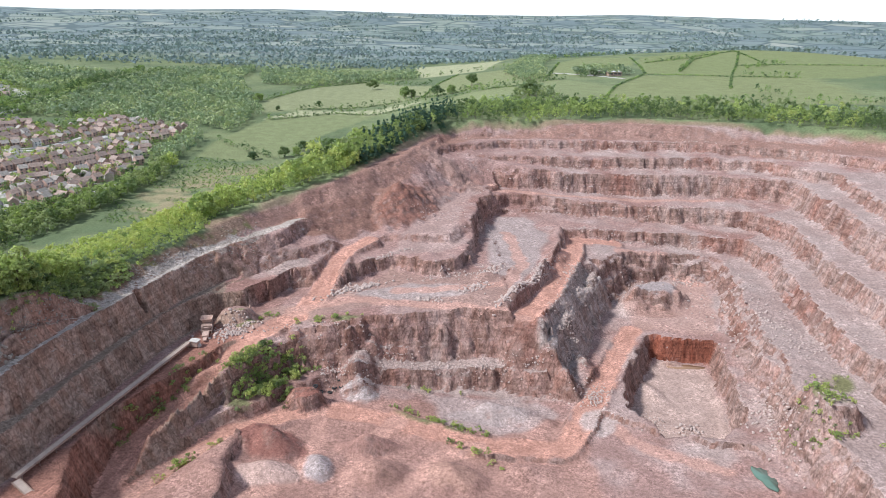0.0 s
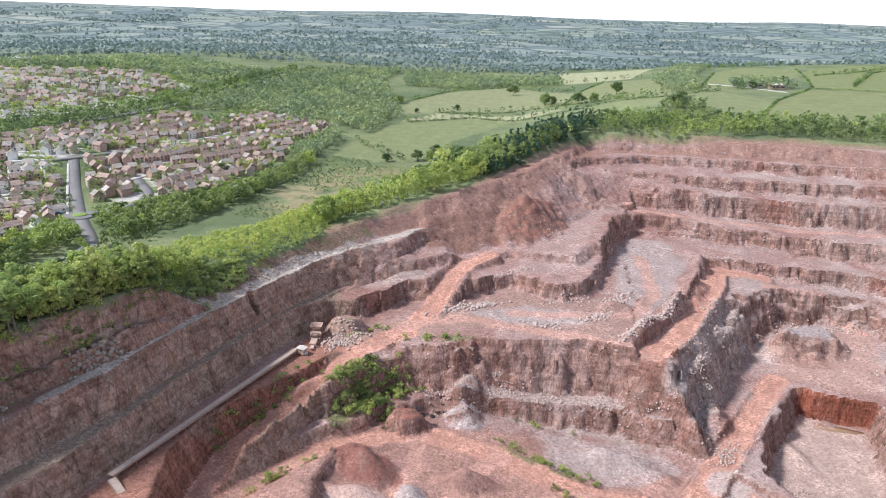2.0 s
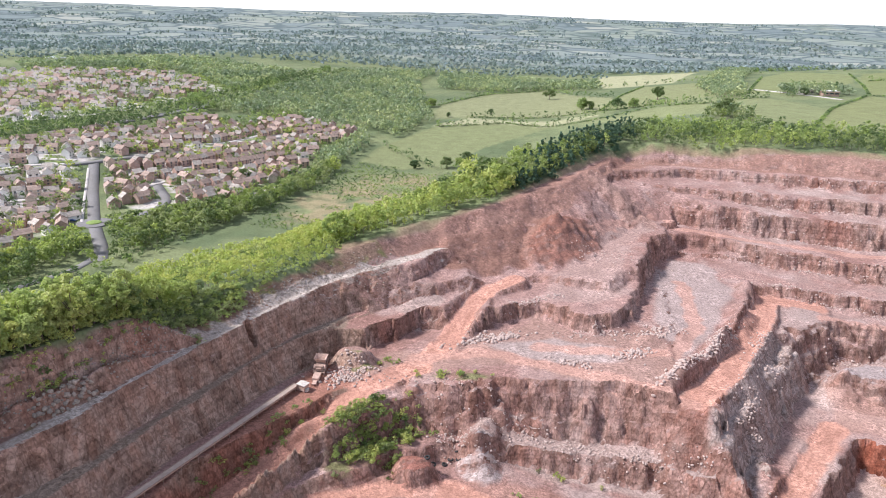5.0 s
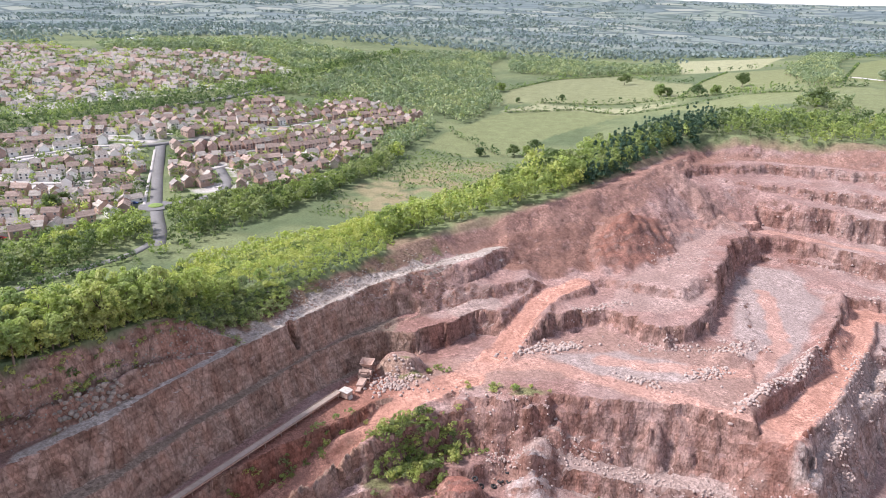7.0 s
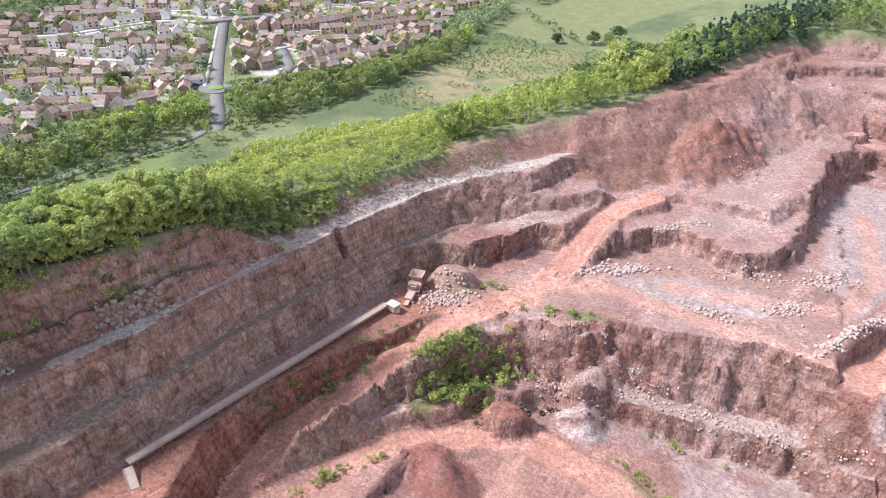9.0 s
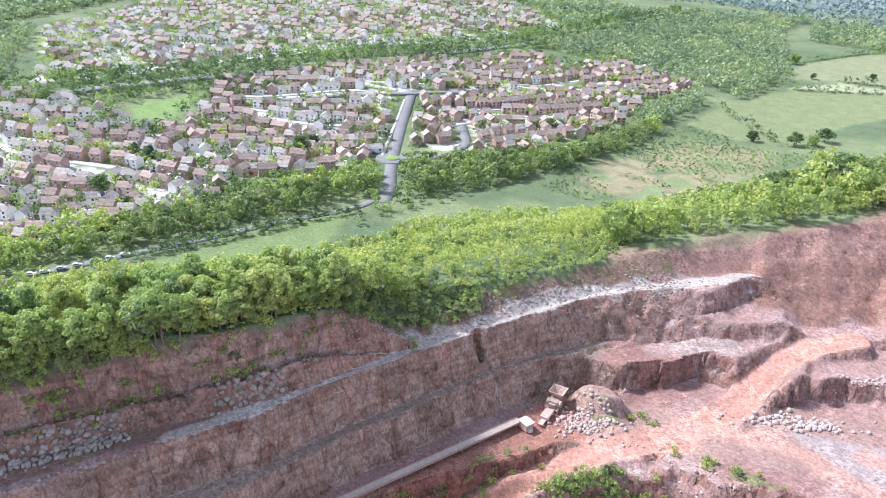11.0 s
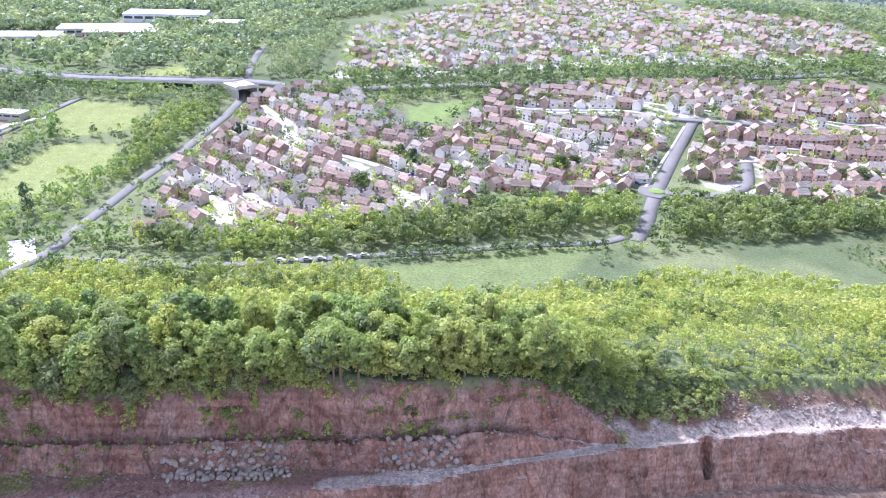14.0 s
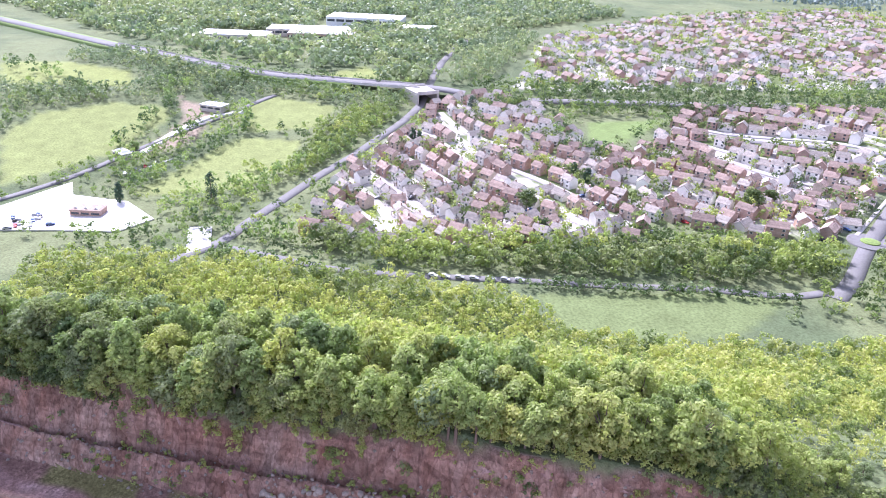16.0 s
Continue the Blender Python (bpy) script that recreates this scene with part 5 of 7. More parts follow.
# the rest of the town: real walls, roofs and window openings in one mesh
lines, spots = street_rows(TOWN[3], 20, 27, 9.6, 77)
keep = clear_of_roads(np.array([s[0] for s in spots]), np.array([s[1] for s in spots]), 5)
for ok, (x, y, a) in zip(keep, spots):
    if ok and inside_distance(np.array([x]), np.array([y]), TOWN[3])[0] > 2 and line_distance(np.array([x]), np.array([y]), np.array(CUTTING))[0][0] > 30 and rng.uniform() < 0.72:
        FAR_HOUSES.append((x, y, float(height(x, y)), a, int(rng.choice(6, p=(0.06, 0.06, 0.14, 0.1, 0.38, 0.26)))))
verts, faces, slots = [], [], []
count = 0
for x, y, z, a, kind in FAR_HOUSES:
    _, wide, deep, eaves, ridge = HOUSE_KINDS[kind]
    w, d = wide / 2, deep / 2
    local = np.array([(sx * d, sy * w, h) for sy in (-1, 1) for sx in (-1, 1) for h in (-1, eaves)]
                     + [(0, sy * w, ridge) for sy in (-1, 1)]
                     + [(sx * (d + 0.4), sy * (w + 0.3), eaves - 0.2) for sy in (-1, 1) for sx in (-1, 1)]
                     + [(0, sy * (w + 0.3), ridge + 0.2) for sy in (-1, 1)])
    quads = [(0, 1, 5, 4), (2, 6, 7, 3), (0, 2, 3, 1), (4, 5, 7, 6), (1, 3, 8, 8), (5, 9, 7, 7), (10, 12, 15, 14), (11, 14, 15, 13)]
    kinds = [0, 0, 0, 0, 0, 0, 1, 1]
    glass = []
    for front in (1, -1):
        for zc in ((1.5, eaves - 1.1) if eaves > 4 else (1.5,)):
            for yc in (-0.27, 0.27):
                base = len(local) + len(glass)
                glass += [(front * (d + 0.04), wide * yc + u, zc + v) for u, v in ((-0.7, -0.6), (0.7, -0.6), (0.7, 0.6), (-0.7, 0.6))]
                quads.append((base, base + 1, base + 2, base + 3))
                kinds.append(2)
    local = np.concatenate([local, np.array(glass)])
    c, s = math.cos(radians(a)), math.sin(radians(a))
    verts.append(np.stack([x + c * local[:, 0] - s * local[:, 1], y + s * local[:, 0] + c * local[:, 1], z + local[:, 2]], 1))
    faces += [[i + count for i in q] for q in quads]
    coat, tile = ((0, 3), (0, 4), (1, 3), (0, 3), (2, 4), (2, 4))[kind]
    slots += [coat if t == 0 else tile if t == 1 else 5 for t in kinds]
    count += len(local)
solid = bpy.data.meshes.new("distant_houses")
solid.from_pydata(np.concatenate(verts).tolist(), [], [tuple(dict.fromkeys(f)) for f in faces])
for m in (BRICK, BUFF, RENDER_COAT, TILE_BROWN, TILE_GREY, GLASS):
    solid.materials.append(m)
solid.polygons.foreach_set("material_index", slots)
tagged(new("distant_houses", solid), "distant brick and white houses with tiled roofs", "houses", kind="stuff")

# ---- trees ----
RIDGE = [(-352, 20), (-338, 80), (-318, 130), (-300, 180), (-284, 214), (-252, 232), (-236, 262), (-228, 330), (-206, 380), (-176, 402), (-140, 392), (-112, 352), (-106, 318), (-116, 285), (-126, 250), (-132, 218), (-133.5, 196), (-138, 177), (-147.5, 152), (-158, 124), (-171, 92), (-206, 20)]
rng = np.random.default_rng(3)
tree_kinds = []
TREE_WORDS = ("broad tree in fresh yellow-green leaf", "tall tree in bright spring leaf", "round-crowned tree in mid-green leaf", "dark green tree with a dense crown", "grey-green willow with a loose crown")
for k in range(10):
    leaf = (1, 0, 2, 3, 4, 0, 2, 1, 4, 2)[k]
    high, wide = rng.uniform(9.0, 12.5), rng.uniform(3.0, 4.5)
    trunk, crown = tree_meshes(100 + k, high, wide, high * rng.uniform(0.06, 0.18), 46, 46, 0.36, LEAVES[leaf])
    ob = thing("tree", TREE_WORDS[(1, 0, 2, 3, 4)[leaf] if leaf < 2 else leaf] + " on the wooded ridge", "tree", "trees of the ridge wood")
    part("trunk", trunk, ob)
    part("crown", crown, ob)
    tree_kinds.append((ob, leaf))
xs, ys, _ = scatter(8, RIDGE, 4.7)
brink = [(-204, 24), (-172.5, 92), (-159, 124), (-148.5, 152), (-139, 177), (-134.5, 196), (-131.5, 212)]
ex, ey = along(brink, 2.7, 9, 0.5)
xs, ys = np.r_[xs, ex], np.r_[ys, ey]
edge = inside_distance(xs, ys, CUTS[8][0])
order = np.argsort(-edge + rng.uniform(0, 5, len(xs)))
used, rest = set(), []
for n, i in enumerate(order):
    x, y = xs[i], ys[i]
    z = float(height(x, y))
    tone = grain(x, y, 30, 5) + 0.6 * rng.normal()
    scrubby = ease((y - 205) / 40) * ease((330 - y) / 30) * ease((x + 175) / 25)
    size = rng.uniform(0.75, 1.12) * (1 - 0.42 * float(scrubby))
    if n < 300:
        pool = [t for t in range(10) if (tree_kinds[t][1] in (1, 0) if tone > 0.25 else tree_kinds[t][1] in (0, 2, 4) if tone > -0.4 else tree_kinds[t][1] in (2, 3, 4))]
        k = pool[int(rng.integers(len(pool)))]
        m = pose(x, y, z, rng.uniform(-4, 4), rng.uniform(-4, 4), rng.uniform(0, 360)) @ Matrix.Diagonal((size, size, size * rng.uniform(0.85, 1.1), 1))
        if k not in used:
            used.add(k)
            tree_kinds[k][0].matrix_basis = m
        else:
            copy_thing(tree_kinds[k][0], Matrix.Identity(4)).matrix_basis = m
    else:
        rest.append((x, y, z, 10.5 * size, 3.5 * size))
far_crowns("ridge_wood", rest, "dense spring woodland on the slope behind the quarry", "woodland", 6, 13, 11, (0.3, 0.27, 0.25, 0.08, 0.1), card=0.165)

# woods, belts and hedges of the valley
WOODS = []
WOODS.append([(-364, 126), (-346, 175), (-338, 241), (-327, 298), (-315, 356), (-305, 376), (-286, 366), (-284, 320), (-296, 262), (-308, 222), (-322, 176), (-342, 138)])
WOODS.append([(-292, 366), (-306, 384), (-306, 400), (-292, 416), (-268, 452), (-246, 500), (-240, 560), (-246, 620), (-262, 640), (-240, 640), (-226, 560), (-228, 500), (-236, 452), (-246, 410), (-262, 372), (-262, 340), (-274, 344)])
WOODS.append([(-372, 790), (-262, 735), (-236, 690), (-236, 640), (-256, 600), (-262, 640), (-262, 720), (-280, 748), (-376, 795), (-470, 760), (-466, 910), (-472, 1190), (-356, 1370), (-334, 1160), (-226, 861), (-214, 830), (-226, 740)])
WOODS.append([(-282, 1106), (-200, 1100), (-120, 1160), (-43, 1131), (-54, 1240), (-253, 1300), (-332, 1323)])
WOODS.append([(-470, 90), (-440, 128), (-475, 152), (-528, 190), (-548, 202), (-560, 170), (-520, 140), (-500, 140), (-455, 122)])
WOODS.append([(-590, 235), (-700, 268), (-860, 340), (-990, 560), (-1040, 560), (-1000, 330), (-900, 240), (-760, 215), (-640, 190), (-600, 195)])
WOODS.append([(-600, 60), (-640, 90), (-690, 30), (-740, -30), (-720, -40), (-670, 15), (-632, 60)])
WOODS.append([(-700, 210), (-800, 120), (-900, 20), (-1000, -60), (-1100, -80), (-1250, 250), (-1000, 260), (-880, 210)])
WOODS.append([(-42, 398), (-14, 476), (3, 505), (28, 517), (64, 519.5), (136, 536), (217, 524), (273, 504), (335, 476), (390, 520), (240, 590), (140, 600), (60, 590), (-10, 570), (-60, 520), (-85, 450), (-88, 400), (-70, 380)])
WOODS.append([(-125, 390), (-88, 400), (-85, 440), (-75, 500), (-45, 560), (-80, 560), (-110, 500), (-140, 430), (-170, 402)])
WOODS.append([(-500, 880), (-640, 985), (-860, 900), (-900, 980), (-700, 1120), (-500, 1100)])
WOODS.append([(-610, 235), (-590, 200), (-605, 190), (-640, 150), (-690, 95), (-760, 30), (-850, -60), (-1300, -400), (-1500, 0), (-1400, 500), (-1060, 560), (-1000, 540), (-870, 345), (-700, 272)])
WOODS.append([(-760, -70), (-700, -10), (-650, 58), (-620, 108), (-596, 165), (-575, 214), (-556, 200), (-570, 160), (-600, 112), (-600, 60), (-620, 5), (-660, 0), (-715, -72)])
WOODS.append([(-632, -110), (-628, -5), (-600, 42), (-588, 42), (-600, -8), (-578, -57), (-590, -110)])
WOODS.append([(-114, 312), (-108, 306), (-83, 341), (-55, 383), (-39, 420), (-14, 477), (-14, 490), (-45, 484), (-75, 424), (-112, 372)])
WOODS.append([(-602, 245), (-630, 290), (-700, 330), (-816, 385), (-862, 348), (-760, 295), (-690, 270)])
WOODS.append([(60, 640), (66, 668), (97, 690), (106, 650)])
WOODS.append([(150, 850), (165, 900), (205, 915), (228, 880), (196, 850)])
WOODS.append([(81, 1001), (92, 838), (119, 838), (128, 960), (160, 1173), (190, 1300), (140, 1320)])
KEEP = [9, 9, 12, 13, 8, 15, 9, 20, 7, 6.5, 15, 21, 8, 8, 6, 10, 9, 9, 9]
OPEN = [[(-647, 140), (-672, 181), (-660, 207), (-617, 178)], [(-800, 34), (-890, 10), (-900, 190), (-796, 178)], [(-900, 140), (-1000, 150), (-990, 262), (-880, 262)], [(-840, 240), (-870, 240), (-870, 275), (-835, 270)]]
rows, pines, rim_rows, east_rows = [], [], [], []
for k, (outline, gap) in enumerate(zip(WOODS, KEEP)):
    xs, ys, r = scatter(60 + k, outline, gap * 0.72, keep=lambda x, y: clear_of_roads(x, y, 2) & (line_distance(x, y, np.array(MWAY))[0] > 14) & (line_distance(x, y, np.array(CUTTING))[0] > 9) & np.all([inside_distance(x, y, o) < 0 for o in OPEN], 0))
    zs = height(xs, ys)
    for x, y, z in zip(xs, ys, zs):
        s = r.uniform(0.75, 1.15) * (1.1 if gap > 8 else 0.85) * (float(r.choice([0.5, 0.75, 1.05, 1.4])) if k == 8 else 1)
        (rim_rows if k in (9, 14) or (k == 8 and x < -50) else pines if k == 8 and -50 < x < 8 and r.uniform() < 0.7 else east_rows if k == 8 else rows).append((x, y, z, 9.5 * s, gap * 0.43 * s))
near_rows = [r for r in rows if math.hypot(r[0], r[1] - 100) < 560]
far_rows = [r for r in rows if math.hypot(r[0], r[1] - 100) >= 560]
far_crowns("rim_wood", [(x, y, z, h * f, w * f * 1.2) for (x, y, z, h, w), f in zip(rim_rows, np.random.default_rng(114).choice([0.6, 0.8, 1.0, 1.5], len(rim_rows)))], "bright spring trees along the quarry's rim", "woodland", 7, 11, 113, (0.24, 0.13, 0.36, 0.15, 0.12), card=0.19)
far_crowns("east_rim_wood", east_rows, "mixed dark and light trees above the quarry face", "woodland", 6, 9, 115, (0.08, 0.04, 0.34, 0.4, 0.14), card=0.2)
far_crowns("valley_wood", near_rows, "leafy woods and tall hedges in the valley", "woodland", 6, 12, 13, (0.14, 0.07, 0.42, 0.2, 0.17), card=0.19)
far_crowns("distant_wood", far_rows, "distant woods in spring leaf", "woodland", 3, 6, 14, (0.24, 0.14, 0.36, 0.14, 0.12), leafage=HAZED_LEAVES, card=0.25)
far_crowns("pine_stand", [(x, y, z, 1.35 * h, 2.8) for x, y, z, h, w in pines], "dark pines at the quarry's rim", "woodland", 10, 12, 15, cone=True)

BELTS = []
BELTS.append(([(-545, 262), (-560, 320), (-545, 400), (-524, 490), (-492, 620), (-465, 770), (-460, 930), (-466, 1200)], 4.5, 3))
BELTS.append(([(-600, 262), (-582, 350), (-562, 450), (-526, 600), (-496, 750), (-490, 930), (-498, 1200)], 4.5, 3))
BELTS.append(([(-775, -30), (-730, 22), (-668, 88), (-652, 112), (-626, 172), (-602, 222)], 6, 3))
BELTS.append(([(-745, -40), (-705, 2), (-650, 62), (-622, 108), (-598, 168), (-574, 216)], 6, 3))
BELTS.append(([(-538, 320), (-520, 420), (-490, 540), (-476, 640)], 6, 3))
BELTS.append(([(-228, 700), (-160, 645), (-118, 640)], 9, 2))
BELTS.append(([(-204, 806), (-130, 850), (-82, 832), (-23, 879), (60, 870), (130, 860)], 9, 1.5))
BELTS.append(([(-182, 871), (-30, 904), (42, 880)], 10, 1.5))
BELTS.append(([(-237, 932), (-192, 1082), (-123, 1152), (-17, 1003)], 10, 3))
BELTS.append(([(32, 865), (80, 813), (138, 820)], 8, 1))
BELTS.append(([(168, 1274), (251, 1368), (400, 1500)], 7, 12))
BELTS.append(([(299, 1096), (343, 1110), (381, 1156), (450, 1210)], 14, 1))
BELTS.append(([(390, 950), (476, 1036)], 9, 3))
BELTS.append(([(-40, 1160), (110, 1150), (200, 1290), (330, 1300)], 12, 3))
BELTS.append(([(383, 1128), (296, 919)], 16, 1))
BELTS.append(([(356, 868), (417, 853)], 9, 2))
BELTS.append(([(305, 719), (334, 686)], 7, 2))
BELTS.append(([(150, 606), (206, 621), (263, 640), (400, 640)], 8, 5))
BELTS.append(([(155, 825), (180, 900), (231, 960)], 7, 6))
BELTS.append(([(-509, 12), (-586, 34), (-640, 30)], 8, 2))
BELTS.append(([(-441, 35), (-508, 78), (-530, 95), (-578, 88)], 7, 2))
BELTS.append(([(-434, 68), (-439, 102), (-420, 110)], 6, 3))
BELTS.append(([(-596, -7), (-705, -122)], 10, 4))
BELTS.append(([(-632, -2), (-620, 60), (-650, 100)], 8, 4))
BELTS.append(([(-470, 20), (-512, 50), (-560, 60)], 6, 3))
BELTS.append(([(-400, 72), (-425, 95), (-450, 128), (-520, 180)], 6, 4))
BELTS.append(([(-440, 320), (-462, 300), (-500, 305)], 6, 3))
BELTS.append(([(-392, 78), (-372, 100), (-352, 130)], 6, 5))
BELTS.append(([(-475, 347), (-512, 392)], 7, 3))
BELTS.append(([(-460, 312), (-438, 336)], 6, 4))
BELTS.append(([(-395, 400), (-372, 426), (-360, 420)], 6, 3))
BELTS.append(([(-430, 410), (-405, 440)], 6, 3))
BELTS.append(([(-345, 430), (-350, 420)], 5, 2))
BELTS.append(([(-296, 226), (-287, 262), (-278, 300), (-267, 334)], 3.4, 1.0))
BELTS.append(([(-349, 92), (-333, 116), (-318, 142), (-311, 166)], 4.5, 2.5))
rows, dark_rows = [], []
for k, (line, gap, side) in enumerate(BELTS):
    bx, by = along(line, gap * 0.6, 80 + k, side)
    r = np.random.default_rng(90 + k)
    for x, y in zip(bx, by):
        s = r.uniform(0.6, 1.1)
        if k in (0, 1, 4):
            dark_rows.append((x, y, float(height(x, y)), 12.0 * s, 4.2 * s))
        else:
            big = 1.35 if 18 < k < 28 else 1.0
            rows.append((x, y, float(height(x, y)), (5.5 if k == len(BELTS) - 2 else 8.0) * s * big, 3.1 * s * big))
far_crowns("cutting_trees", dark_rows, "dark tall trees along the motorway cutting", "trees", 4, 9, 117, (0.0, 0.0, 0.22, 0.7, 0.08), card=0.2)
HEDGES = [[(178, 753), (241, 880), (286, 879), (337, 860), (417, 852)], [(139, 631), (178, 753)], [(295, 745), (340, 862), (403, 1010), (498, 1245)], [(245, 893), (277, 1040), (308, 1221)], [(296, 919), (383, 1128), (450, 1210)], [(299, 1096), (381, 1156), (498, 1268), (462, 1074)],
          [(-204, 806), (-130, 850), (-82, 832), (32, 865)], [(-182, 871), (-30, 904), (42, 880)], [(-237, 932), (-192, 1082), (-123, 1152)], [(123, 866), (179, 1155)], [(403, 1010), (560, 1020), (700, 1000)], [(-30, 905), (-10, 1010), (20, 1130)], [(42, 858), (80, 813), (138, 820)]]
r = np.random.default_rng(98)
for k, line in enumerate(HEDGES):
    bx, by = along(line, 2.6, 180 + k, 0.3)
    rows += [(x, y, float(height(x, y)) - 0.3, r.uniform(1.6, 2.6), r.uniform(1.5, 2.0)) for x, y in zip(bx, by)]
far_crowns("hedgerow_trees", rows, "hedges and belts of trees between fields", "hedge", 4, 7, 17, (0.08, 0.04, 0.36, 0.38, 0.14), card=0.22)

YARD = [(-395, -25), (-424, -27), (-462, 0), (-442, 6), (-428, 38), (-400, 57), (-386, 42), (-392, 12)]
# scattered trees and thorn over the rough ground of the valley
xs, ys, r = scatter(140, [(-700, -100), (-420, -40), (-330, 60), (-300, 200), (-250, 330), (-236, 470), (-240, 640), (-330, 800), (-520, 860), (-600, 500), (-610, 250), (-640, 100)], 8.5,
                    keep=lambda x, y: clear_of_roads(x, y, 2) & (line_distance(x, y, np.array(MWAY))[0] > 13) & (line_distance(x, y, np.array(CUTTING))[0] > 9) & (rough(x, y, 60, 131, 3) > -0.28)
                    & np.all([inside_distance(x, y, o) < 1 for o in TOWN] + [inside_distance(x, y, YARD) < -3] + [inside_distance(x, y, o) < -1 for o, _ in FIELDS], 0) & (inside_distance(x, y, RIDGE) < 0))
far_crowns("thorn_and_trees", [(x, y, float(height(x, y)) - 0.2, 8.0 * s, 3.7 * s) for x, y, s in zip(xs, ys, r.uniform(0.35, 1.05, len(xs)))], "thorn and young trees on rough valley ground", "trees", 5, 8, 141, (0.12, 0.06, 0.38, 0.24, 0.2), card=0.21)

# garden trees among the houses
rows = []
r = np.random.default_rng(19)
for k, (outline, gap) in enumerate(zip(TOWN, (6.0, 6.0, 6.0, 8.5))):
    xs, ys, _ = scatter(130 + k, outline, gap, keep=lambda x, y: clear_of_roads(x, y, 3))
    homes = np.array([h[:2] for h in (HOUSES if k < 3 else FAR_HOUSES)])
    free = np.array([((homes - (x, y)) ** 2).sum(1).min() > 21 for x, y in zip(xs, ys)])
    if k < 3:
        free &= np.min([line_distance(xs, ys, s)[0] for s in STREETS], 0) > 4
    for x, y, ok in zip(xs, ys, free):
        if ok:
            s = r.uniform(0.3, 1.0) ** 1.3
            rows.append((x, y, float(height(x, y)), 2.0 + 8.0 * s, 1.0 + 3.2 * s))
far_crowns("garden_trees", rows, "small garden trees and shrubs between houses", "garden trees", 4, 7, 23, (0.1, 0.06, 0.38, 0.32, 0.14), card=0.22)

# the wide wooded distance
rows = []
r = np.random.default_rng(29)
n = 9000
a, d = r.uniform(-2.1, 0.6, n), 1450 * (3.2 ** r.uniform(0, 1, n))
xs, ys = d * np.sin(a), d * np.cos(a)
for x, y, ok, dist in zip(xs, ys, rough(xs, ys, 420, 177, 2) > 0.27, d):
    if ok:
        s = r.uniform(0.7, 1.2) * (1 + dist / 4500)
        rows.append((x, y, float(height(x, y)), 7 * s, 7.5 * s))
# hedgerows that follow the contours of the far country
for a, dist in zip(r.uniform(-2.1, 0.6, 820), 1420 * (3.2 ** r.uniform(0, 1, 820))):
    slant, long, s = r.normal() * 0.25, r.uniform(80, 320), 1 + dist / 5000
    for u in np.arange(-long / 2, long / 2, 13 * s):
        bend = a + u / dist
        far_out = dist + u * slant + 4 * r.normal()
        x, y = far_out * math.sin(bend), far_out * math.cos(bend)
        if np.hypot(x, y) < 4800:
            rows.append((x, y, float(height(x, y)) - 0.5, r.uniform(4, 7.5) * s, r.uniform(5.5, 8) * s))
far_crowns("far_woods", rows, "far woods and hedges towards the horizon", "woodland", 2, 3, 31, (0.1, 0.06, 0.32, 0.38, 0.14), leafage=FAR_HAZED_LEAVES, card=0.36)

# ---- shrubs of the scrub slope and the quarry ----
def bush_meshes(seed, high, wide, leaf):
    rng = np.random.default_rng(seed)
    lobes, radii = crown_lobes(rng, high, wide, 0.1 * high, 9)
    cards = leaf_cards(rng, lobes, radii * 1.2, 30, 0.22)
    foliage = mesh_of("foliage", cards, np.arange(len(cards)).reshape(-1, 3), [leaf])
    stems = [tube([(0, 0, -0.4), (c[0] * 0.4, c[1] * 0.4, c[2] * 0.5), tuple(c)], [0.05, 0.035, 0.015], 4) for c in lobes[:4]]
    return foliage, mesh_of("stem", *joined(stems), [BARK])


bush_kinds = []
for k, (leaf, words) in enumerate(((0, "bright green shrub on the bare slope"), (1, "yellow-green shrub on the bare slope"), (2, "mid-green bush among rubble"), (4, "grey-green bush on stony ground"), (2, "leafy green bush among quarry rubble"), (0, "low spring-green bush on bare ground"))):
    foliage, stem = bush_meshes(300 + k, 2.6, 1.5, LEAVES[leaf])
    ob = thing("bush", words, "bush", "bushes of the quarry")
    part("foliage", foliage, ob)
    part("stem", stem, ob)
    bush_kinds.append(ob)
rng = np.random.default_rng(41)
spots = []
xs, ys, _ = scatter(42, [(-131, 196), (-126, 214), (-121, 236), (-113, 268), (-104, 300), (-108, 330), (-118, 330), (-124, 280), (-130, 240), (-137, 205)], 2.7)
spots += [(x, y, rng.uniform(0.5, 1.1)) for x, y in zip(xs, ys)]
crest = np.array([(-203, 24), (-172, 92), (-158.5, 124), (-148, 152), (-138.5, 177), (-134, 196), (-131, 215)])
cx, cy = along(crest, 1.3, 43, 1.0)
spots += [(x, y, rng.uniform(0.6, 1.6)) for x, y in zip(cx, cy)]
xs, ys, _ = scatter(49, [(-141, 199), (-129, 199), (-122, 222), (-115, 246), (-123, 252), (-134, 225)], 1.9)
spots += [(x, y, rng.uniform(0.5, 1.3)) for x, y in zip(xs, ys)]
lx, ly = along([(-170, 84), (-157, 112), (-147, 143), (-141, 160), (-135, 176), (-128, 200)], 0.8, 48, 1.3)
spots += [(x, y, rng.uniform(0.2, 0.6)) for x, y in zip(lx, ly)]
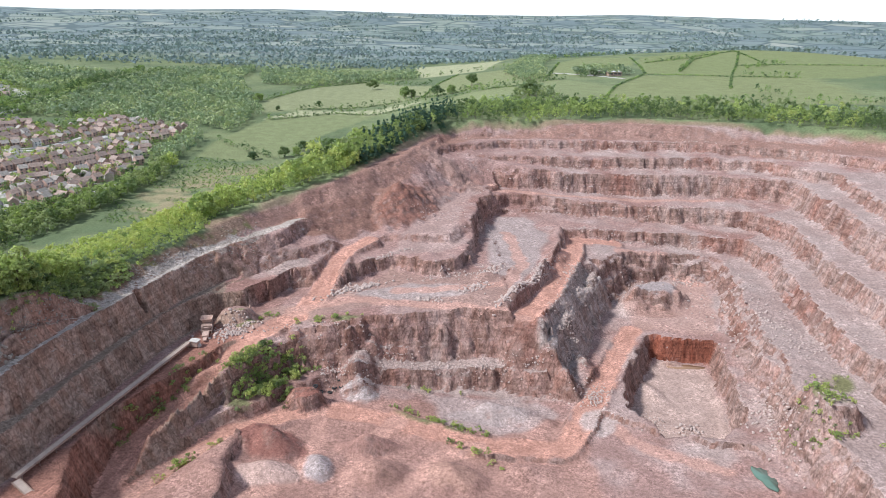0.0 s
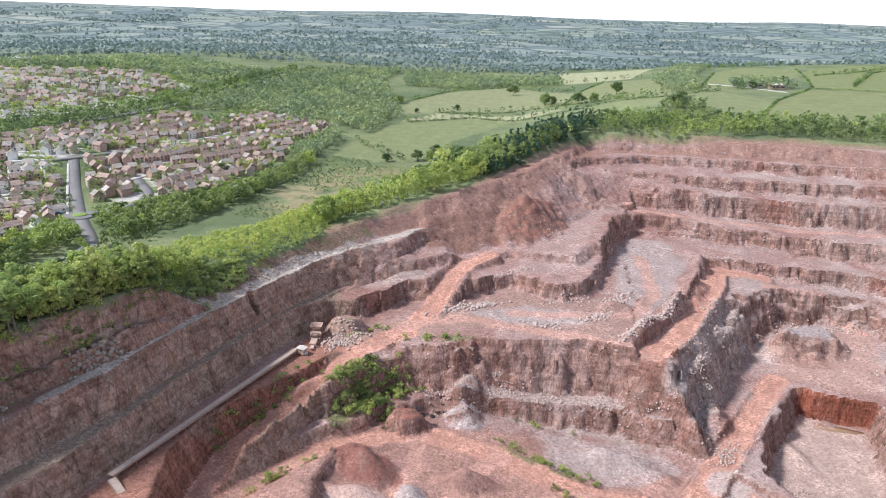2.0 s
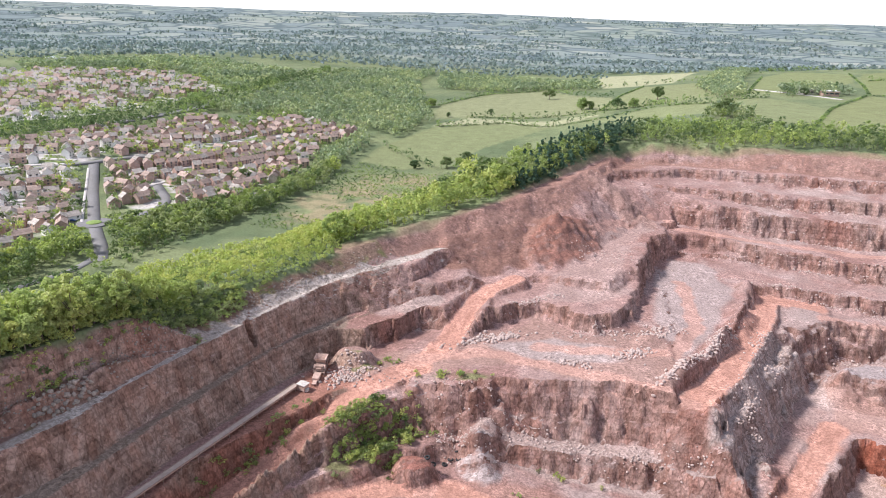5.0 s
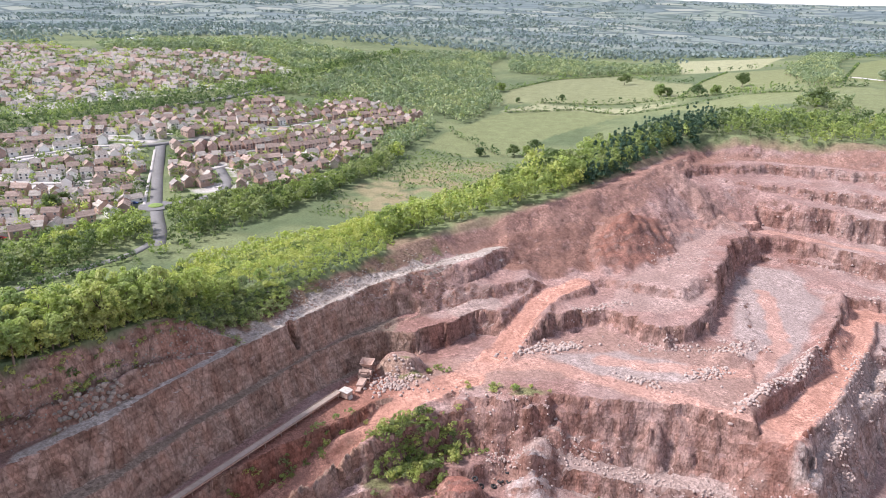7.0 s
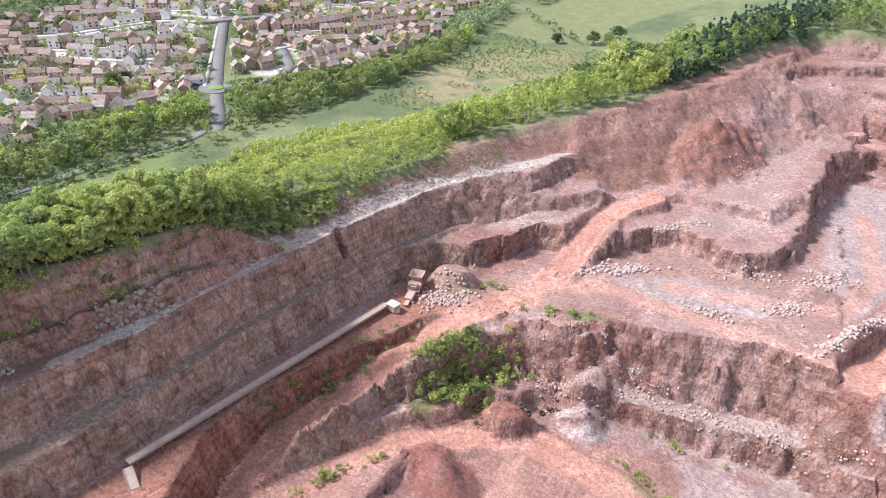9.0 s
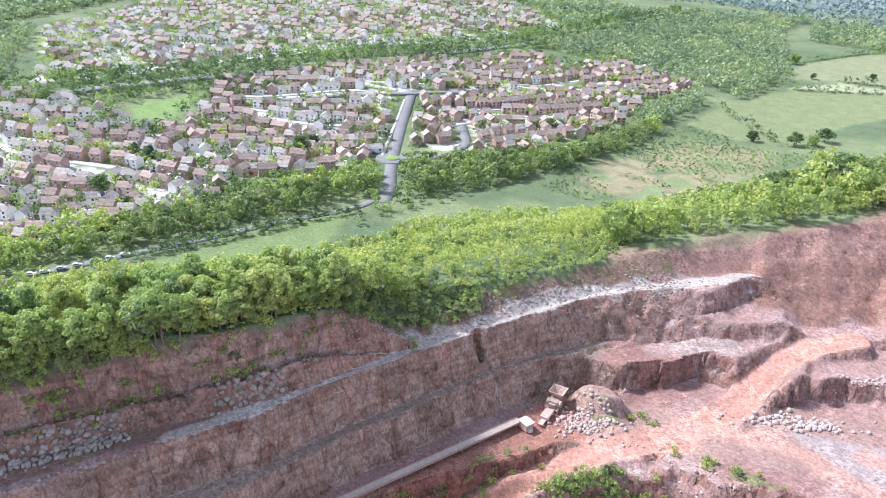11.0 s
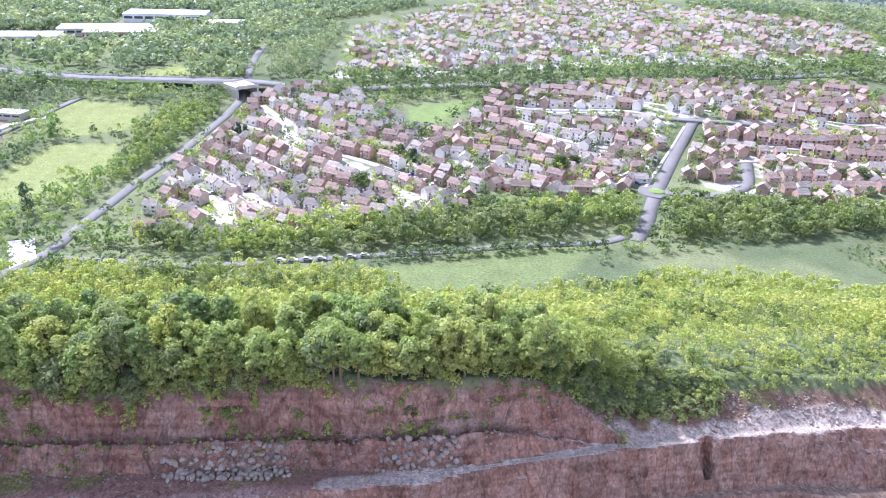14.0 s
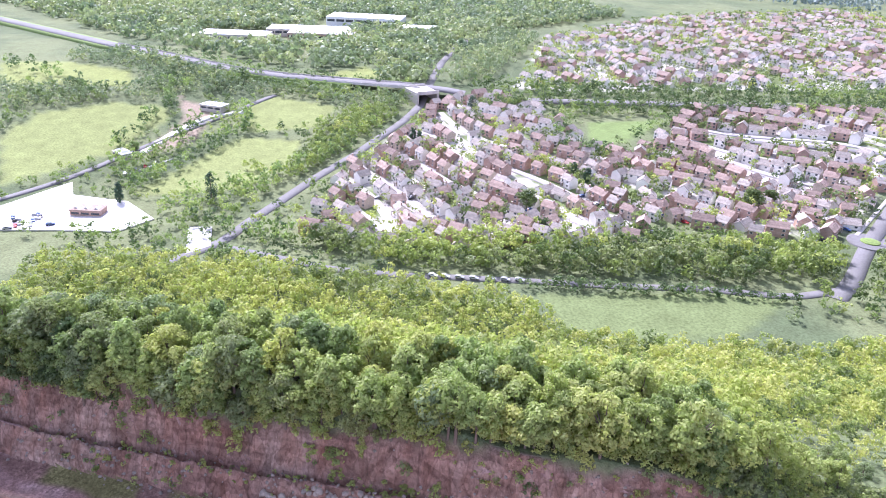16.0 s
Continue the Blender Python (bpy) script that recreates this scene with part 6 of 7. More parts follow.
for gx, gy, rx, ry, turn, n in ((-64, 231, 15, 9, 50, 120), (-56, 242, 8, 4, 20, 20), (2, 226, 20, 1.6, -17, 34), (12, 208, 12, 1.5, -30, 16), (131, 204, 10, 4, -20, 24), (-93, 214, 22, 3, 66, 46), (-78, 190, 14, 2.5, 60, 22), (132, 214, 13, 7, 10, 40),
                               (-71, 264, 4, 1.6, 10, 7), (-45, 259, 12, 2, 15, 14), (-133, 180, 5, 1.5, 70, 12), (-143, 156, 14, 1.4, 68, 12), (-120, 220, 4, 2, 60, 6), (0, 248, 22, 1.2, 0, 6), (150, 240, 12, 7, 30, 14)):
    c, s = math.cos(radians(turn)), math.sin(radians(turn))
    for _ in range(n):
        u, v = rng.normal(size=2) * 0.5
        spots.append((gx + c * u * rx - s * v * ry, gy + s * u * rx + c * v * ry, rng.uniform(0.35, 0.95)))
for _ in range(150):
    u, v = rng.uniform(-1, 1, 2)
    if u * u + v * v < 1:
        spots.append((-66 + 10.5 * u - 6.2 * v, 231 + 12.0 * u + 5.2 * v, rng.uniform(0.7, 1.35)))
near = sorted(spots, key=lambda b: rng.uniform())
placed = set()
left = []
near_z = land(np.array([b[0] for b in near]), np.array([b[1] for b in near]))
for n, ((x, y, size), z) in enumerate(zip(near, near_z)):
    if n >= 220:
        left.append((x, y, z - 0.1, 2.6 * size, 1.5 * size))
        continue
    k = int(rng.integers(6))
    m = pose(x, y, z, 0, 0, rng.uniform(0, 360)) @ Matrix.Diagonal((size, size, size * rng.uniform(0.7, 1.1), 1))
    if k in placed:
        copy_thing(bush_kinds[k], Matrix.Identity(4)).matrix_basis = m
    else:
        bush_kinds[k].matrix_basis = m
        placed.add(k)
if left:
    far_crowns("scrub", left, "low green scrub on stony quarry ground", "scrub", 8, 8, 44, (0.35, 0.2, 0.25, 0.05, 0.15), card=0.18)

# rough shrubs on the heath
xs, ys, r = scatter(46, [(-222, 434), (-185, 440), (-140, 460), (-112, 500), (-95, 550), (-115, 636), (-225, 636), (-238, 500)], 3.7, keep=lambda x, y: rough(x, y, 30, 91, 2) > -0.2)
far_crowns("heath_scrub", [(x, y, float(height(x, y)) - 0.3, 1.8 * s, 1.5 * s) for x, y, s in zip(xs, ys, r.uniform(0.4, 1.1, len(xs)))], "low gorse and scrub on the rough heath", "scrub", 5, 4, 47, (0.1, 0.1, 0.4, 0.3, 0.1))

# single trees of the fields
lone = []
for k, (high, wide, leaf, words) in enumerate(((11, 6, 3, "old oak alone in a green field"), (9, 5, 2, "round tree alone in a pasture"), (8, 4.5, 3, "dark round tree beside a field"))):
    trunk, crown = tree_meshes(500 + k, high, wide, high * 0.1, 34, 34, 0.62, LEAVES[leaf])
    ob = thing("field_tree", words, "tree", "single trees in the fields")
    part("trunk", trunk, ob)
    part("crown", crown, ob)
    lone.append(ob)
standing = set()
for n, (x, y, k, s) in enumerate(((-105, 1040, 0, 1.3), (-53, 931, 1, 1.6), (-44, 925, 2, 1.3), (-10, 899, 0, 1.2), (8, 890, 1, 1.2), (34, 929, 0, 1.4), (78, 665, 0, 1.3), (-176, 640, 2, 0.9), (-150, 652, 0, 0.9), (-140, 660, 1, 0.9), (-136, 675, 0, 0.95), (-241, 925, 1, 1.2), (-203, 865, 2, 0.7),
                                  (-283, 532, 2, 1.1), (-160, 905, 2, 0.7), (160, 870, 0, 0.9), (175, 855, 2, 0.9), (-366, 372, 0, 1.0), (-372, 386, 2, 0.9), (-628, -39, 2, 0.9), (-509, 25, 1, 0.7), (-380, 250, 0, 1.0), (-352, 250, 2, 0.9))):
    m = pose(x, y, float(height(x, y)), 0, 0, 50 * n) @ Matrix.Diagonal((s, s, s, 1))
    if k in standing:
        copy_thing(lone[k], Matrix.Identity(4)).matrix_basis = m
    else:
        lone[k].matrix_basis = m
        standing.add(k)


def cypress(high, wide, seed):
    rng = np.random.default_rng(seed)
    t = rng.uniform(0, 1, 60)
    a = rng.uniform(0, 6.28, 60)
    rad = wide * np.sin(np.pi * (0.12 + 0.86 * t)) ** 0.6 * 0.75
    c = np.stack([rad * np.cos(a), rad * np.sin(a), high * (0.04 + 0.93 * t)], 1)
    cards = leaf_cards(rng, c, np.full(60, wide * 0.4), 26, 0.36, 1.3)
    return mesh_of("crown", cards, np.arange(len(cards)).reshape(-1, 3), [NEEDLES]), mesh_of("trunk", *tube([(0, 0, -0.5), (0, 0, high * 0.5), (0, 0, high * 0.9)], [0.35, 0.25, 0.08]), [BARK])


for x, y, high, wide, words in ((-418, 84, 17, 3.2, "tall dark cypress beside the playing field"), (-428, 34, 12, 2.2, "dark conifer beside the paved yard"), (-485, 207, 9, 1.9, "dark columnar cypress among white houses"), (-489, 203, 9.5, 2.0, "dark columnar cypress among white houses"),
                                (-580, 498, 10, 3.0, "dark conifer at the edge of the far town"), (-418, 289, 9, 2.6, "dark conifer beside gardens"), (-412, 295, 8, 2.4, "dark conifer beside gardens"), (-549, 255, 10, 3.5, "broad dark conifer near the bridge")):
    crown, trunk = cypress(high, wide, int(-x))
    ob = thing("conifer", words, "conifer", "dark conifers", pose(x, y, float(height(x, y))))
    part("trunk", trunk, ob)
    part("crown", crown, ob)


# ---- stone: boulders and rubble ----
def stone_shape(seed):
    """An angular boulder of about a metre, from twelve uneven corners."""
    rng = np.random.default_rng(seed)
    g = (1 + 5 ** 0.5) / 2
    v = np.array([(-1, g, 0), (1, g, 0), (-1, -g, 0), (1, -g, 0), (0, -1, g), (0, 1, g), (0, -1, -g), (0, 1, -g), (g, 0, -1), (g, 0, 1), (-g, 0, -1), (-g, 0, 1)]) / 1.9
    f = np.array([(0, 11, 5), (0, 5, 1), (0, 1, 7), (0, 7, 10), (0, 10, 11), (1, 5, 9), (5, 11, 4), (11, 10, 2), (10, 7, 6), (7, 1, 8), (3, 9, 4), (3, 4, 2), (3, 2, 6), (3, 6, 8), (3, 8, 9), (4, 9, 5), (2, 4, 11), (6, 2, 10), (8, 6, 7), (9, 8, 1)])
    v = np.sign(v) * np.abs(v) ** 0.8 * rng.uniform(0.7, 1.15, v.shape) * rng.uniform(0.7, 1.2, 3)
    return v * 0.5, f


STONES = [stone_shape(600 + k) for k in range(8)]
boulder_meshes = [mesh_of("boulder", v, f, [DARKSTONE]) for v, f in STONES]
rng = np.random.default_rng(51)
spots = []
for outline, gap in (([(-149.5, 130), (-142.2, 153), (-136, 153), (-146, 129)], 1.12), ([(-134.5, 172), (-128.5, 187), (-125.5, 186.5), (-131.5, 168.5)], 1.12)):
    xs, ys, _ = scatter(52, outline, gap, 0.3)
    spots += list(zip(xs, ys, rng.uniform(1.15, 1.95, len(xs))))
bx, by = along([(-152, 104), (-139.5, 130), (-133.2, 149), (-130.5, 156)], 2.6, 53, 0.4)
spots += list(zip(bx, by, rng.uniform(0.6, 1.2, len(bx))))
bx, by = along([(-127, 176), (-122, 206), (-116, 230), (-108, 258), (-98, 286)], 4.5, 54, 1.0)
spots += list(zip(bx - 2.2, by, rng.uniform(0.5, 1.1, len(bx))))
spot_z = land(np.array([b[0] for b in spots]), np.array([b[1] for b in spots]))
for n, ((x, y, size), z) in enumerate(zip(spots[:300], spot_z)):
    ob = thing("boulder", "grey angular boulder on the upper bench", "boulder", "boulders on the bench", data=boulder_meshes[n % 8])
    ob.matrix_basis = pose(x, y, z + size * 0.2, *rng.uniform(-25, 25, 2), rng.uniform(0, 360)) @ Matrix.Diagonal((size, size, size * 0.85, 1))


def rubble(name, label, places, material):
    """Loose broken stone: rows of x, y and size, as one mesh of separate stones."""
    rng = np.random.default_rng(len(places))
    p = np.array(places)
    z = land(p[:, 0], p[:, 1])
    verts, faces, n = [], [], 0
    for (x, y, size), h in zip(places, z):
        v, f = STONES[int(rng.integers(8))]
        a = rng.uniform(0, 6.28)
        c, s = math.cos(a), math.sin(a)
        w = v @ np.array([[c, s, 0], [-s, c, 0], [0, 0, 0.8]]) * size + (x, y, h + size * 0.12)
        verts.append(w)
        faces.append(f + n)
        n += len(v)
    return tagged(new(name, mesh_of(name, np.concatenate(verts), np.concatenate(faces), [material])), label, "rubble", kind="stuff")


def strewn(seed, rows):
    rng = np.random.default_rng(seed)
    out = []
    for cx, cy, rx, ry, turn, n, size in rows:
        c, s = math.cos(radians(turn)), math.sin(radians(turn))
        u, v = rng.normal(size=n) * 0.5, rng.normal(size=n) * 0.5
        k = rng.uniform(0.45, 1.3, n) ** 1.5 * size
        out += list(zip(cx + c * u * rx - s * v * ry, cy + s * u * rx + c * v * ry, k))
    return out


RUBBLE_STONE = plain_material("broken_stone", (0.44, 0.345, 0.305), 0.9, 1.5, 0.3, stain=0.6)
rubble("blasted_rock", "pale heaps of blasted rock on the quarry floor", strewn(61, [
    (-38, 291, 16, 3.5, 35, 240, 1.3), (-6, 281, 8, 2.5, -5, 90, 1.1), (15, 295, 8, 4, 45, 120, 1.2), (30, 284, 14, 2.5, 55, 150, 1.2), (44, 308, 16, 2.5, 62, 140, 1.2),
    (24, 318, 10, 5, 60, 120, 1.1), (-83, 252, 10, 6, 20, 240, 1.1), (-26, 319, 16, 3, 40, 100, 0.9), (4, 309, 22, 4, 20, 160, 0.9)]), RUBBLE_STONE)
rubble("talus", "grey and pink stones strewn below the faces", strewn(62, [
    (56, 282, 14, 8, 75, 420, 0.95), (70, 330, 20, 8, 68, 420, 0.95), (85, 250, 8, 12, 25, 160, 0.9), (92, 232, 12, 5, 0, 130, 1.1), (100, 243, 6, 4, 0, 60, 1.4), (62, 250, 10, 6, 60, 160, 0.9),
    (0, 256, 60, 4, 3, 500, 0.8), (-40, 244, 12, 5, 0, 160, 0.8), (0, 372, 16, 12, 20, 120, 0.7), (125, 372, 30, 4, 8, 220, 1.1),
]) + strewn(64, [
    (110, 398, 60, 4, 0, 260, 0.9), (110, 425, 80, 3, 0, 260, 0.9), (110, 451, 100, 3, 0, 260, 0.9), (110, 469, 110, 3, 2, 240, 0.9), (120, 498, 120, 3, 2, 200, 0.9), (150, 300, 20, 60, 10, 420, 1.1), (126, 230, 8, 26, -10, 200, 1.2), (46, 316, 26, 3, 64, 200, 0.9)]), RUBBLE_STONE)
rubble("bench_rubble", "dark broken stone on the upper benches", strewn(63, [
    (-139, 160, 3, 34, -22, 380, 0.6), (-126.5, 205, 2.6, 30, -14, 300, 0.6), (-112, 262, 3.5, 40, -22, 420, 0.65), (-163, 100, 4, 40, -28, 240, 0.7), (-90, 300, 6, 20, -28, 200, 0.7)]), DARKSTONE)

# ---- crusher, conveyor, hut ----
DUSTY = plain_material("dusty_paint", (0.46, 0.32, 0.26), 0.8, 1.2, 0.2)
BELT = plain_material("conveyor_cover", (0.5, 0.39, 0.32), 0.8, 0.8, 0.12)


def beam_between(name, a, b, wide, high, material, parent, label=""):
    """A straight girder between two places."""
    a, b = Vector(a), Vector(b)
    d = b - a
    mesh = boxes(name, [(-wide / 2, wide / 2, -d.length / 2, d.length / 2, -high / 2, high / 2)], material)
    m = Matrix.Translation((a + b) / 2) @ d.to_track_quat("Y", "Z").to_matrix().to_4x4()
    return part(name, mesh, parent, label, m)


def ground_z(x, y):
    return float(land(np.array([x]), np.array([y]))[0])


def conveyor(words, a, b, lift, wide=1.9):
    ob = thing("conveyor", words, "conveyor")
    za, zb = ground_z(*a) + lift, ground_z(*b) + lift
    steps_n = 14
    pts = [(a[0] + (b[0] - a[0]) * t, a[1] + (b[1] - a[1]) * t) for t in np.linspace(0, 1, steps_n)]
    zs = np.maximum(np.linspace(za, zb, steps_n), [ground_z(*p) + lift * 0.7 for p in pts])
    beam_between("belt_cover", (*a, za), (*b, zb), wide, 0.35, BELT, ob, "pale dusty belt cover")
    for off in (-1, 1):
        d = Vector((b[0] - a[0], b[1] - a[1], 0)).normalized()
        side = Vector((-d.y, d.x, 0)) * off * (wide / 2 + 0.12)
        beam_between("side_rail", Vector((*a, za + 0.1)) + side, Vector((*b, zb + 0.1)) + side, 0.18, 0.55, STEEL, ob)
    leg = boxes("leg", [(-wide / 2, -wide / 2 + 0.16, -0.1, 0.1, -lift - 1.0, 0), (wide / 2 - 0.16, wide / 2, -0.1, 0.1, -lift - 1.0, 0), (-wide / 2, wide / 2, -0.06, 0.06, -lift * 0.6, -lift * 0.6 + 0.12)], STEEL)
    turn = math.degrees(math.atan2(b[1] - a[1], b[0] - a[0])) - 90
    for t in np.linspace(0.02, 0.98, steps_n):
        part("leg", leg, ob, "", pose(a[0] + (b[0] - a[0]) * t, a[1] + (b[1] - a[1]) * t, za + (zb - za) * t - 0.2, 0, 0, turn))
    return ob


conveyor("long covered conveyor along the red quarry terrace", (-95.2, 239.5), (-113, 157), 1.6)
conveyor("short covered conveyor beside the long one", (-112, 156), (-96, 147), 1.4)

hut = thing("transfer_hut", "small dusty drive house at the conveyor's head", "hut", m=pose(-93.0, 239.5, ground_z(-93, 239.5), 0, 0, -12) @ Matrix.Diagonal((0.8, 0.8, 0.8, 1)))
part("body", boxes("body", [(-2.0, 2.0, -1.6, 1.6, 0.4, 3.0)], DUSTY, 0.06), hut)
part("roof", prism("roof", [(-2.3, 3.0), (2.3, 3.0), (2.3, 3.15), (0, 3.5), (-2.3, 3.15)], 3.8, CONCRETE), hut, "pale flat-pitched roof")
part("door", boxes("door", [(-0.5, 0.5, -1.66, -1.58, 0.45, 2.4)], STEEL), hut)
part("chute", prism("chute", [(-2.0, 1.6), (-3.4, 0.2), (-2.6, 0.0), (-1.9, 0.6)], 1.6, STEEL), hut)
for x in (-1.8, 1.8):
    for y in (-1.4, 1.4):
        part("leg", boxes("leg", [(x - 0.12, x + 0.12, y - 0.12, y + 0.12, -0.8, 0.45)], STEEL), hut)
part("panel", boxes("panel", [(2.0, 2.9, -1.0, 0.8, 0.1, 1.4)], CONCRETE, 0.05), hut)

crusher = thing("crusher", "dusty stone crusher with a feed hopper by the wall", "crusher", m=pose(-92.6, 252.5, 11.5, 0, 0, 12) @ Matrix.Diagonal((0.8, 0.85, 0.62, 1)))
bm = bmesh.new()
low = [bm.verts.new(p) for p in ((-1.2, -1.2, 4.6), (1.2, -1.2, 4.6), (1.2, 1.2, 4.6), (-1.2, 1.2, 4.6))]
top = [bm.verts.new(p) for p in ((-2.8, -2.6, 8.0), (2.8, -2.6, 8.0), (2.8, 2.6, 8.0), (-2.8, 2.6, 8.0))]
inner = [bm.verts.new(p) for p in ((-2.6, -2.4, 8.0), (2.6, -2.4, 8.0), (2.6, 2.4, 8.0), (-2.6, 2.4, 8.0))]
deep = [bm.verts.new(p) for p in ((-1.0, -1.0, 5.0), (1.0, -1.0, 5.0), (1.0, 1.0, 5.0), (-1.0, 1.0, 5.0))]
for k in range(4):
    j = (k + 1) % 4
    bm.faces.new((low[k], low[j], top[j], top[k]))
    bm.faces.new((top[k], top[j], inner[j], inner[k]))
    bm.faces.new((inner[k], inner[j], deep[j], deep[k]))
bm.faces.new(low[::-1])
bm.faces.new(deep)
hopper = bpy.data.meshes.new("hopper")
bm.to_mesh(hopper)
bm.free()
hopper.materials.append(DUSTY)
part("hopper", hopper, crusher, "dusty feed hopper", pose(0, 3.2, 0))
part("body", boxes("body", [(-1.7, 1.7, -1.4, 1.8, 2.0, 5.0), (-1.2, 1.2, -2.2, -1.4, 2.4, 4.2), (-1.9, 1.9, 1.8, 4.6, 3.6, 4.6)], STEEL, 0.08), crusher)
part("platform", boxes("platform", [(-2.6, 2.6, -2.6, 5.2, 1.8, 2.0)], STEEL), crusher)
for x in (-2.4, 2.4):
    for y in (-2.4, 1.2, 5.0):
        part("leg", boxes("leg", [(x - 0.18, x + 0.18, y - 0.18, y + 0.18, -1.2, 1.85 if y < 4 else 4.0)], STEEL), crusher)
    part("rail", boxes("rail", [(x - 0.04, x + 0.04, -2.6, 5.2, 2.95, 3.03), (x - 0.04, x + 0.04, -2.6, -2.52, 2.0, 3.0), (x - 0.04, x + 0.04, 1.2, 1.28, 2.0, 3.0), (x - 0.04, x + 0.04, 5.12, 5.2, 2.0, 3.0)], STEEL), crusher)
drum = bmesh.new()
bmesh.ops.create_cone(drum, cap_ends=True, segments=16, radius1=1.3, radius2=1.3, depth=1.0, matrix=Matrix.Rotation(radians(90), 4, "Y"))
bmesh.ops.bevel(drum, geom=drum.edges[:], offset=0.05, segments=1, affect="EDGES")
wheel = bpy.data.meshes.new("flywheel")
drum.to_mesh(wheel)
drum.free()
wheel.materials.append(DUSTY)
for x in (-2.1, 2.1):
    part("flywheel", wheel, crusher, "", pose(x, 0.2, 3.6))
part("screen_box", boxes("screen_box", [(-1.5, 1.5, -8.5, -3.2, 1.2, 2.8), (-0.9, 0.9, -11.5, -8.3, 0.9, 1.6)], DUSTY, 0.08), crusher)
for y in (-11.0, -8.0, -4.0):
    for x in (-1.2, 1.2):
        part("prop", boxes("prop", [(x - 0.12, x + 0.12, y - 0.12, y + 0.12, -1.0, 1.3)], STEEL), crusher)


def ring_mesh(outer, inner, wide):
    """A worn tyre: a rounded ring lying flat."""
    prof = [(inner, -wide * 0.4), (inner + 0.12, -wide / 2), (outer - 0.14, -wide / 2), (outer, -wide * 0.25), (outer, wide * 0.25), (outer - 0.14, wide / 2), (inner + 0.12, wide / 2), (inner, wide * 0.4)]
    a = np.linspace(0, 2 * np.pi, 19)[:-1]
    v = np.array([(r * math.cos(t), r * math.sin(t), z) for t in a for r, z in prof])
    k = np.arange(len(v)).reshape(18, 8)
    n = np.roll(k, -1, 0)
    f = np.stack([k, n, np.roll(n, -1, 1), np.roll(k, -1, 1)], -1).reshape(-1, 4)
    return mesh_of("tyre", v, f, [RUBBER], smooth=True)


tyre = ring_mesh(1.0, 0.5, 0.6)
for x, y in ((-41, 240), (-39.5, 242.5), (-42.5, 238), (-38.5, 241), (-46, 233), (-44.8, 232), (-46.5, 231)):
    thing("tyre", "worn dusty tyre thrown on the rubble", "tyre", "old tyres", pose(x, y, ground_z(x, y) + 0.35, 12, 8, x * 40), tyre)

# ---- water ----
WATER = plain_material("quarry_water", (0.12, 0.19, 0.15), 0.06, 0.3, 0.1)
MUDDY = plain_material("muddy_water", (0.30, 0.19, 0.12), 0.12, 0.3, 0.1)


def pool(name, cx, cy, rx, ry, turn, z, material, label):
    a = np.linspace(0, 2 * np.pi, 41)[:-1]
    r = 1 + 0.14 * np.sin(3 * a + 1) + 0.07 * np.sin(7 * a)
    c, s = math.cos(radians(turn)), math.sin(radians(turn))
    u, v = r * rx * np.cos(a), r * ry * np.sin(a)
    rim = np.c_[cx + c * u - s * v, cy + s * u + c * v, np.full(40, z)]
    bed = rim - (0, 0, 0.8)
    verts = np.concatenate([rim, bed, [[cx, cy, z]]])
    k = np.arange(40)
    j = np.roll(k, -1)
    faces = np.concatenate([np.stack([k, j, np.full(40, 80)], 1), np.stack([k, k + 40, j + 40], 1), np.stack([k, j + 40, j], 1)])
    return tagged(new(name, mesh_of(name, verts, faces, [material])), label, "water", kind="structure")


pool("pond", 110, 200, 2.8, 6, 12, ground_z(110, 199) + 0.5, WATER, "small green pond in the quarry bottom")
pool("pit_pool", 114, 297.5, 9, 2.2, -6, -24.5, MUDDY, "shallow brown water at the foot of the pit wall")

# ---- yard, sheds and works in the valley ----
def patch(name, outline, material, label, lift=0.3, category="yard"):
    bm = bmesh.new()
    top = [bm.verts.new((x, y, float(height(x, y)) + lift)) for x, y in outline]
    low = [bm.verts.new((x, y, float(height(x, y)) - 1.0)) for x, y in outline]
    f = bm.faces.new(top)
    for k in range(len(top)):
        bm.faces.new((top[k], low[k], low[(k + 1) % len(top)], top[(k + 1) % len(top)]))
    bmesh.ops.triangulate(bm, faces=[f])
    bmesh.ops.recalc_face_normals(bm, faces=bm.faces[:])
    mesh = bpy.data.meshes.new(name)
    bm.to_mesh(mesh)
    bm.free()
    mesh.materials.append(material)
    return tagged(new(name, mesh), label, category, kind="structure")


GLARE = plain_material("pale_concrete_yard", (0.62, 0.6, 0.57), 0.6, 0.8, 0.08)
patch("yard", [(-395, -25), (-424, -27), (-462, 0), (-442, 6), (-428, 38), (-400, 57), (-386, 42), (-392, 12)], GLARE, "wide pale concrete yard with parked cars", 0.7)
patch("gravel_strip", [(-468, 24), (-473, 30), (-493, 51), (-488, 47)], GLARE, "pale parking strip beside the playing field", 0.6)
patch("turning_place", [(-386, 76), (-384, 88), (-360, 90), (-352, 80)], GLARE, "pale turning place beside the trees", 0.6)
ribbon("farm_track", [(-499, 27), (-520, 37), (-538, 46), (-562, 65), (-567, 89)], 6, GLARE, "bright stony track between fields", 0.4, "track")
ribbon("railway", [(-420, -45), (-436, -30), (-462, -9), (-499, 17), (-530, 42), (-560, 74), (-600, 110)], 5, ASPHALT, "narrow grey track past the yard", 0.3, "track")
ribbon("hill_lane", [(120, 1010), (128, 930), (150, 880), (185, 850), (205, 830)], 5, PAVING, "pale lane that climbs between green fields", 0.3, "lane")


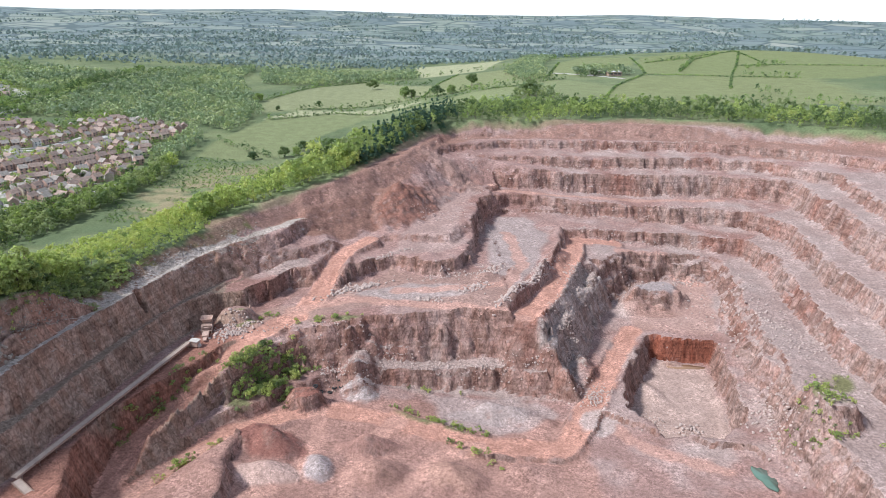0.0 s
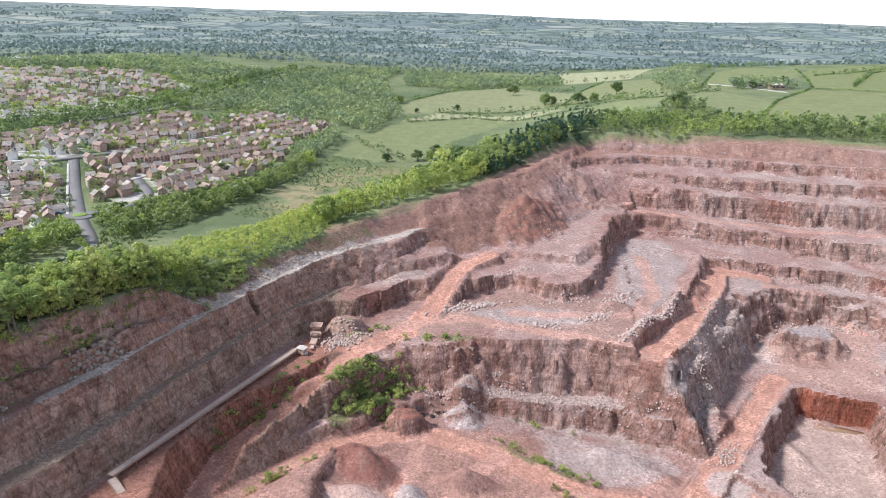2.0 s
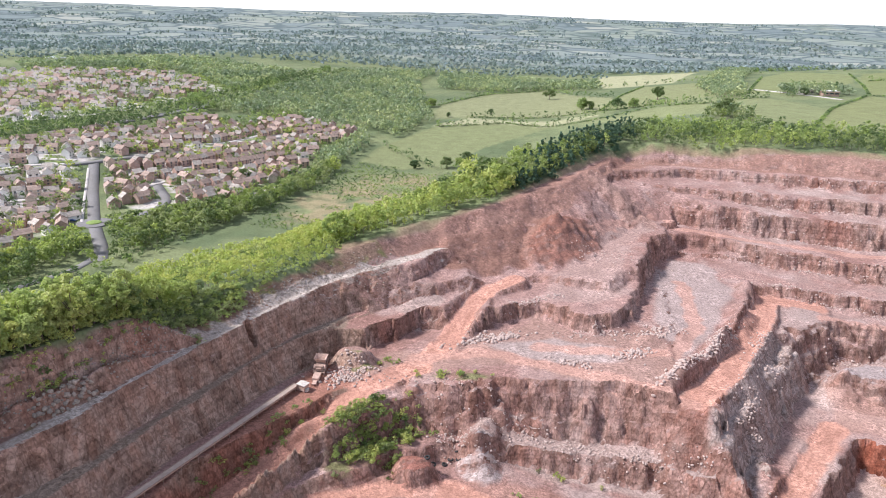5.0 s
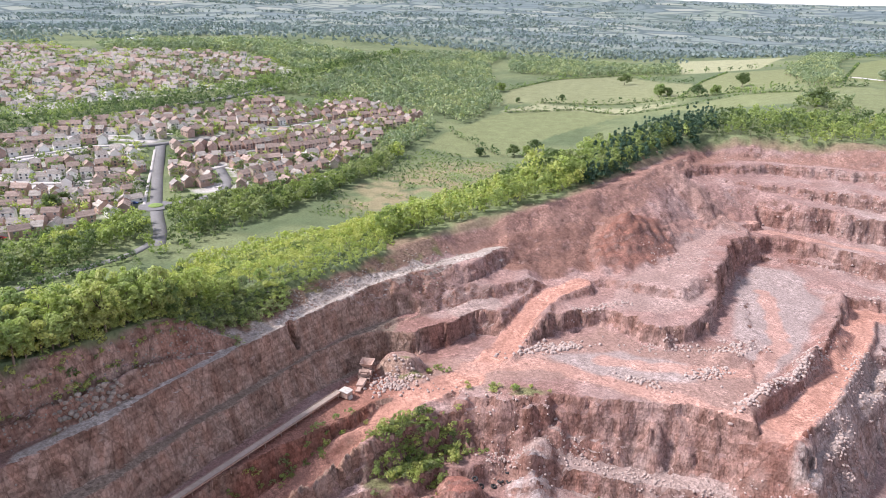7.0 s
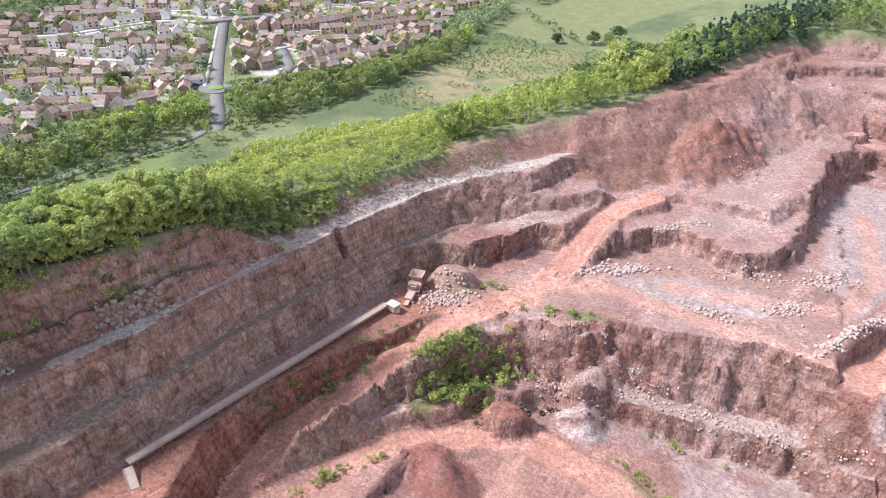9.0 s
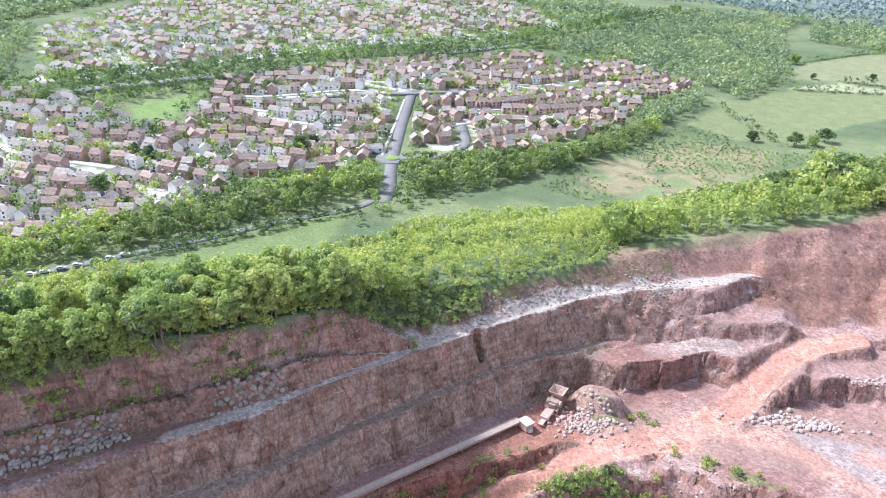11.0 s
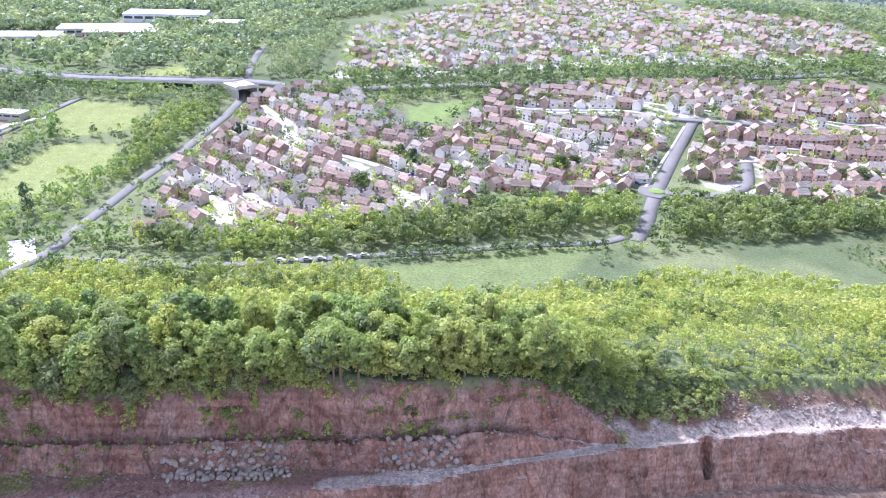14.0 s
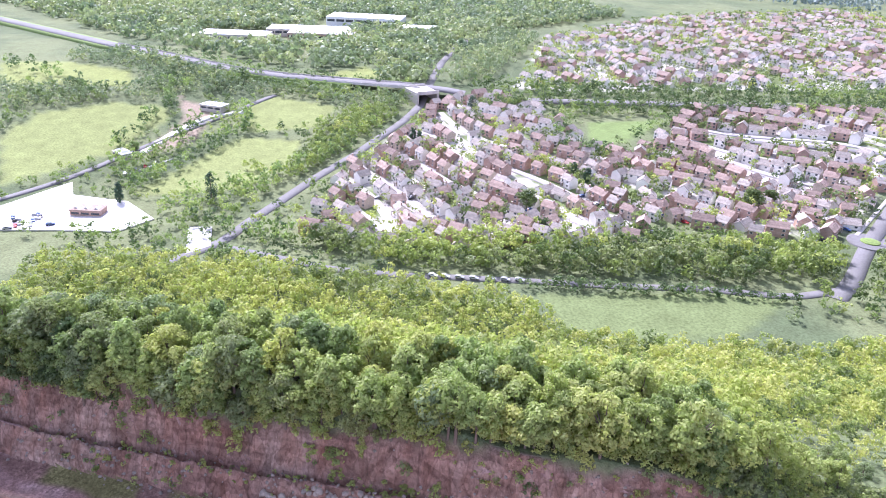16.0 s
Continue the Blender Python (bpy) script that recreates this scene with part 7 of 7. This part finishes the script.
def works(name, label, x, y, turn, wide, deep, high, wall, roof, bays):
    """A long flat-roofed works: walls, roof with a rim, window bands, roof lights."""
    ob = thing(name, label, "works", "", pose(x, y, float(height(x, y)), 0, 0, turn))
    part("wall", boxes("wall", [(-wide / 2, wide / 2, -deep / 2, deep / 2, -2, high)], wall), ob)
    part("roof", boxes("roof", [(-wide / 2 - 0.4, wide / 2 + 0.4, -deep / 2 - 0.4, deep / 2 + 0.4, high, high + 0.5)], roof, 0.1), ob, "pale flat roof")
    band = boxes("window", [(-wide / bays * 0.4, wide / bays * 0.4, -0.06, 0.06, 0, high * 0.3)], GLASS)
    for k in range(bays):
        for side in (-1, 1):
            part("window", band, ob, "", pose(-wide / 2 + wide * (k + 0.5) / bays, side * deep / 2, high * 0.45))
    light = prism("roof_light", [(-1.2, 0), (1.2, 0), (0, 1.1)], deep * 0.6, ROOF_SHEET)
    for k in range(bays):
        part("roof_light", light, ob, "", pose(-wide / 2 + wide * (k + 0.5) / bays, 0, high + 0.5))
    return ob


works("factory", "long pale factory with a flat roof among trees", -830, 60, 80, 70, 34, 7, CONCRETE, ROOF_SHEET, 9)
works("factory", "low white-roofed factory block", -862, 140, 82, 95, 36, 7, CONCRETE, ROOF_SHEET, 11)
works("factory", "brown brick works with roof lights", -822, 150, 82, 70, 24, 8, BRICK, CONCRETE, 9)
works("warehouse", "large white warehouse in the woods", -945, 205, 75, 90, 45, 9, ROOF_SHEET, ROOF_SHEET, 8)
works("warehouse", "white warehouse beside the town", -855, 257, 75, 38, 26, 8, ROOF_SHEET, ROOF_SHEET, 5)
works("workshop", "low brown workshop in the yard", -413, 22, 78, 16, 8, 3.5, BRICK, TILE_BROWN, 3)
works("farm_shed", "grey farm shed among trees on the hill", 185, 872, 15, 22, 10, 4, CONCRETE, TILE_GREY, 3)
works("farm_shed", "dark farm barn on the hill", 200, 862, 15, 16, 9, 4.5, BRICK, TILE_GREY, 3)
works("farm_shed", "pale barn beside a valley track", -575, 68, 60, 18, 10, 4, CONCRETE, ROOF_SHEET, 3)
works("farm_shed", "small shed beside the farm track", -500, 20, 40, 12, 7, 3.5, CONCRETE, ROOF_SHEET, 3)
works("round_hall", "pale round hall above the wood", -864, 986, 0, 26, 24, 8, CONCRETE, ROOF_SHEET, 4)

bridge = thing("bridge", "concrete motorway bridge over the through road", "bridge", m=pose(-578, 221, 9, 0, 0, -72))
part("deck", boxes("deck", [(-9, 9, -12, 12, 7.2, 8.6)], CONCRETE, 0.1), bridge)
for x in (-8.4, 8.4):
    part("abutment", boxes("abutment", [(x - 0.8, x + 0.8, -11.5, 11.5, -3, 7.2)], CONCRETE), bridge)
for y in (-11.6, 11.6):
    part("parapet", boxes("parapet", [(-9, 9, y - 0.2, y + 0.2, 8.6, 9.7)], CONCRETE), bridge)


# ---- cars ----
def car_meshes(paint):
    body = prism("body", [(-2.1, 0.35), (2.1, 0.35), (2.15, 0.75), (1.9, 0.92), (0.95, 1.0), (0.35, 1.42), (-1.35, 1.45), (-2.0, 1.0), (-2.15, 0.8)], 1.72, paint, 0.08)
    glass = prism("window", [(0.8, 1.0), (0.3, 1.36), (-1.25, 1.39), (-1.75, 1.02)], 1.76, GLASS)
    return body, glass


tread = bmesh.new()
bmesh.ops.create_cone(tread, cap_ends=True, segments=10, radius1=0.32, radius2=0.32, depth=0.22, matrix=Matrix.Rotation(radians(90), 4, "X"))
rim = bpy.data.meshes.new("wheel")
tread.to_mesh(rim)
tread.free()
rim.materials.append(RUBBER)
cars = []
for paint, words in zip(CAR_PAINTS, ("white parked car", "silver parked car", "dark blue parked car", "red parked car", "black parked car")):
    ob = thing("car", words + " beside the road", "car", "parked cars")
    body, glass = car_meshes(paint)
    part("body", body, ob)
    part("window", glass, ob)
    for x in (-1.3, 1.3):
        for y in (-0.78, 0.78):
            part("wheel", rim, ob, "", pose(x, y, 0.32))
    cars.append(ob)
rng = np.random.default_rng(71)
stands = [(x, y, 63 + rng.uniform(-3, 3), 0.55) for x, y in ((-310.5, 189), (-308.7, 194), (-307, 200), (-305.3, 206), (-303.8, 213), (-302.2, 219), (-301, 225))]
stands += [(-405 + rng.uniform(-12, 12), -5 + rng.uniform(-14, 14), rng.choice([20, 110]), 0.75) for _ in range(12)]
stands += [(-472 - 4.5 * k, 27 + 4.9 * k, 5, 0.65) for k in range(4)]
for x, y, a, _ in HOUSES[:110]:
    c, s = math.cos(radians(a)), math.sin(radians(a))
    u, v = 5.6, rng.choice([-2.6, 2.6])
    if rng.uniform() < 0.55:
        stands.append((x + c * u - s * v, y + s * u + c * v, a + rng.uniform(-8, 8), 0.12))
fresh = [True] * 5
for x, y, a, lift in stands:
    k = int(rng.choice(5, p=(0.3, 0.25, 0.18, 0.09, 0.18)))
    m = pose(x, y, float(height(x, y)) + lift, 0, 0, a)
    if fresh[k]:
        cars[k].matrix_basis, fresh[k] = m, False
    else:
        copy_thing(cars[k], m)
